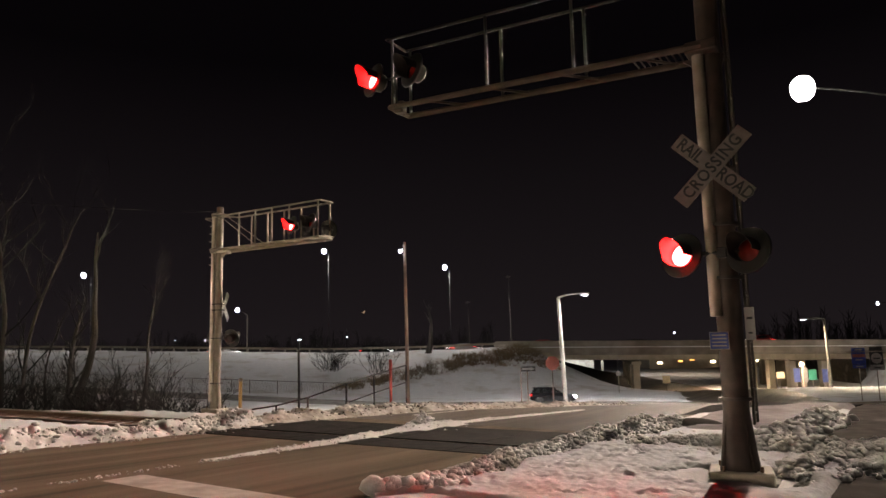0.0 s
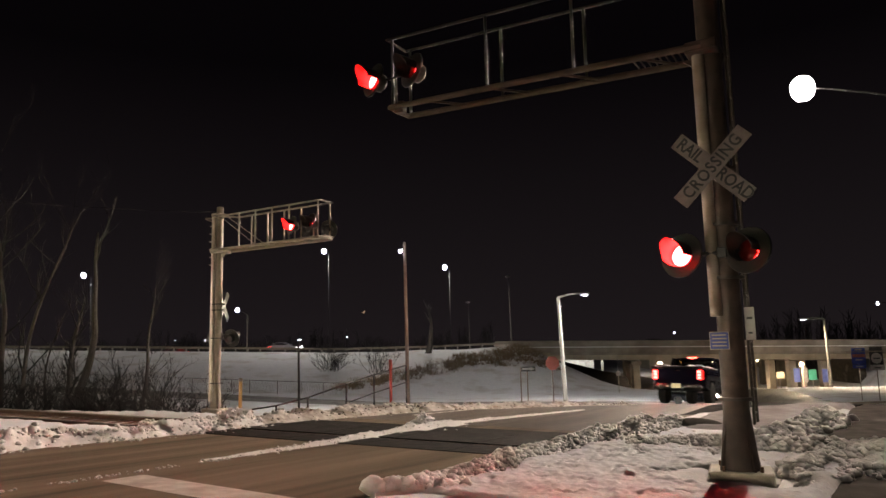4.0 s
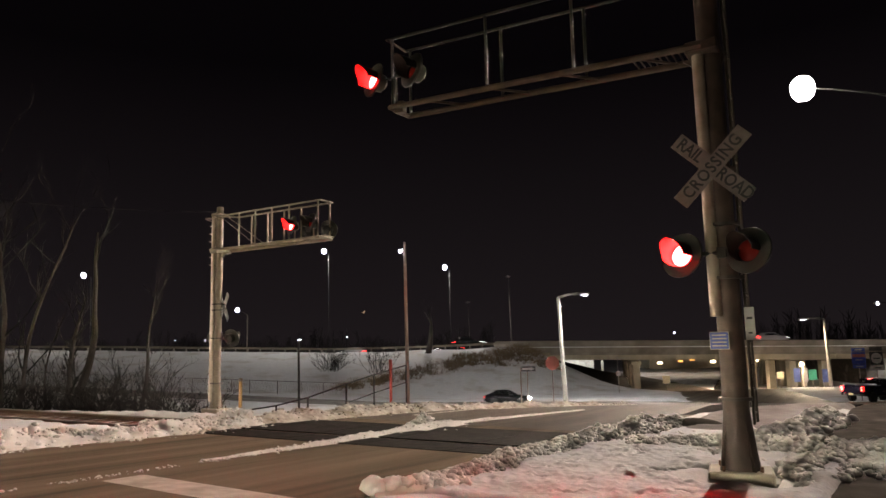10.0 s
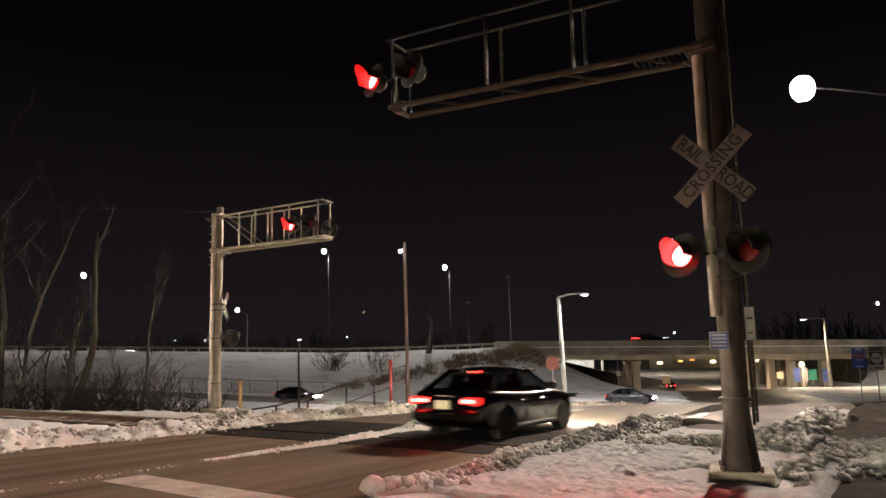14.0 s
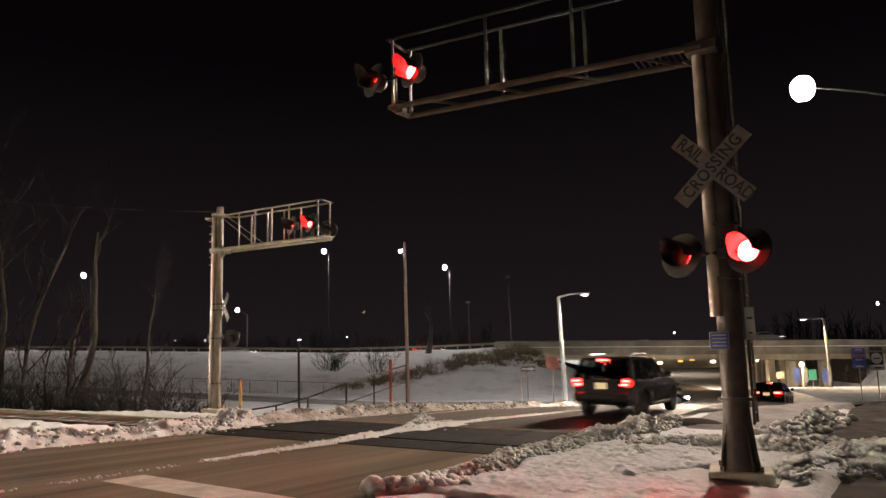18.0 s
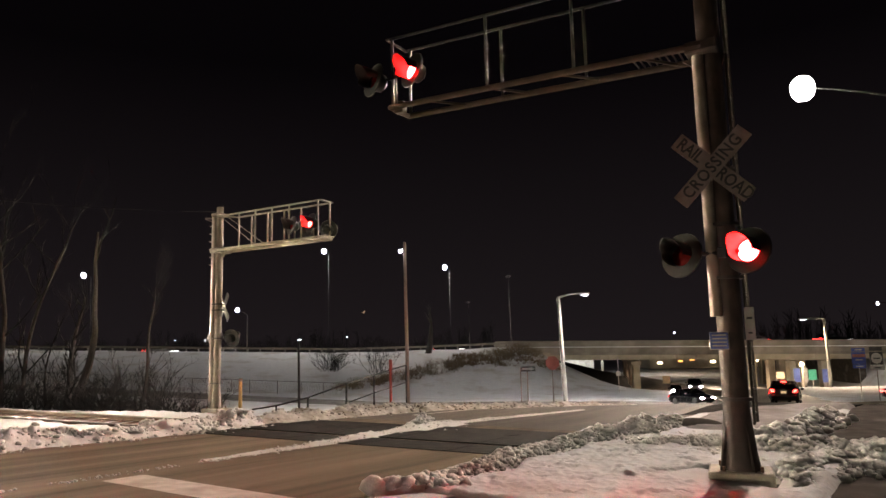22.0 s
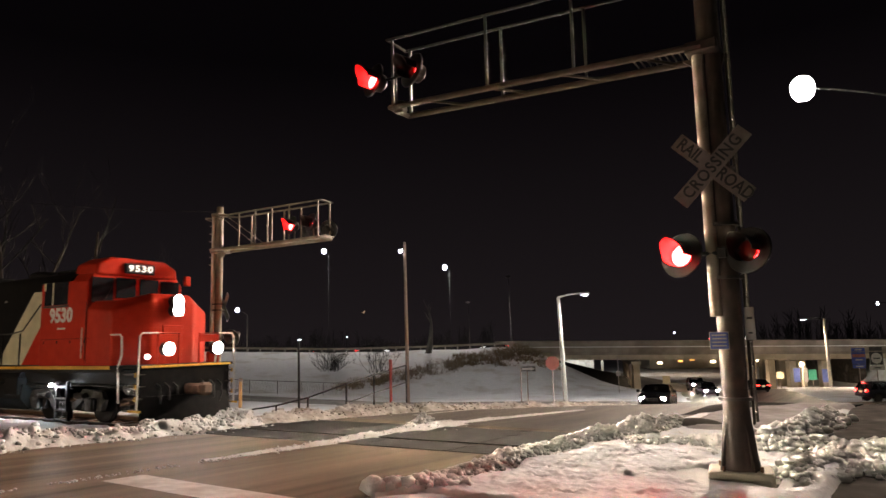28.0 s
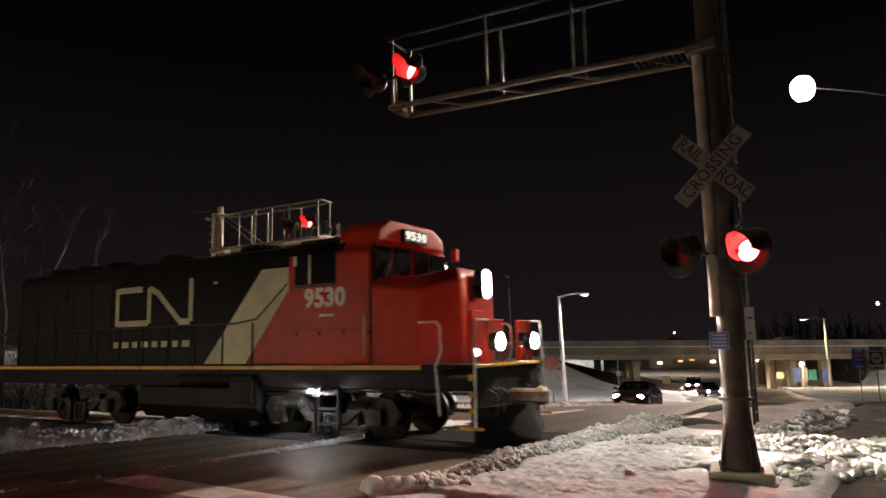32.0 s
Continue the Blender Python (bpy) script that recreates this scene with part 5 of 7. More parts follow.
    part("number_plate", M().box((rear - (0.19 if kind == "pickup" else 0.075 if kind == "sedan" else 0.02), 0, {"sedan": 0.7, "suv": 0.84, "pickup": 0.64}[kind]), (0.02, 0.32, 0.16), None, 0.005), PLATE_LIT, g, "self-glowing blank number plate")
    part("tail_trim", M().box((rear - 0.012, 0, {"sedan": 0.86, "suv": 1.02, "pickup": 1.2}[kind]), (0.03, w * (0.3 if kind != "pickup" else 0.12), 0.03), None, 0.008), CHROME, g)
    if kind == "suv":
        for y in (-1, 1):
            part("roof_rail", M().tube(((t0 + 0.25, y * ht * 0.9, zt - 0.02), (t0 + 0.38, y * ht * 0.9, zt + 0.045), (t1 - 0.4, y * ht * 0.9, zt + 0.045), (t1 - 0.25, y * ht * 0.9, zt - 0.02)), 0.022, 6), RIM, g, "silver roof rail")
        part("wiper", M().rod((b0 - 0.02, -0.1, zb + 0.08), (b0 + 0.04, 0.3, zb + 0.12), 0.012, n=5), BLACK, g)
        part("spoiler", M().box((t0 - 0.06, 0, zt - 0.06), (0.22, ht * 1.7, 0.04), Matrix.Rotation(0.12, 3, "Y"), 0.015), body, g)
    if kind != "pickup":
        part("brake_lamp", M().box((t0 + (0.02 if kind == "sedan" else -0.16), 0, zt - 0.1), (0.05, 0.3, 0.035), None, 0.01), BRAKE_ON if tail else BLACK, cabin, "high brake light")
    else:
        bed = M()
        for y in (-1, 1):
            bed.box((-0.12, y * (w / 2 - 0.09), K["belt"] + 0.05), (2.1, 0.12, 0.07), None, 0.025)
        bed.box((rear + 0.08, 0, K["belt"] + 0.05), (0.1, w * 0.9, 0.07), None, 0.025)
        part("bed_rail", bed, BLACK, g)
        sn = M()
        r_ = random.Random(3)
        for _ in range(60):
            sn.lump((r_.uniform(-0.9, 0.75), r_.uniform(-0.72, 0.72), K["belt"] + 0.0 + r_.random() * 0.09), r_.uniform(0.1, 0.2), r_, 0.6)
        part("bed_snow", sn, SNOW, g, "snow lying in the bed", smooth=60)
        part("roof_marker", M().box((t0 - 0.02, 0, zt - 0.06), (0.05, 0.34, 0.035), None, 0.01), BRAKE_ON if tail else BLACK, cabin, "high brake light")
        part("door_trim", M().box((wb / 2 + 0.3, -(w / 2 + 0.002), K["sill"] + 0.36), (wb - 1.3, 0.02, 0.05), None, 0.008).box((wb / 2 + 0.3, w / 2 + 0.002, K["sill"] + 0.36), (wb - 1.3, 0.02, 0.05), None, 0.008), CHROME, g)
    ty, ri = wheel_meshes(r, 0.22 if kind != "pickup" else 0.28)
    ws = []
    for x in (0, wb):
        for y in (-1, 1):
            o = part("wheel", ty, RUBBER, g, "black tyre on a dirty alloy rim", at=pose(x, y * (w / 2 - 0.14), r))
            part("rim", ri, RIM, o)
            ws.append((o, pose(x, y * (w / 2 - 0.14), r)))
    return g, ws, r


def drive(made, rows, spin=None):
    """rows: time, x, y. It heads along its way; wheels turn while spin's times last."""
    g, ws, r = made
    out, last = [], None
    way = []
    for i, (t, x, y) in enumerate(rows):
        way.append(0 if i == 0 else way[-1] + math.hypot(x - rows[i - 1][1], y - rows[i - 1][2]))
    for i, (t, x, y) in enumerate(rows):
        a, b = rows[max(0, i - 1)], rows[min(len(rows) - 1, i + 1)]
        dx, dy = b[1] - a[1], b[2] - a[2]
        if math.hypot(dx, dy) > 0.3:
            last = math.atan2(dy, dx)
        if last is None:
            last = RD
        ex, ey = x + 2.7 * math.cos(last), y + 2.7 * math.sin(last)
        pitch = math.degrees(math.atan2(Z(ex, ey) - Z(x, y), 2.7))
        out.append((t, pose(x, y, Z(x, y) + 0.004) @ pose(0, 0, 0, 0, 0, math.degrees(last)) @ pose(0, 0, 0, 0, -pitch, 0)))
    walk(g, out)
    if spin:
        table = [(t, w) for (t, _, _), w in zip(rows, way)]
        k0, k1 = round(spin[0] * FPS), round(spin[1] * FPS)
        for o, rest in ws:
            seq = [(0.0, 0.0)] + [(k / FPS, lerp(k / FPS, table) - lerp(spin[0], table)) for k in range(k0, k1 + 1)]
            seq.append((32.0, seq[-1][1]))
            walk(o, [(t, rest @ Matrix.Rotation(d / r, 4, "Y")) for t, d in seq])


def lane(rows, n=2.3):
    return [(r[0], *(W(r[1], n) if len(r) == 2 else r[1:])) for r in rows]


pickup = car("pickup_truck", "dark navy crew-cab pickup truck with snow in its bed", "pickup", CAR_NAVY, None, True, True)
sedan = car("sedan_car", "black four-door sedan with lit tail lights", "sedan", CAR_BLACK, None, True)
suv = car("suv_car", "dark grey SUV with roof rails and lit tail lights", "suv", CAR_GREY, None, True)
ramp_cars = [car("sedan_car", "dark car with headlights on the ramp road", k, c, h, False) for k, c, h in (("suv", CAR_BLACK, HEAD_ON), ("sedan", CAR_BLACK, HEAD_ON), ("sedan", CAR_BLACK, HEAD_WAIT))]
waiting = [car("sedan_car", "car with bright headlights waiting before the crossing", k, c, HEAD_WAIT, False) for k, c in (("sedan", CAR_GREY), ("suv", CAR_BLACK))]
queued = car("sedan_car", "dark sedan queued before the stop line with bright headlights", "sedan", CAR_GREY, None, True)
# Hoods added on the unseen noses block the headlights' upward light.
for made, lens, fx in ((pickup, HEAD_ON, 1.22), (sedan, HEAD_STRONG, 0.0), (suv, HEAD_STRONG, 0.0), (queued, HEAD_QUEUE, 0.0)):
    for y in (-0.58, 0.58):
        unit = part("beam_unit", M().box((3.6 + fx, y, 0.735), (0.36, 0.36, 0.03), None, 0.005).box((3.44 + fx, y, 0.69), (0.02, 0.34, 0.07)), BLACK, made[0], "added hood that keeps the headlight beam low")
        part("beam_lens", M().box((3.46 + fx, y, 0.69), (0.012, 0.3, 0.045)), lens, unit, "blazing dipped-beam lens")

# ---- the locomotive; x forward from the cab's back wall, z from the rail ----
LOCO_RED = pbr("loco_red", (0.48, 0.03, 0.012), (0.56, 0.042, 0.018), 0.4, 0.0, 3, 0.6, 0.05, 40, dirt=(0.24, 0.03, 0.016), dirt_amount=0.32, spec=0.12)
LOCO_BLACK = pbr("loco_black", (0.007, 0.007, 0.007), (0.013, 0.0125, 0.012), 0.5, 0.0, 3, 0.6, 0.06, 40, dirt=(0.02, 0.018, 0.016), dirt_amount=0.34, spec=0.14)
LOCO_CREAM = pbr("loco_cream", (0.62, 0.58, 0.38), (0.72, 0.68, 0.46), 0.5, 0.0, 3, 0.6, 0.05, 40, dirt=(0.4, 0.36, 0.24), dirt_amount=0.36)
LOCO_YELLOW = pbr("loco_yellow", (0.66, 0.36, 0.03), (0.78, 0.46, 0.05), 0.5, 0, 3, 0.6, 0.05, 40, dirt=(0.4, 0.24, 0.05), dirt_amount=0.34)
LOCO_WHITE = pbr("loco_white", (0.74, 0.71, 0.64), (0.82, 0.79, 0.73), 0.5, 0, 3, 0.8, 0.05, 40, dirt=(0.4, 0.3, 0.25), dirt_amount=0.34)
TRUCK_GREY = pbr("truck_frame", (0.012, 0.011, 0.01), (0.03, 0.028, 0.026), 0.6, 0.3, 5, 1.1, 0.2, 40, dirt=(0.3, 0.315, 0.335), dirt_amount=0.3)
PILOT_BLACK = pbr("grimy_black", (0.004, 0.004, 0.004), (0.008, 0.0075, 0.007), 0.85, 0.0, 5, 1.2, 0.1, 40, dirt=(0.02, 0.017, 0.014), dirt_amount=0.36, spec=0.08)
LOCO_LAMP = glow("loco_headlight_lit", (1.0, 0.84, 0.62), 112000.0)
DITCH_LAMP = glow("loco_ditch_lit", (1.0, 0.86, 0.66), 52000.0)
DECK_LAMP = glow("deck_lamp_lit", (0.9, 0.92, 1.0), 30.0)
RIM_LIT = glow("lamp_rim_lit", (1.0, 0.95, 0.86), 160.0)
BOARD_LIT = glow("number_board_lit", (1.0, 0.97, 0.85), 1.5)

DECK = 1.51
loco = thing("locomotive", "red and black diesel locomotive with cream diagonal stripe and blazing headlights", "locomotive")
part("frame", M().box((-3.97, 0, 1.22), (16.56, 2.3, 0.4), None, 0.03), LOCO_BLACK, loco, "black underframe")
part("walkway", M().box((-3.96, 0, DECK - 0.03), (16.68, 2.98, 0.07), None, 0.01), LOCO_BLACK, loco, "black walkway deck")
for y in (-1.5, 1.5):
    part("side_sill", M().box((-3.75, y * 0.993, DECK - 0.09), (15.0, 0.05, 0.17), None, 0.01), LOCO_BLACK, loco)
    for k in range(16):
        x0, x1 = -11.2 + k * 0.93, -11.2 + k * 0.93 + 0.89
        if x0 < -0.3:
            part("sill_stripe", M().box(((x0 + x1) / 2, y * 1.012, DECK - 0.045), (x1 - x0, 0.012, 0.075)), LOCO_YELLOW, loco, "yellow reflective stripe")
    part("sill_stripe", M().box((1.45, y * 1.012, DECK - 0.045), (3.7, 0.012, 0.085)), LOCO_YELLOW, loco, "yellow reflective stripe")


def shell(section, x0, x1):
    """A closed outline in y and z drawn out along x."""
    n = len(section)
    pts = [(x0, y, z) for y, z in section] + [(x1, y, z) for y, z in section]
    return M().add(pts, [tuple(range(n))[::-1], tuple(range(n, 2 * n))] + [(i, (i + 1) % n, n + (i + 1) % n, n + i) for i in range(n)])


HW, HT = 0.98, 4.12
hood_sec = [(-HW, DECK), (HW, DECK), (HW, HT - 0.22), (HW - 0.1, HT - 0.06), (HW - 0.3, HT), (-HW + 0.3, HT), (-HW + 0.1, HT - 0.06), (-HW, HT - 0.22)]
hood = part("long_hood", shell(hood_sec, -11.2, 0.02), LOCO_BLACK, loco, "black long engine hood")
for k, x in enumerate((-10.4, -9.0, -7.6, -5.2, -2.2)):
    part("roof_fan", M().lathe(((0.02, HT + 0.2), (0.5, HT + 0.2), (0.58, HT + 0.12), (0.6, HT - 0.02)), at=(x, 0, 0), n=20), LOCO_BLACK, hood, "round roof fan")
for side in (-1, 1):
    y = side * (HW + 0.004)
    part("cream_stripe", M().prism(((-3.1, DECK + 0.02), (-1.75, DECK + 0.02), (-0.02, 3.6), (-0.02, 3.62), (-1.25, 3.62)), y, y + side * 0.006), LOCO_CREAM, hood, "cream diagonal stripe")
    part("red_wedge", M().prism(((-1.74, DECK + 0.02), (-0.02, DECK + 0.02), (-0.02, 3.59)), y, y + side * 0.005), LOCO_RED, hood, "red hood wedge")
    yl = side * (HW + 0.008)

    def bar(x0, z0, x1, z1, w=0.15):
        a, b = Vector((x0, 0, z0)), Vector((x1, 0, z1))
        d = b - a
        ang = math.atan2(d.z, d.x)
        return M().box(((x0 + x1) / 2, yl, (z0 + z1) / 2), (d.length + w * 0.9, 0.01, w), Matrix.Rotation(-ang, 3, "Y"), 0.004)
    for seg in ((-6.5, 2.58, -6.5, 3.4), (-6.42, 3.42, -5.55, 3.42), (-6.42, 2.56, -5.3, 2.56), (-5.2, 2.62, -5.2, 3.38), (-5.12, 3.4, -4.88, 3.3), (-4.85, 3.28, -4.08, 2.62), (-3.98, 2.55, -3.72, 2.55), (-3.62, 2.62, -3.62, 3.52)):
        part("emblem_bar", bar(*seg), LOCO_CREAM, hood, "cream emblem bar")
    for k in range(8):
        part("small_lettering", M().box((-6.5 + k * 0.39, yl, 2.02), (0.2 + 0.06 * (k % 2), 0.008, 0.15)), LOCO_CREAM, hood)
    for k in range(9):
        part("hood_door", M().box((-10.6 + k * 0.86, side * (HW + 0.003), 2.75), (0.8, 0.014, 1.9), None, 0.004), LOCO_BLACK, hood) if not -6.9 < -10.6 + k * 0.86 < -3.0 and -10.6 + k * 0.86 < -3.4 else None
    part("radiator_grille", M().box((-9.9, side * (HW + 0.02), 3.55), (2.2, 0.04, 0.55), None, 0.01), LOCO_BLACK, hood)
    part("hood_light", M().box((-2.75, side * (HW + 0.02), 3.42), (0.09, 0.03, 0.05)), LOCO_WHITE, hood)
# cab
CW, CT = 1.47, 4.1
cab_sec = [(-CW, DECK), (CW, DECK), (CW, 3.72), (CW - 0.16, 3.94), (CW - 0.55, CT), (-CW + 0.55, CT), (-CW + 0.16, 3.94), (-CW, 3.72)]
cab = part("cab", shell(cab_sec, 0.0, 2.14), LOCO_RED, loco, "red driver's cab")
soften(cab, 0.04)
# broad nose: side walls, slanted corners and a sloping top
nose = M()
NA = [(2.14, -CW), (3.25, -CW), (3.7, -0.66), (3.7, 0.66), (3.25, CW), (2.14, CW)]
NT = [3.12, 3.0, 3.28, 3.28, 3.0, 3.12]
nv = [(x, y, DECK) for x, y in NA] + [(x, y, z - 0.1) for (x, y), z in zip(NA, NT)]
nv += [(2.14, -CW + 0.2, 3.2), (3.1, -CW + 0.25, 3.16), (3.55, -0.58, 3.38), (3.55, 0.58, 3.38), (3.1, CW - 0.25, 3.16), (2.14, CW - 0.2, 3.2)]
nf = [(i, i + 1, i + 7, i + 6) for i in range(5)] + [(i + 6, i + 7, i + 13, i + 12) for i in range(5)] + [(12, 13, 14, 15, 16, 17), (0, 6, 12, 17, 11, 5)]
nose.add(nv, nf)
soften(part("nose", nose, LOCO_RED, loco, "broad red nose", smooth=25), 0.07)
part("cab_roof", M().box((0.85, 0, CT + 0.02), (1.9, 2.0, 0.07), None, 0.03), LOCO_BLACK, cab, "black cab roof")
part("roof_edge", shell([(y * 1.012, z + 0.012) for y, z in ((-CW, 3.75), (CW, 3.75), (CW - 0.16, 3.94), (CW - 0.55, CT), (-CW + 0.55, CT), (-CW + 0.16, 3.94))], -0.03, 1.42), LOCO_BLACK, cab, "black roof over the side windows")
part("nose_seam", M().box((2.14, -CW - 0.004, 2.4), (0.02, 0.012, 1.5)).box((2.14, CW + 0.004, 2.4), (0.02, 0.012, 1.5)), LOCO_BLACK, cab)
soften(part("roof_brow", shell([(-1.3, 3.9), (1.3, 3.9), (1.25, 4.2), (0.85, 4.42), (-0.85, 4.42), (-1.25, 4.2)], 1.2, 2.2), LOCO_RED, cab, "raised red roof front"), 0.09)
part("roof_horn", M().rod((1.0, 0.3, CT + 0.05), (1.45, 0.3, CT + 0.16), 0.05, 0.08, 8), STEEL_DARK, cab)
part("roof_antenna", M().rod((0.4, -0.3, CT), (0.4, -0.3, CT + 0.5), 0.012, n=5), STEEL_DARK, cab)
for side in (-1, 1):
    y = side * (CW + 0.012)
    part("side_window", M().box((0.75, y, 3.45), (1.1, 0.02, 0.62), None, 0.01), GLASS, cab, "dark sliding side window")
    part("window_bar", M().box((0.62, y + side * 0.012, 3.45), (0.05, 0.02, 0.6)), LOCO_CREAM, cab)
    part("window_bar", M().box((0.22, y + side * 0.012, 3.65), (0.09, 0.02, 0.2)), LOCO_CREAM, cab)
    part("armrest", M().box((0.75, y + side * 0.01, 3.1), (1.15, 0.05, 0.05), None, 0.01), STEEL_DARK, cab)
    part("cab_handle", M().rod((2.0, y, 1.7), (2.0, y, 2.5), 0.015, n=6), LOCO_WHITE, cab)
    for k, digit in enumerate("9530"):
        letters(digit, 0.52, LOCO_WHITE, cab, pose(1.0 - side * (k - 1.5) * 0.268, side * (CW + 0.008), 2.84) @ pose(0, 0, 0, 90, 0, 0 if side < 0 else 180), name="number_digit", deep=0.003, wide=1.0, heavy=0.04)
    part("maker_line", M().box((1.05, y, 2.5), (0.36, 0.008, 0.05)), LOCO_WHITE, cab)
    part("panel_seam", M().box((1.2, y - side * 0.006, 2.22), (2.2, 0.014, 0.012)), LOCO_BLACK, cab)
    for k in range(4):
        part("panel_bolt", M().box((0.25 + k * 0.62, y, 2.14), (0.035, 0.02, 0.07)), LOCO_BLACK, cab)
# front windows in the cab's front wall
for y0, y1, z0, z1 in ((-1.36, -0.74, 3.16, 3.84), (-0.66, -0.06, 3.3, 3.86), (0.06, 0.66, 3.3, 3.86), (0.74, 1.36, 3.16, 3.84)):
    part("front_window", M().box((2.155, (y0 + y1) / 2, (z0 + z1) / 2), (0.03, y1 - y0, z1 - z0), None, 0.008), GLASS, cab, "dark front window")
part("wiper", M().rod((2.2, -1.0, 3.25), (2.2, -0.8, 3.6), 0.012, n=5), STEEL_DARK, cab)
bd = part("number_board", M().box((0, 0, 0), (0.94, 0.1, 0.28), None, 0.03), BLACK, cab, "black number board with lit digits", at=pose(2.22, 0.0, 4.13) @ pose(0, 0, 0, 0, 0, 90))
for k, digit in enumerate("9530"):
    letters(digit, 0.24, BOARD_LIT, bd, pose((k - 1.5) * 0.2, -0.054, 0) @ pose(0, 0, 0, 90, 0, 0), name="board_digit", deep=0.003, wide=1.35, heavy=0.02)
part("cab_mirror", M().box((2.35, 1.5, 3.88), (0.12, 0.2, 0.3), None, 0.03), LOCO_RED, cab)
# headlights in the nose, ditch lights on the deck
side_x = Matrix.Rotation(radians(90), 3, "Y")


def lamp_tube(name, x, y, z, r, lit, label, deep):
    """A lamp set deep in a dark bore with a glowing face round it, so that its beam goes forward."""
    bore = r * 0.6
    o = part(name, M().lathe(((bore, -deep - 0.02), (bore, 0.0), (r * 1.5, -0.012), (r * 1.5, -deep - 0.03)), at=(x, y, z), turn=side_x, n=20), BLACK, loco, label)
    part("lamp", M().lathe(((0.004, -deep), (bore * 0.94, -deep), (bore * 0.94, -deep - 0.015)), at=(x, y, z), turn=side_x, n=18), lit, o, "blazing lamp")
    part("lamp_face", M().lathe(((bore * 1.02, 0.004), (bore * 1.1, 0.014), (r * 1.3, 0.008), (r * 1.46, -0.006)), at=(x, y, z), turn=side_x, n=20, caps=False), RIM_LIT, o, "glowing reflector face")


for z in (3.16, 2.92):
    lamp_tube("headlight", 3.93, 0, z, 0.11, LOCO_LAMP, "round headlight", 0.2)
for y in (-0.74, 0.8):
    lamp_tube("ditch_light", 4.56, y, 1.9, 0.11, DITCH_LAMP, "round ditch light", 0.16)
    part("ditch_bracket", M().box((4.25, y, 1.66), (0.12, 0.2, 0.28), None, 0.02), LOCO_RED, loco)
part("nose_door", M().box((3.7, 0, 2.05), (0.04, 0.62, 0.95), None, 0.02), LOCO_RED, loco)
# pilot, coupler, plough
part("pilot", M().box((4.3, 0, 0.95), (0.1, 2.8, 1.1), None, 0.03), PILOT_BLACK, loco, "black pilot plate")
part("plough", M().add([(4.33, -1.35, 0.75), (4.7, 0, 0.75), (4.33, 1.35, 0.75), (4.43, -1.4, 0.12), (4.95, 0, 0.12), (4.43, 1.4, 0.12), (4.28, -1.35, 0.12), (4.28, 1.35, 0.12), (4.28, -1.35, 0.75), (4.28, 1.35, 0.75)],
                      [(0, 3, 4, 1), (1, 4, 5, 2), (0, 8, 6, 3), (2, 5, 7, 9), (0, 1, 2, 9, 8), (3, 6, 7, 5, 4), (6, 8, 9, 7)]), PILOT_BLACK, loco, "black snow plough")
part("coupler", M().box((4.65, 0, 0.88), (0.6, 0.26, 0.26), None, 0.05).box((4.98, 0.04, 0.88), (0.24, 0.34, 0.32), None, 0.08), RUST, loco, "rusty coupler")
for k, y in enumerate((-0.95, -0.7, -0.45, 0.45, 0.7, 0.95)):
    part("air_hose", M().tube(((4.36, y, 1.05), (4.53, y, 0.95), (4.56, y, 0.7), (4.48, y * 0.96, 0.5)), 0.025, 6), BLACK, loco)
part("sill_stripe", M().box((4.35, 0, DECK - 0.035), (0.1, 2.8, 0.06), None, 0.01), LOCO_YELLOW, loco, "yellow reflective stripe")
part("deck_lamp", M().lathe(((0.02, -0.05), (0.06, -0.04), (0.06, 0.0), (0.02, 0.03)), at=(4.3, -1.16, 1.72), turn=side_x, n=12), DECK_LAMP, loco, "small white deck lamp")
# corner steps, white grab rails, end railings
for side in (-1, 1):
    for x in (4.1, -11.85):
        for k in range(4):
            st = part("step", M().box((x, side * 1.36, 0.42 + k * 0.29), (0.5, 0.26, 0.04), None, 0.008), STEEL_DARK, loco)
            if x > 0:
                part("step_edge", M().box((x + 0.22, side * 1.5, 0.42 + k * 0.29), (0.07 + 0.4 * (k == 0), 0.012, 0.05 + 0.06 * (k > 0))), LOCO_YELLOW, loco, "yellow step edge")
    part("grab_rail", M().tube(((3.25, side * 1.47, 2.28), (3.62, side * 1.47, 2.28), (3.7, side * 1.48, 2.2), (3.72, side * 1.48, 1.75), (3.62, side * 1.5, 1.5), (3.68, side * 1.5, 0.6)), 0.022, 7), LOCO_WHITE, loco, "white grab rail")
    part("grab_rail", M().tube(((4.4, side * 0.95, 2.3), (4.4, side * 1.4, 2.3), (4.4, side * 1.47, 2.22), (4.4, side * 1.48, 1.75), (4.42, side * 1.5, 1.45), (4.4, side * 1.5, 0.45)), 0.022, 7), LOCO_WHITE, loco, "white grab rail")
    part("end_rail", M().tube(((4.38, side * 0.32, DECK), (4.38, side * 0.32, 2.3), (4.38, side * 0.95, 2.3), (4.38, side * 0.95, DECK)), 0.022, 7), LOCO_RED, loco, "red end railing")
    part("end_gate", M().box((4.38, side * 0.64, 2.17), (0.03, 0.6, 0.2), None, 0.02), LOCO_RED, loco, "red end railing panel")
    # walkway railing along the hood
    for k in range(12):
        x = -11.3 + k * 0.93
        part("stanchion", M().rod((x, side * 1.42, DECK), (x, side * 1.42, 2.42), 0.02, n=6), BLACK, loco)
    part("hand_rail", M().tube(((-11.3, side * 1.42, 2.42), (-1.6, side * 1.42, 2.42), (-0.95, side * 1.42, 2.5), (-0.05, side * 1.44, 3.2)), 0.02, 6), BLACK, loco)
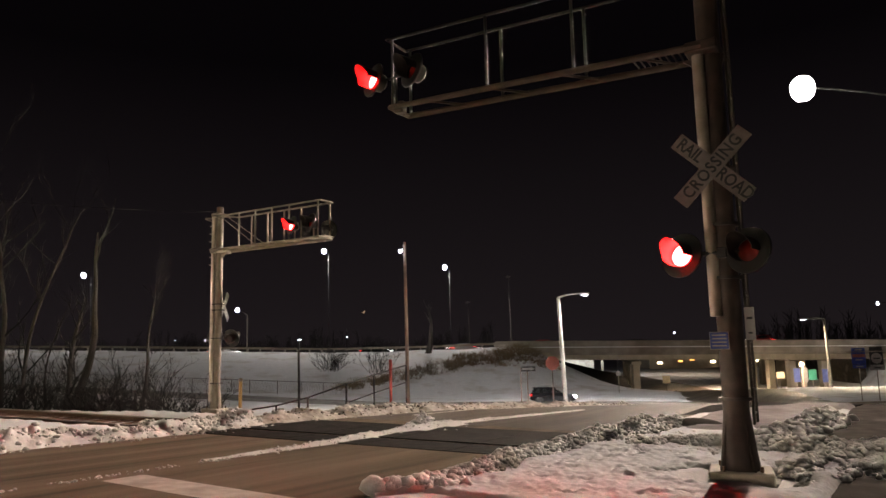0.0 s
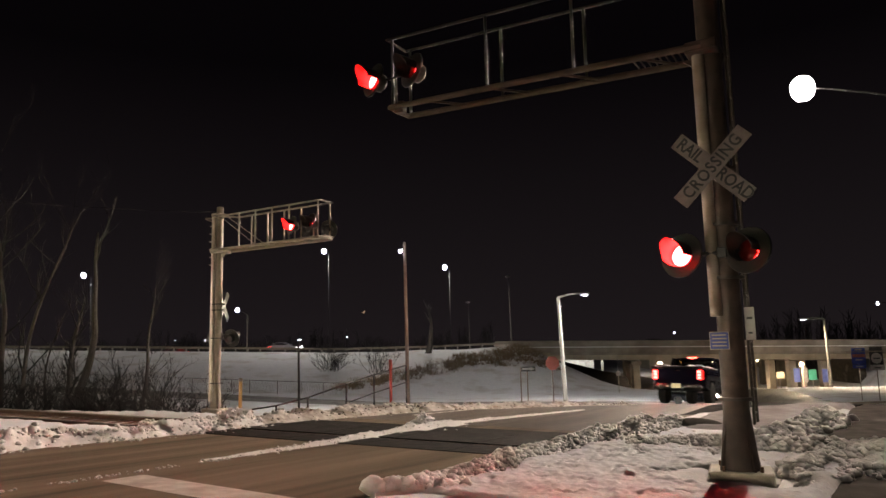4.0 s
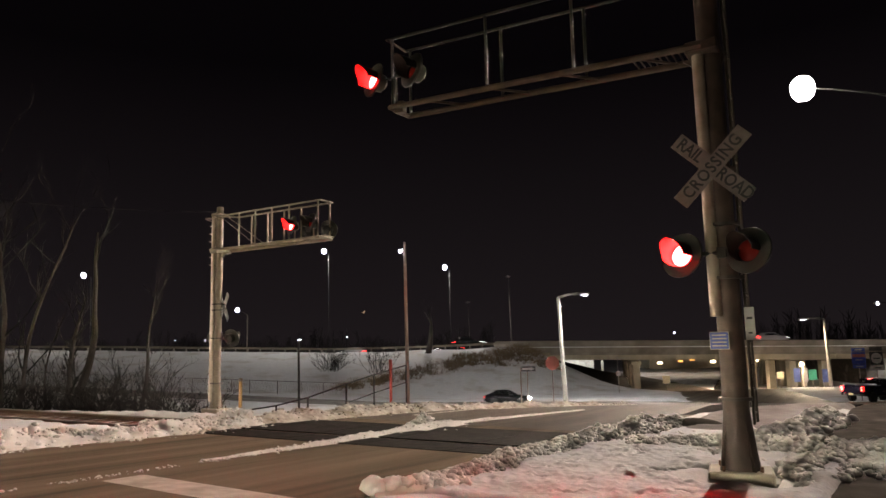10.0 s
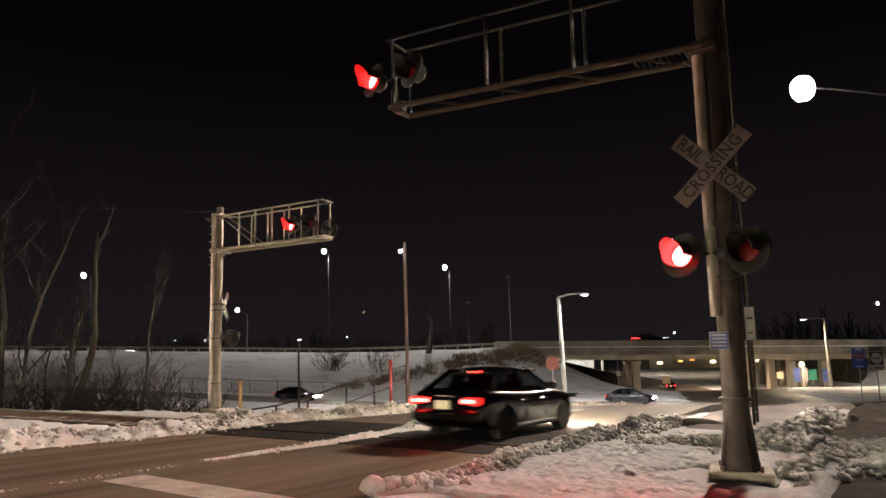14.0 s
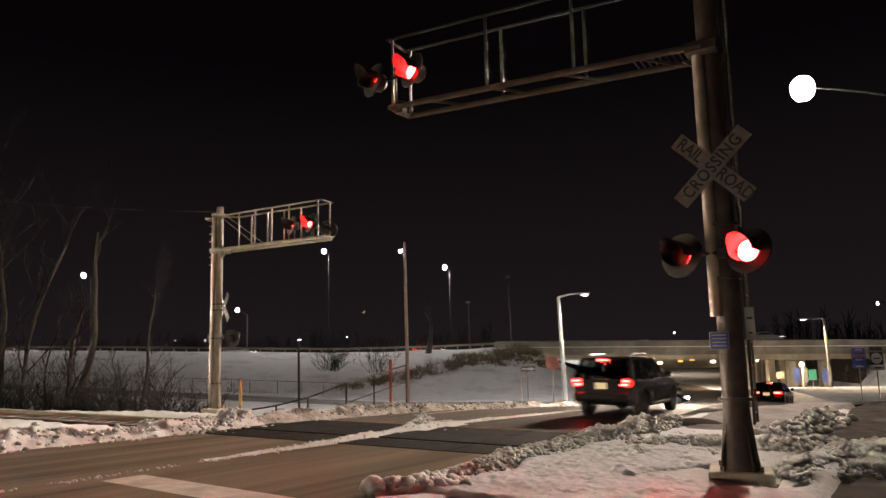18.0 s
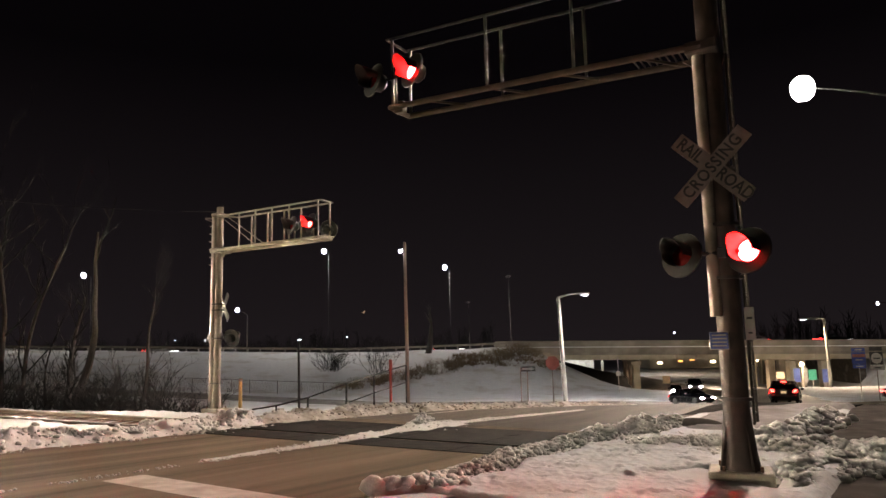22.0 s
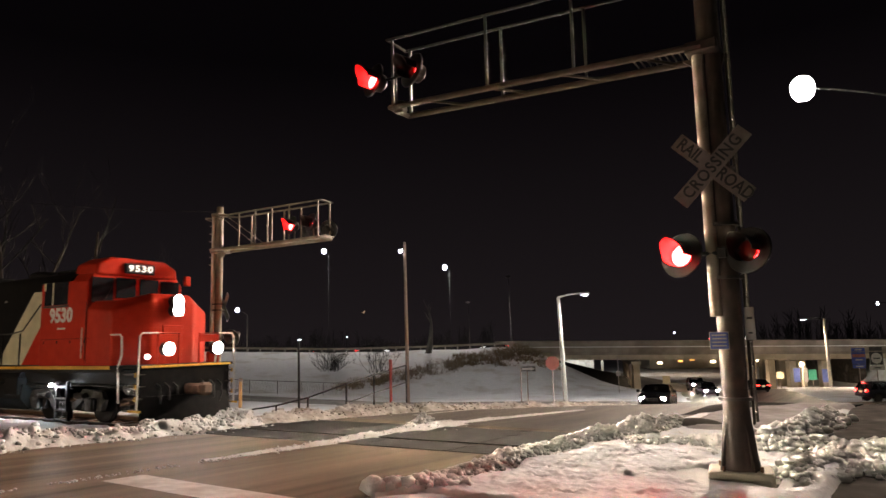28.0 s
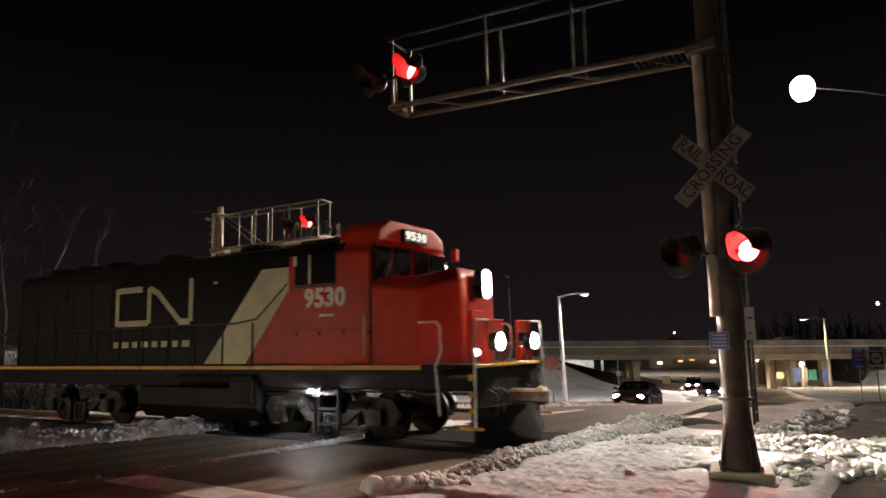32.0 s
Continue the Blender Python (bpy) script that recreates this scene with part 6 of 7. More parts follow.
# trucks with turning wheels, tank
LOCO_WHEELS = []
wheel_m = mesh_of("wheel", M().lathe(((0.05, -0.07), (0.38, -0.07), (0.46, -0.065), (0.47, 0.05), (0.5, 0.06), (0.5, 0.075), (0.05, 0.07)), turn=Matrix.Rotation(radians(90), 3, "X"), n=28), LOCO_BLACK)
for tx in (0.8, -7.7):
    for side in (-1, 1):
        f = M().prism(((-1.75, 0.62), (-1.6, 0.84), (-0.8, 0.9), (-0.45, 0.55), (0.45, 0.55), (0.8, 0.9), (1.6, 0.84), (1.75, 0.62), (1.62, 0.34), (1.0, 0.34), (0.86, 0.62), (0.5, 0.36), (-0.5, 0.36), (-0.86, 0.62), (-1.0, 0.34), (-1.62, 0.34)), side * 1.0, side * 1.13)
        fo = part("truck_frame", f, TRUCK_GREY, loco, "snow-caked truck side frame", at=pose(tx, 0, 0))
        for dx in (-1.25, 1.25):
            part("journal_box", M().box((dx, side * 1.18, 0.5), (0.36, 0.16, 0.36), None, 0.04), TRUCK_GREY, fo)
            part("brake_cylinder", M().rod((dx * 0.52, side * 1.22, 0.72), (dx * 0.85, side * 1.22, 0.72), 0.085, n=10), TRUCK_GREY, fo)
            part("brake_shoe", M().box((dx * 0.55, side * 0.95, 0.5), (0.12, 0.2, 0.4), None, 0.03), TRUCK_GREY, fo)
        for k in range(3):
            part("spring", M().lathe([(0.075 + 0.018 * (i % 2), 0.12 + i * 0.028) for i in range(15)], at=((k - 1) * 0.2, side * 1.1, 0), n=10), TRUCK_GREY, fo)
        part("hanger", M().box((-0.3, side * 1.2, 0.3), (0.06, 0.08, 0.5)).box((0.3, side * 1.2, 0.3), (0.06, 0.08, 0.5)).box((0, side * 1.2, 0.08), (0.66, 0.08, 0.05)), TRUCK_GREY, fo)
    for dx in (-1.25, 1.25):
        for side in (-1, 1):
            at = pose(tx + dx, side * 0.75, 0.47) @ pose(0, 0, 0, 0, 0, 0 if side > 0 else 180)
            o = part("wheel", wheel_m, LOCO_BLACK, loco, "steel railway wheel", at=at)
            LOCO_WHEELS.append((o, at, side))
        part("axle", M().rod((tx + dx, -0.75, 0.47), (tx + dx, 0.75, 0.47), 0.09, n=10), RUST, loco)
part("fuel_tank", shell([(-1.3, 1.0), (1.3, 1.0), (1.35, 0.6), (1.1, 0.3), (-1.1, 0.3), (-1.35, 0.6)], -5.0, -1.0), LOCO_BLACK, loco, "black fuel tank")
for side in (-1, 1):
    part("air_tank", M().rod((-3.6, side * 1.15, 1.2), (-1.2, side * 1.15, 1.2), 0.16, n=12), LOCO_BLACK, loco)
    part("under_box", M().box((-1.45, side * 1.25, 0.95), (0.7, 0.3, 0.5), None, 0.03), LOCO_BLACK, loco)
    part("cab_steps", M().box((1.0, side * 1.32, 0.95), (0.42, 0.1, 0.05)).box((1.0, side * 1.32, 0.65), (0.42, 0.1, 0.05)).box((1.0, side * 1.32, 0.35), (0.42, 0.1, 0.05)).box((0.77, side * 1.32, 0.7), (0.04, 0.1, 0.8)).box((1.23, side * 1.32, 0.7), (0.04, 0.1, 0.8)), TRUCK_GREY, loco, "snowy cab steps")
for side in (-1, 1):
    part("step_lamp", M().box((0.62, side * 1.43, 1.0), (0.08, 0.06, 0.05), None, 0.01), STEP_LAMP, loco, "small white step lamp")
    part("lamp_hood", M().box((0.62, side * 1.36, 1.05), (0.3, 0.3, 0.02)).box((0.62, side * 1.24, 0.96), (0.3, 0.02, 0.2)), LOCO_BLACK, loco)
    part("pipe_run", M().tube(((-1.0, side * 1.2, 1.0), (0.2, side * 1.22, 0.98), (2.4, side * 1.22, 1.0), (3.4, side * 1.2, 0.96)), 0.025, 6).tube(((-0.9, side * 1.16, 0.9), (0.4, side * 1.18, 0.93), (1.3, side * 1.2, 0.9)), 0.02, 6), TRUCK_GREY, loco)
LOCO_SPEED, LOCO_U = 2.31, 10.25
# ---- bare trees and brush ----
def tree(name, foot, height, lean, seed, label, r0=0.16, limbs=15, mat=None, spread=0.45, broken=False):
    r = random.Random(seed)
    mat = mat or BARK
    g = thing(name, label, "tree", pose(*foot))
    trunk, pts = M(), []
    p = Vector((0, 0, -0.3))
    d = Vector((lean[0], lean[1], 1)).normalized()
    k = 12
    for i in range(k + 1):
        pts.append(p.copy())
        d = (d + Vector((r.uniform(-0.14, 0.14), r.uniform(-0.1, 0.1), 0.06))).normalized()
        p += d * (height + 0.3) / k
    rad = [r0 * (1 - 0.82 * i / k) for i in range(k + 1)]
    trunk.tube(pts, rad, 9)
    part("trunk", trunk, mat, g)
    crown = M()

    def branch(a, d, length, rr, depth):
        q, way = [a.copy()], d.copy()
        n = 5
        for i in range(n):
            way = (way + Vector((r.uniform(-0.22, 0.22), r.uniform(-0.22, 0.22), r.uniform(-0.05, 0.2)))).normalized()
            q.append(q[-1] + way * length / n)
        crown.tube(q, [rr * (1 - 0.75 * i / n) for i in range(n + 1)], 5 if depth > 1 else 4)
        if depth > 0:
            for _ in range(r.randint(2, 4)):
                i = r.randint(1, n)
                s = (way + Vector((r.uniform(-1, 1), r.uniform(-1, 1), r.uniform(-0.2, 0.9))) * 0.8).normalized()
                branch(q[i], s, length * r.uniform(0.35, 0.65), rr * 0.5, depth - 1)

    for i in range(limbs):
        j = r.randint(int(k * (0.75 if broken else 0.3)), k)
        a = r.uniform(0, math.tau)
        s = Vector((math.cos(a) * spread, math.sin(a) * spread, r.uniform(0.35, 1.0))).normalized()
        branch(pts[j], s, height * r.uniform(0.1, 0.28), rad[j] * 0.55, 2)
    part("crown", crown, mat if mat is not BARK else TWIG, g, "bare twigs and branches")
    return g


tree("bare_tree", (-18.6, 29.5, Z(-18.6, 29.5)), 11.4, (0.02, 0), 21, "tall thin bare tree beside the track", 0.13, 14, spread=0.4)
tree("bare_tree", (-18.4, 30.0, Z(-18.4, 30.0)), 9.4, (0.2, 0), 22, "leaning bare tree with forked top beside the track", 0.11, 14, spread=0.5)
tree("bare_tree", (-15.6, 29.0, Z(-15.6, 29.0)), 8.0, (0.155, 0), 23, "broken pale-topped bare trunk beside the track", 0.2, 2, broken=True, spread=0.2)
tree("bare_tree", (-15.9, 29.2, Z(-15.9, 29.2)), 5.6, (0.14, 0.05), 24, "bare tree of several leaning stems", 0.17, 16)
tree("bare_tree", (-12.2, 28.0, Z(-12.2, 28.0)), 5.6, (0.07, 0), 25, "thin bare tree with a snapped top", 0.1, 8, broken=True)
tree("bare_tree", (-17.0, 30.0, Z(-17.0, 30.0)), 5.0, (0.0, 0), 26, "small bare tree among the bushes", 0.07, 9, spread=0.8)
tree("bare_tree", (-20.0, 30.0, Z(-20.0, 30.0)), 5.5, (0.05, 0), 27, "small bare tree among the bushes", 0.08, 9, spread=0.8)


# the dark hollow behind the track
hollow, hv = M(), []
hx, hy = [-34 + 0.5 * i for i in range(54)], [19.5 + 0.5 * j for j in range(42)]
for y in hy:
    for x in hx:
        d = -(x * NX + y * NY + TRACK_D)
        edge = min(1.6 * (d - 2.6), (-8.6 - x) * 1.2 - 0.3 * (27 - y), 40.0 - y, x + 34.0)
        hv.append((x, y, Z(x, y) + 0.16 + 0.05 * noise.noise(Vector((x, y, 4))) - 0.5 * (1 - ease(edge + 0.9 * noise.noise(Vector((x * 0.7, y * 0.7, 8))), -0.5, 0.5))))
hollow.add(hv, [(j * 54 + i, j * 54 + i + 1, j * 54 + 55 + i, j * 54 + 54 + i) for j in range(41) for i in range(53)])
solid("hollow_ground", hollow, EARTH, "dark leaf-littered earth with patches of snow behind the track", "ground", kind="structure", smooth=80)
r = random.Random(31)
low = M()
for i in range(1050):
    x, y = r.uniform(-26, -9.6), r.uniform(25.0, 33.5)
    if -(x * NX + y * NY + TRACK_D) < 3.2:
        continue
    a = Vector((x, y, Z(x, y) + 0.05))
    h = r.uniform(0.35, 1.5) * (0.7 + 0.6 * noise.noise(Vector((x * 0.6, y * 0.6, 3))))
    d = Vector((r.uniform(-0.6, 0.6), r.uniform(-0.4, 0.4), 1)).normalized()
    b = a + d * h * 0.5 + Vector((r.uniform(-0.1, 0.1), 0, 0))
    low.tube((a, b, a + d * h + Vector((r.uniform(-0.2, 0.2), 0, 0))), (0.011, 0.008, 0.003), 3)
    for _ in range(3):
        low.tube((b, b + Vector((r.uniform(-0.4, 0.4), r.uniform(-0.3, 0.3), r.uniform(0.0, 0.5)))), (0.007, 0.003), 3)
solid("undergrowth", low, TWIG, "dark bare undergrowth among the trees", "undergrowth", kind="stuff")


def bush(name, foot, size, seed, label, stems=16, mat=None, group="", levels=2, thick=0.012):
    r = random.Random(seed)
    m = M()
    for _ in range(stems):
        a = r.uniform(0, math.tau)
        p = Vector((r.uniform(-0.3, 0.3) * size, r.uniform(-0.2, 0.2) * size, -0.1))
        d = Vector((math.cos(a) * 0.7, math.sin(a) * 0.5, r.uniform(0.5, 1.2))).normalized()

        def grow(p, d, length, rr, lv):
            q = [p]
            for i in range(4):
                d = (d + Vector((r.uniform(-0.3, 0.3), r.uniform(-0.3, 0.3), r.uniform(-0.1, 0.2)))).normalized()
                q.append(q[-1] + d * length / 4)
            m.tube(q, [rr * (1 - 0.18 * i) for i in range(5)], 3)
            if lv:
                for _ in range(3):
                    grow(q[r.randint(1, 4)], (d + Vector((r.uniform(-1, 1), r.uniform(-1, 1), r.uniform(-0.3, 0.7)))).normalized(), length * 0.5, rr * 0.6, lv - 1)
        grow(p, d, size * r.uniform(0.5, 0.9), thick * size ** 0.5, levels)
    ob = solid(name, m, mat or TWIG, label, "bush", group)
    ob.matrix_basis = pose(*foot)
    return ob


for k, (x, y, s) in enumerate(((-11.0, 27.5, 1.7), (-12.6, 28.5, 2.0), (-14.0, 28.0, 1.6), (-17.2, 29.0, 2.3), (-18.9, 29.5, 2.4), (-15.4, 30.0, 2.0), (-20.3, 30.5, 2.3), (-10.0, 29.0, 1.5), (-16.4, 31.0, 2.4), (-13.2, 31.0, 2.0), (-11.8, 27.6, 2.6), (-9.6, 27.2, 1.7), (-13.6, 27.4, 2.2), (-18.0, 28.6, 2.6))):
    bush("bare_bush", (x, y, Z(x, y)), s, 40 + k, "tangled bare bush beside the track", 24, group="bushes beside the track", levels=3, thick=0.02)
bush("bare_bush", (-15.3, 94.0, Z(-15.3, 94) - 0.1), 3.6, 60, "rounded bare bush on the snowy embankment", 46, levels=3, thick=0.017)
bush("bare_bush", (-8.6, 92.5, Z(-8.6, 92.5) - 0.1), 4.2, 61, "tall bare bush on the snowy embankment", 24, levels=3, thick=0.017)
tree("bare_tree", (-2.6, 104.0, Z(-2.6, 104) - 0.3), 6.3, (0.0, 0), 62, "dark broken stump on the embankment", 0.55, 5, STEEL_DARK, broken=True)
# a belt of dry brush climbing the embankment to the bridge
r = random.Random(5)
brush = M()
for i in range(2300):
    t = r.random()
    x = -13.0 + 27.0 * t + r.uniform(-1.0, 1.0)
    w = 1.2 + 4.2 * t * (1 - 0.35 * t)
    y = 84.0 + 21.5 * t ** 0.9 + r.uniform(-w, w) * 0.9
    z = Z(x, y) - 0.1
    if noise.noise(Vector((x * 0.55, y * 0.4, 7.0))) < r.uniform(-0.45, 0.1):
        continue
    y += 2.2 * noise.noise(Vector((x * 0.5, 9.0, 0)))
    z = Z(x, y) - 0.1
    h = (0.3 + 1.3 * r.random() ** 1.8) * (0.75 + 0.15 * t)
    for _ in range(3):
        d = Vector((r.uniform(-0.8, 0.8), r.uniform(-0.8, 0.8), r.uniform(0.5, 1.2))).normalized()
        a = Vector((x, y, z))
        brush.tube((a, a + d * h * 0.5 + Vector((r.uniform(-0.1, 0.1), 0, 0)), a + d * h), (0.032, 0.024, 0.01), 3)
solid("brush_belt", brush, BRUSH, "belt of dry brown brush climbing the snowy embankment", "brush", kind="stuff")
weeds = M()
for i in range(1500):
    x, y = r.uniform(1, 16), r.uniform(94.5, 102)
    if noise.noise(Vector((x * 0.5, y * 0.9, 3.0))) < 0.02:
        continue
    a = Vector((x, y, Z(x, y)))
    for _ in range(2):
        d = Vector((r.uniform(-0.8, 0.8), r.uniform(-0.8, 0.8), r.uniform(0.5, 1.0))).normalized()
        weeds.tube((a, a + d * r.uniform(0.25, 0.8)), (0.05, 0.02), 3)
solid("weed_patch", weeds, BRUSH, "dry weeds poking through the snow", "weeds", kind="stuff")
r = random.Random(9)
wood = M()
for i in range(520):
    x = r.uniform(-150, 12) if i % 3 else r.uniform(60, 140)
    y = r.uniform(160, 185) if x < 30 else r.uniform(120, 150)
    h = r.uniform(4, 9.5) * (0.75 + 0.5 * noise.noise(Vector((x * 0.05, 0, 0))))
    a = Vector((x, y, -2.0))
    wood.tube((a, a + Vector((r.uniform(-0.4, 0.4), 0, h * 0.6)), a + Vector((r.uniform(-0.8, 0.8), 0, h))), (0.16, 0.1, 0.03), 4)
    for _ in range(11):
        b = a + Vector((0, 0, h * r.uniform(0.3, 0.9)))
        wood.tube((b, b + Vector((r.uniform(-1.5, 1.5), r.uniform(-0.8, 0.8), r.uniform(0.4, 1.8)))), (0.07, 0.02), 3)
solid("far_wood", wood, TWIG, "distant belt of bare trees beyond the motorway", "trees", kind="stuff")

# ---- posts, railings, fences, signs ----
g = thing("marker_post", "yellow marker post in the snow beside the track", "post", pose(-6.36, 21.8, Z(-6.36, 21.8)))
part("post", M().rod((0, 0, -0.2), (0, 0, 1.2), 0.055, 0.055, 10), YELLOW, g)
part("cap", M().lathe(((0.06, 1.18), (0.068, 1.2), (0.065, 1.25), (0.03, 1.29)), n=12), WOOD_POLE, g)
g = thing("marker_post", "red plastic utility marker post at the verge", "post", pose(-1.96, 25.0, Z(-1.96, 25)))
part("post", M().rod((0, 0, -0.2), (0, 0, 1.55), 0.05, 0.05, 10), RED_POST, g)
part("cap", M().lathe(((0.058, 1.5), (0.062, 1.52), (0.062, 1.82), (0.05, 1.85)), n=12), RED_POST, g, "wider red cap")

rail = thing("handrail", "dark steel pipe handrail beside the sloping footway", "handrail")
line = [(-7.4, 26.6, -0.62), (-6.5, 27.0, -0.52), (-5.29, 27.0, -0.24), (-3.82, 27.0, 0.24), (-2.9, 28.4, 0.5), (-1.7, 30.2, 0.8)]
part("top_rail", M().tube(line, 0.03, 8), RUBBER, rail)
part("lower_rail", M().tube([(x, y, z - 0.72) for x, y, z in line[3:6]], 0.025, 8), RUBBER, rail)
for x, y, z in line[1:]:
    part("rail_post", M().rod((x, y, Z(x, y) - 0.2), (x, y, z), 0.035, n=8), RUBBER, rail)

fence = thing("wire_fence", "low chain-link fence along the foot of the embankment", "fence")
fl = [(-62.0, 84.0), (-39.2, 80.4), (-22.3, 80.0), (-11.4, 80.4)]
fp = curve(fl, 2.4)
for x, y in fp:
    part("fence_post", M().rod((x, y, Z(x, y) - 0.2), (x, y, Z(x, y) + 1.5), 0.04, n=6), STEEL_DARK, fence)
part("fence_top_rail", M().tube([(x, y, Z(x, y) + 1.48) for x, y in fp], 0.03, 5), STEEL_DARK, fence)
mesh_ = M()
for (x0, y0), (x1, y1) in zip(fp, fp[1:]):
    for k in range(9):
        t0, t1 = k / 9, (k + 1) / 9
        a = (x0 + (x1 - x0) * t0, y0 + (y1 - y0) * t0)
        b = (x0 + (x1 - x0) * t1, y0 + (y1 - y0) * t1)
        mesh_.rod((*a, Z(*a) + 0.1), (*b, Z(*b) + 1.45), 0.007, n=3, caps=False)
        mesh_.rod((*b, Z(*b) + 0.1), (*a, Z(*a) + 1.45), 0.007, n=3, caps=False)
part("chain_link", mesh_, STEEL_DARK, fence, "thin wire mesh")


def sign_post(name, label, foot, boards, posts=((0, 0),), tall=2.6, mat=None, yaw=0):
    g = thing(name, label, "road sign", pose(*foot, 0, 0, yaw))
    for x, y in posts:
        part("post", M().rod((x, y, -0.3), (x, y, tall), 0.04, n=8), mat or SIGN_BACK, g)
    for (x, z, w, h, m, nm) in boards:
        part(nm, M().box((x, -0.06, z), (w, 0.02, h), None, 0.006), m, g)
    return g


def octagon(g, x, z, rr, m, nm, y=-0.06):
    part(nm, M().lathe(((rr, -0.012), (rr, 0.012)), at=(x, y, z), turn=Matrix.Rotation(radians(90), 3, "X") @ Matrix.Rotation(radians(22.5), 3, "Z"), n=8), m, g)


fz = Z(6.07, 40)
g = sign_post("stop_sign", "dull red octagonal sign plate on a post", (6.07, 40, fz), (), tall=0.44 - fz + 0.2)
octagon(g, 0, 0.44 - fz, 0.41, SIGN_RED, "sign_plate")
fz = Z(5.4, 48)
g = sign_post("one_way_sign", "one-way arrow sign on a post over the ramp", (5.06, 48, fz), ((0.58, -0.17 - fz, 0.98, 0.36, SIGN_BLACK, "sign_plate"),), posts=((0.05, 0), (0.5, 0)), tall=-0.05 - fz, mat=WOOD_POLE)
part("arrow", M().add([(0.16, -0.078, -0.24 - fz), (0.72, -0.078, -0.24 - fz), (0.72, -0.078, -0.3 - fz), (1.02, -0.078, -0.17 - fz), (0.72, -0.078, -0.04 - fz), (0.72, -0.078, -0.1 - fz), (0.16, -0.078, -0.1 - fz)], [(0, 1, 2, 3, 4, 5, 6)]), SIGN_WHITE, g, "white arrow")
fz = Z(35.9, 60)
g = sign_post("route_sign", "cluster of blue and white route signs on posts", (36.0, 60, fz), (
    (-0.75, 0.35 - fz, 1.15, 0.3, SIGN_BLUE, "route_plate"), (-0.75, -0.35 - fz, 1.2, 1.0, SIGN_BLUE, "route_plate"), (-0.75, -1.05 - fz, 1.15, 0.32, SIGN_BLUE, "route_plate"),
    (0.75, 0.4 - fz, 1.1, 0.34, SIGN_BLACK, "route_plate"), (0.75, -0.4 - fz, 1.15, 1.1, SIGN_BLACK, "route_plate"), (0.75, -1.2 - fz, 1.3, 0.4, SIGN_WHITE, "route_plate")), posts=((-0.75, 0), (0.75, 0)), tall=0.6 - fz)
part("route_shield", M().lathe(((0.46, -0.01), (0.46, 0.01)), at=(0.75, -0.085, -0.4 - fz), turn=Matrix.Rotation(radians(90), 3, "X"), n=18), SIGN_WHITE, g)
part("route_band", M().box((-0.75, -0.085, -0.15 - fz), (1.1, 0.012, 0.26)), SIGN_RED, g)
for x, z in ((-0.75, 0.35), (-0.75, -0.5), (-0.75, -1.05), (0.75, -0.4), (0.75, -1.2)):
    part("route_line", M().box((x, -0.1, z - fz), (0.6, 0.008, 0.1)), SIGN_WHITE if z > -1.1 and x < 0 else SIGN_BLACK, g)
SIGN_GREEN = pbr("sign_green", (0.05, 0.3, 0.2), (0.08, 0.38, 0.26), 0.5, 0, 3, 1, 0.03, 40)
SIGN_PALE = pbr("sign_pale_blue", (0.1, 0.14, 0.42), (0.15, 0.2, 0.5), 0.5, 0, 3, 1, 0.03, 40)
SIGN_YELLOW = pbr("sign_yellow", (0.55, 0.47, 0.3), (0.65, 0.56, 0.38), 0.5, 0, 3, 1, 0.03, 40)
for x, y, z, w, h, m, lb in ((48.4, 102, -4.0, 1.1, 0.95, SIGN_YELLOW, "pale yellow warning sign before the bridge"), (32.5, 104, -4.4, 1.1, 1.1, SIGN_YELLOW, "small pale sign beside the underpass"),
                             (51.3, 103, -4.1, 0.95, 2.0, SIGN_PALE, "blue sign before the bridge column"), (52.4, 102.8, -4.1, 0.8, 2.0, SIGN_WHITE, "pale sign before the bridge column"), (53.7, 103.2, -4.1, 1.2, 1.5, SIGN_GREEN, "small green sign before the bridge column"), (55.4, 103, -4.25, 0.8, 1.9, SIGN_PALE, "blue sign before the bridge column")):
    fz = Z(x, y)
    sign_post("road_sign", lb, (x, y, fz), ((0, z - fz, w, h, m, "sign_plate"),), tall=z - fz + 0.3)
fz = Z(19.0, 80)
sign_post("road_sign", "slim sign post on the embankment slope", (19.6, 80, fz), ((0, 2.2, 0.5, 0.5, SIGN_BACK, "sign_plate"),), tall=4.2)

# a power line far over the trees
wire = thing("power_line", "sagging power line between poles", "power line")
part("wire", M().tube([(-34 + 26.3 * t, 36 - 12.3 * t, 11.8 - 5.4 * t - 2.2 * t * (1 - t)) for t in [i / 12 for i in range(13)]], 0.012, 4), BLACK, wire)
part("wire_pole", M().rod((-34, 36, Z(-34, 36) - 0.3), (-34, 36, 12.2), 0.14, 0.1, 10), WOOD_POLE, wire)

# beyond the underpass: a lit forecourt
g = thing("low_building", "low shop with warm orange lights beyond the underpass", "building", pose(80.0, 205, -7.0))
part("wall", M().box((0, 0, 2.2), (44, 10, 4.4), None, 0.05), CONCRETE_WARM, g)
part("roof", M().box((0, 0, 4.6), (45, 11, 0.4), None, 0.05), STEEL_DARK, g)
ORANGE = glow("shop_light", (1.0, 0.42, 0.1), 3.0)
for k in range(9):
    part("lit_window", M().box((-19 + k * 4.6 + 1.3 * (k % 2), -5.05, 1.7 + 0.35 * (k % 3)), (1.3, 0.1, 0.45)), ORANGE if k % 3 else LAMP_WARM, g, "warm lit window")
# Lamp without a fixture, added to light the ground beyond the underpass.
street_light("forecourt_fill", (56, 170, 4), 3000, WARM)
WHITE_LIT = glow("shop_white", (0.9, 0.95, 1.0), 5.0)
g = thing("low_building", "white-lit filling station seen under the bridge", "building", pose(33.0, 175, -6.5))
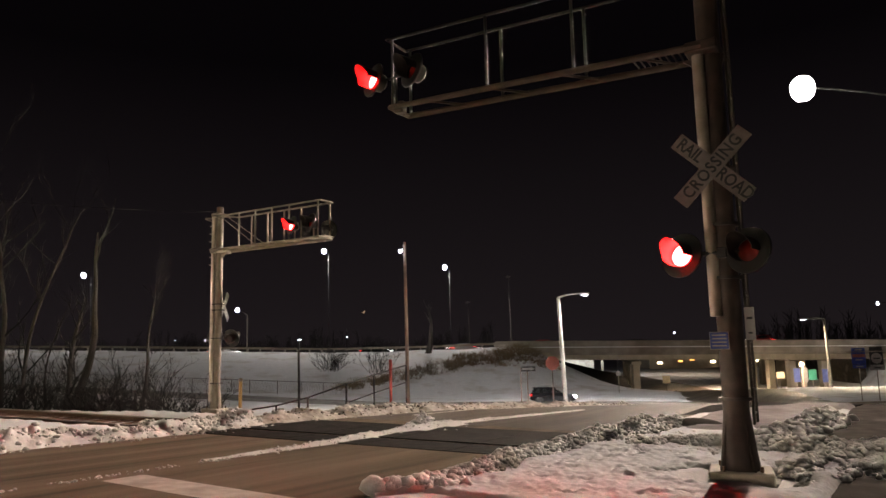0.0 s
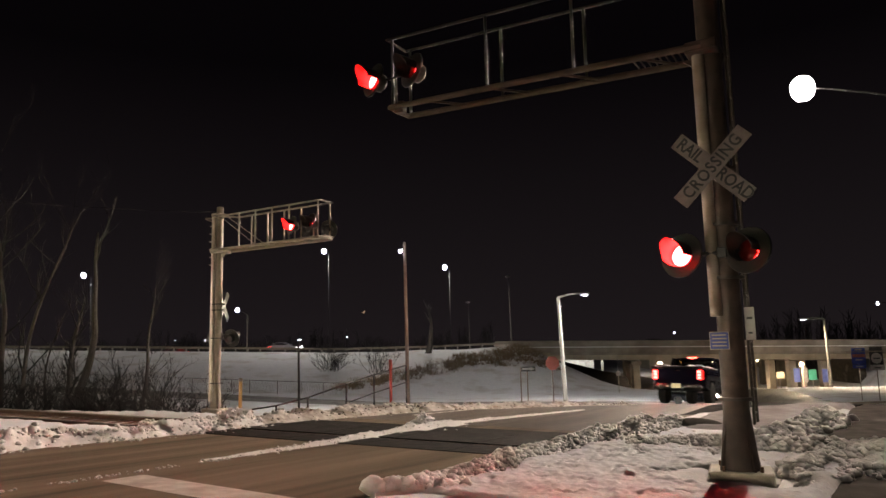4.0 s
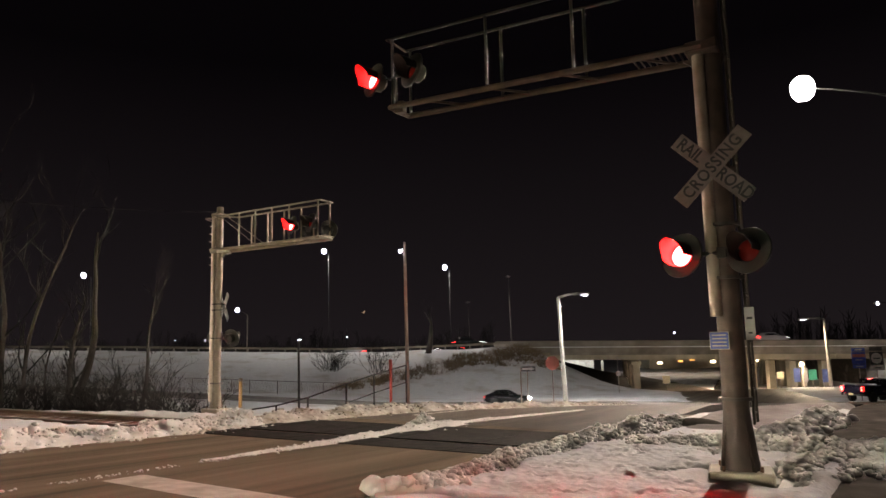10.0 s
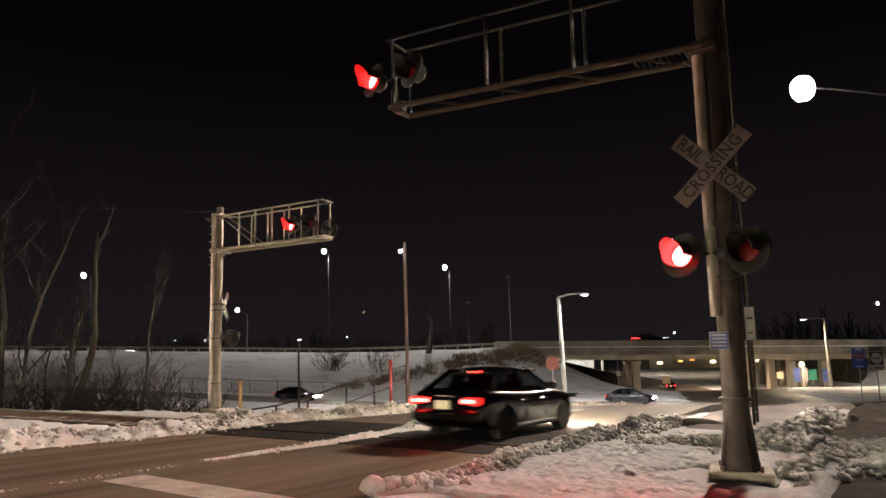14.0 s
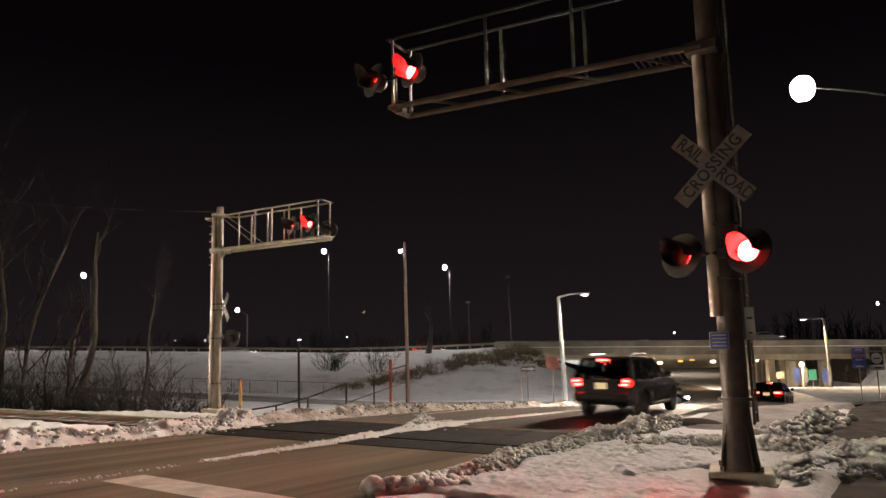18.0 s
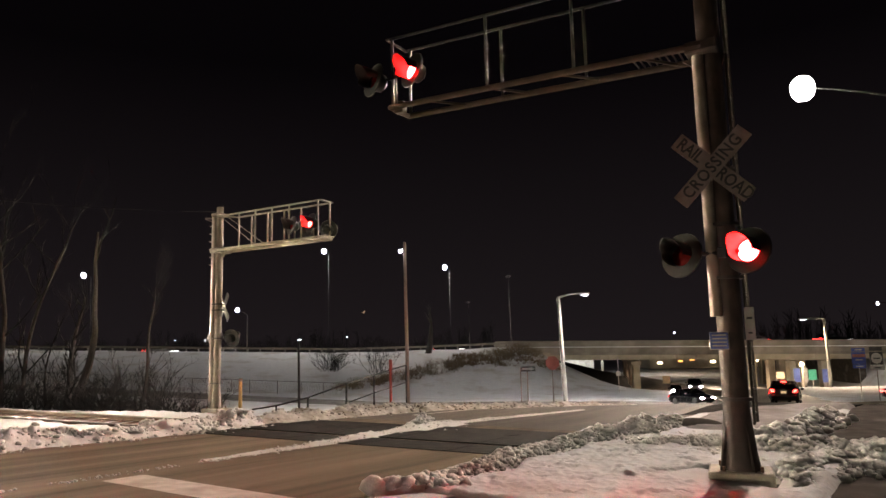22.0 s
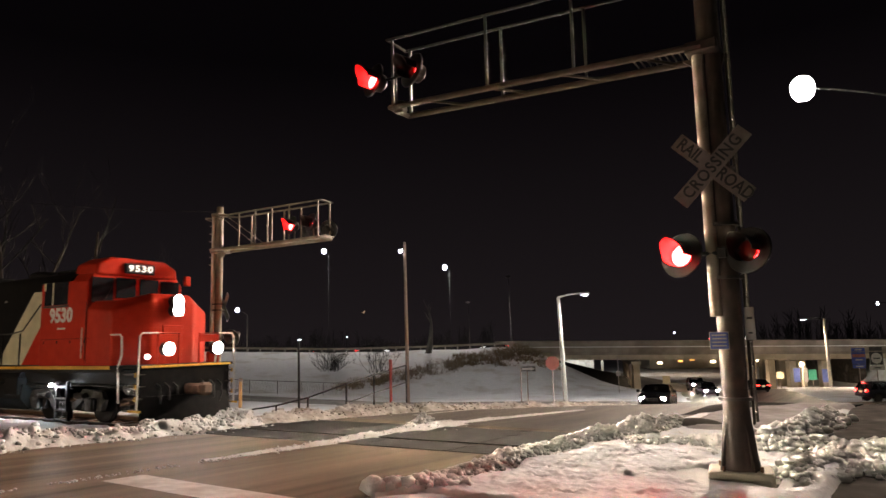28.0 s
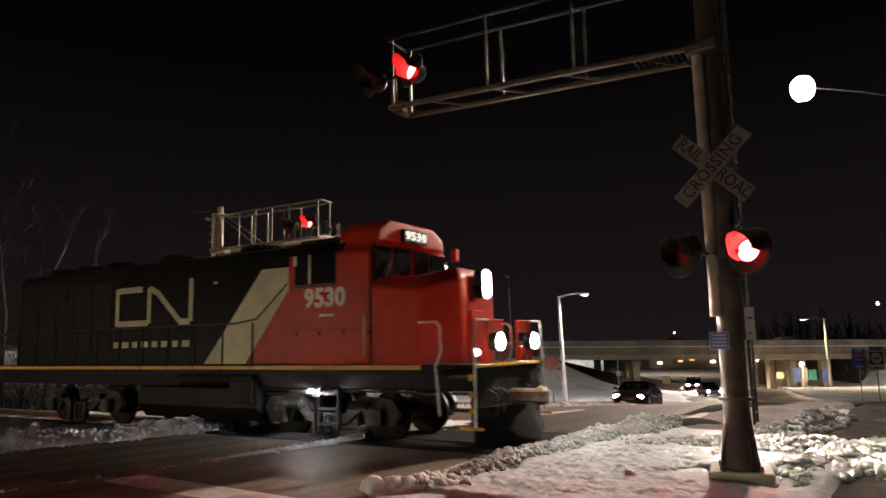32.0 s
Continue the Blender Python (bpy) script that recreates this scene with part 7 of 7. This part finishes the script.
part("canopy", M().box((0, 0, 5.2), (16, 9, 0.9), None, 0.05), WHITE_LIT, g, "bright white canopy")
for k in range(4):
    part("canopy_post", M().box((-6 + k * 4, 0, 2.4), (0.5, 0.5, 4.8)), CONCRETE, g)
part("kiosk_wall", M().box((0, 4, 1.6), (9, 3, 3.2), None, 0.04), CONCRETE, g)


# ---- motorway traffic ----
def far_car(kind, body, leftward):
    """A motorway car; x forward, its origin on the road under its middle."""
    L, w, h, belt = {"sedan": (4.7, 1.8, 1.45, 0.92), "suv": (4.7, 1.88, 1.75, 1.05)}[kind]
    g = thing("motorway_car", {CAR_WHITE: "white", CAR_BLACK: "black", CAR_SILVER: "silver", CAR_RED: "dark red"}[body] + " car driving on the motorway", "car", group="motorway traffic")
    o = [(L / 2, 0.4), (L / 2 - 0.1, 0.24), (-L / 2 + 0.1, 0.26), (-L / 2, 0.5), (-L / 2 + 0.05, belt), (L * 0.14, belt + 0.02), (L / 2 - 0.3, belt - 0.14), (L / 2, belt - 0.3)]
    part("body", M().prism(o, -w / 2, w / 2), body, g)
    c = [(-L * 0.42, belt), (L * 0.2, belt), (L * 0.07, h - 0.04), (-L * 0.02, h), (-L * 0.2, h), (-L * (0.28 if kind == "sedan" else 0.38), h - 0.06)]
    part("cabin", M().prism(c, -w * 0.42, w * 0.42), body, g)
    for y in (-1, 1):
        part("side_window", M().prism([(-L * 0.33, belt + 0.06), (L * 0.14, belt + 0.06), (L * 0.05, h - 0.12), (-L * 0.24, h - 0.12)], y * w * 0.42, y * w * 0.428), GLASS, g)
        part("headlight", M().box((L / 2 - 0.03, y * (w / 2 - 0.2), belt - 0.3), (0.2, 0.36, 0.2), None, 0.03), HEAD_FAR, g, "lit headlight")
        part("tail_light", M().box((-L / 2 + 0.02, y * (w / 2 - 0.2), belt - 0.18), (0.2, 0.4, 0.2), None, 0.03), TAIL_ON, g, "lit tail light")
        for x in (-L * 0.29, L * 0.3):
            part("wheel", wheel_meshes(0.34, 0.22)[0], RUBBER, g, at=pose(x, y * (w / 2 - 0.12), 0.34))
    return g


PROTO = [far_car("sedan", CAR_WHITE, False), far_car("suv", CAR_BLACK, False), far_car("sedan", CAR_SILVER, False), far_car("suv", CAR_RED, False), far_car("sedan", CAR_BLACK, False)]
# time, place of the bow along the motorway, speed; the far carriageway runs the other way
EASTBOUND = ((0, -33, 27.2), (0, -8.7, 28.4), (0, 5.8, 30.5), (0, 18.6, 30.5), (0, 28, 30.2), (0, 34.5, 31), (3, 7.2, 28.8), (3, -51.4, 28.3), (6, -46.2, 25.5), (6, -28.5, 27.5),
             (8, -51, 28.5), (11, -53.5, 29.8), (14, -50, 25.8), (18, -30.2, 28.8), (19, 28.2, 28.4), (20, 7.2, 28.3), (22, 2.6, 29.2), (22, -44.4, 27.4), (23, -59, 28.2), (24, -40.8, 22.0),
             (28, -9.7, 26.5), (28, -15.6, 28.3), (28, 17, 31), (30, -0.1, 29.2), (31, 9.8, 29.0), (31, -11.5, 29.2))
WESTBOUND = ((0, 0.6, 29), (3, -26.5, 28), (8, -21, 27), (8, 36, 28), (10, -1.5, 29), (14, 38, 28), (18, 28, 27), (20, -21, 28), (25, -29, 28), (28, 7.2, 29), (31, 17.5, 28))
TRAFFIC = []
for i, (t, x, v) in enumerate(EASTBOUND):
    TRAFFIC.append((PROTO[i] if i < 5 else copy_thing(PROTO[(i * 3 + 1) % 5], Matrix()), t, x, v, 111.0 + 3.6 * (i % 3 == 2), 1))
for i, (t, x, v) in enumerate(WESTBOUND):
    TRAFFIC.append((copy_thing(PROTO[(i * 2 + 1) % 5], Matrix()), t, x, -v, 130.0 + 3.6 * (i % 2), -1))


def motions():
    # the flashing lights: each lens turns its lit face out for half of every beat
    for lens, rest, first in LENSES:
        rows = []
        k = -2
        while True:
            t = LEFT_ON + FLASH_PERIOD * (k // 2) + (LEFT_HOLD if k % 2 else 0.0)
            lit = (k % 2 == 0) == first
            if t > 32.3:
                break
            late = 0.01 if lit else 0.015
            for dt, a in ((late - 0.05, 0), (late - 0.017, 60), (late + 0.017, 120), (late + 0.05, 180)):
                if 0.0 < t + dt < 32.0:
                    rows.append((t + dt, (180 - a) if lit else a))
            k += 1
        rows = [(0.0, rows[0][1])] + rows + [(32.0, rows[-1][1])]
        walk(lens, [(t, rest @ pose(0, 0, 0, 0, 0, a)) for t, a in rows])

    drive(pickup, lane([(0.0, -15.3), (1.6, -0.62), (2.0, 2.95), (2.4, 6.47), (3.0, 12.1), (3.5, 16.7), (4.5, 25.2), (5.5, 32.6), (6.0, 35.8), (7.0, 20.80, 42.00), (8.0, 23.99, 46.50), (8.5, 25.95, 49.00),
                        (9.0, 27.90, 51.20), (10.0, 32.2, 54.8), (11.0, 38.0, 55.8), (13.0, 54.0, 56.2), (17.0, 90.0, 57.4), (32.0, 124.0, 57.0)]), (0.8, 3.6))
    drive(sedan, lane([(0.0, -62.0), (3.0, -36.0), (6.0, -23.5), (9.0, -20.0), (10.5, -16.0), (11.7, -9.4), (12.7, -2.5), (13.5, 2.75), (14.5, 9.6), (15.5, 19.0), (16.5, 27.4), (17.0, 31.0), (17.5, 33.8), (18.0, 18.04, 39.50), (18.5, 19.16, 41.50), (19.0, 20.12, 43.20), (20.0, 21.57, 46.00),
                       (21.0, 25.81, 50.00), (22.0, 35.0, 54.6), (25.0, 70.0, 57.0), (32.0, 120.0, 57.0)]), (11.8, 15.0))
    drive(suv, lane([(0.0, -140.0), (14.0, -22.5), (16.5, -0.07), (17.2, 6.23), (17.5, 8.3), (18.0, 4.53, 19.11), (18.5, 17.6), (19.0, 23.2), (19.5, 28.3), (20.0, 15.81, 36.20), (20.5, 18.01, 39.50), (21.0, 19.76, 42.00), (22.0, 22.01, 46.00), (23.0, 23.09, 48.00), (24.0, 24.17, 50.00),
                     (25.0, 25.88, 53.00), (25.5, 26.82, 54.30), (27.5, 32.24, 55.50), (28.0, 33.69, 56.00), (30.0, 52.0, 56.0), (32.0, 76.0, 57.2)]), (15.6, 18.6))
    drive(ramp_cars[0], [(0.0, 9.0, 67.6), (0.5, 11.2, 67.1), (1.0, 13.0, 66.7), (1.5, 14.4, 66.3), (2.0, 15.5, 65.9), (2.5, 17.2, 65.2), (3.5, 19.9, 63.9), (5.5, 24.0, 62.6), (6.2, 26.5, 64.0), (7.0, 28.7, 67.5), (8.0, 31.9, 72.0), (9.0, 34.5, 79.0),
                         (10.0, 35.0, 88.0), (11.5, 37.0, 99.0), (13.0, 38.0, 112.0), (15.0, 38.4, 130.0), (32.0, 36.0, 260.0)])
    drive(ramp_cars[1], [(0.0, -108.0, 86.5), (4.0, -64.0, 80.6), (6.0, -38.5, 76.4), (7.0, -25.0, 74.0), (8.0, -13.8, 72.0), (9.0, -3.4, 70.2), (10.0, 4.7, 68.5), (10.5, 8.0, 67.8), (11.0, 10.6, 67.2), (11.5, 13.0, 66.6), (12.0, 14.4, 66.2),
                         (12.5, 15.3, 65.9), (13.0, 15.7, 65.8), (14.0, 15.9, 65.7), (17.0, 16.1, 65.6), (17.6, 17.0, 65.2), (18.5, 20.8, 63.4), (19.2, 24.2, 62.5), (20.0, 28.04, 62.50), (22.0, 30.01, 63.50), (24.0, 30.54, 65.50), (25.0, 31.13, 67.00), (27.5, 33.49, 75.00), (28.0, 34.27, 77.00), (30.0, 34.9, 92.0), (32.0, 37.0, 108.0)])
    drive(ramp_cars[2], [(0.0, -118.0, 87.8), (9.0, -78.0, 82.6), (12.0, -40.0, 76.6), (13.5, -22.5, 73.5), (14.0, -16.5, 72.5), (14.5, -11.5, 71.6), (15.5, -2.5, 70.0), (16.5, 5.0, 68.4), (17.0, 8.4, 67.7), (17.5, 11.2, 67.1), (18.0, 13.2, 66.6), (18.5, 14.8, 66.0),
                         (19.0, 16.0, 65.6), (19.5, 16.6, 65.4), (20.0, 17.4, 65.0), (20.5, 18.0, 64.7), (21.0, 18.8, 64.4), (21.5, 19.9, 63.6), (22.0, 20.8, 62.3), (22.4, 20.9, 60.7), (22.6, 18.6, 58.0), (23.0, 17.35, 55.76), (24.0, 16.2, 50.75), (25.0, 14.86, 46.7), (26.5, 13.4, 43.0), (28.0, 12.16, 40.2), (29.0, 11.55, 38.8), (30.0, 11.0, 37.55), (31.0, 10.35, 36.35), (32.0, 9.77, 35.2)])
    drive(waiting[0], [(0.0, 34.0, 330.0), (10.0, 36.0, 190.0), (15.0, 35.8, 128.0), (17.0, 34.9, 112.5), (18.0, 34.2, 106.0), (19.0, 33.0, 98.4), (20.0, 31.3, 91.0), (21.0, 30.1, 86.0), (22.0, 29.0, 82.5), (23.0, 28.5, 80.8), (25.0, 28.0, 78.2),
                       (28.0, 27.6, 75.5), (32.0, 27.5, 74.7)])
    drive(waiting[1], [(0.0, 34.0, 380.0), (10.0, 36.6, 240.0), (15.0, 37.5, 165.0), (18.0, 37.7, 136.0), (19.0, 37.5, 128.6), (20.0, 36.9, 122.5), (21.0, 35.4, 111.6), (22.0, 32.9, 101.6), (23.0, 31.4, 93.6), (25.0, 29.8, 86.0), (28.0, 29.4, 83.5), (32.0, 29.2, 83.0)])
    drive(queued, lane([(0.0, -185.0), (12.0, -84.0), (16.0, -50.0), (18.0, -36.0), (20.0, -28.0), (22.0, -24.0), (25.0, -21.5), (28.0, -20.5), (32.0, -20.0)]))

    # the train creeps over the crossing from beyond the trees
    def at_time(t):
        p = TP(LOCO_U + LOCO_SPEED * (32.0 - t))
        return pose(p[0], p[1], RAIL_Z, 0, 0, TRACK_TURN - 180)

    walk(loco, [(t, at_time(t)) for t in (0.0, 16.0, 32.0)])
    for o, rest, side in LOCO_WHEELS:
        walk(o, [(k / 4, rest @ Matrix.Rotation(side * (k / 4 - 16.0) * LOCO_SPEED / 0.47, 4, "Y")) for k in range(0, 129)])

    # motorway traffic runs at an even speed
    for ob, t, x, v, y, face in TRAFFIC:
        rows = []
        for q in (0.0, 32.0):
            bow = x + v * (q - t)
            rows.append((q, pose(bow - face * 2.35, y, motor(x) - 0.64, 0, 0, 0 if face > 0 else 180)))
        walk(ob, rows)


motions()
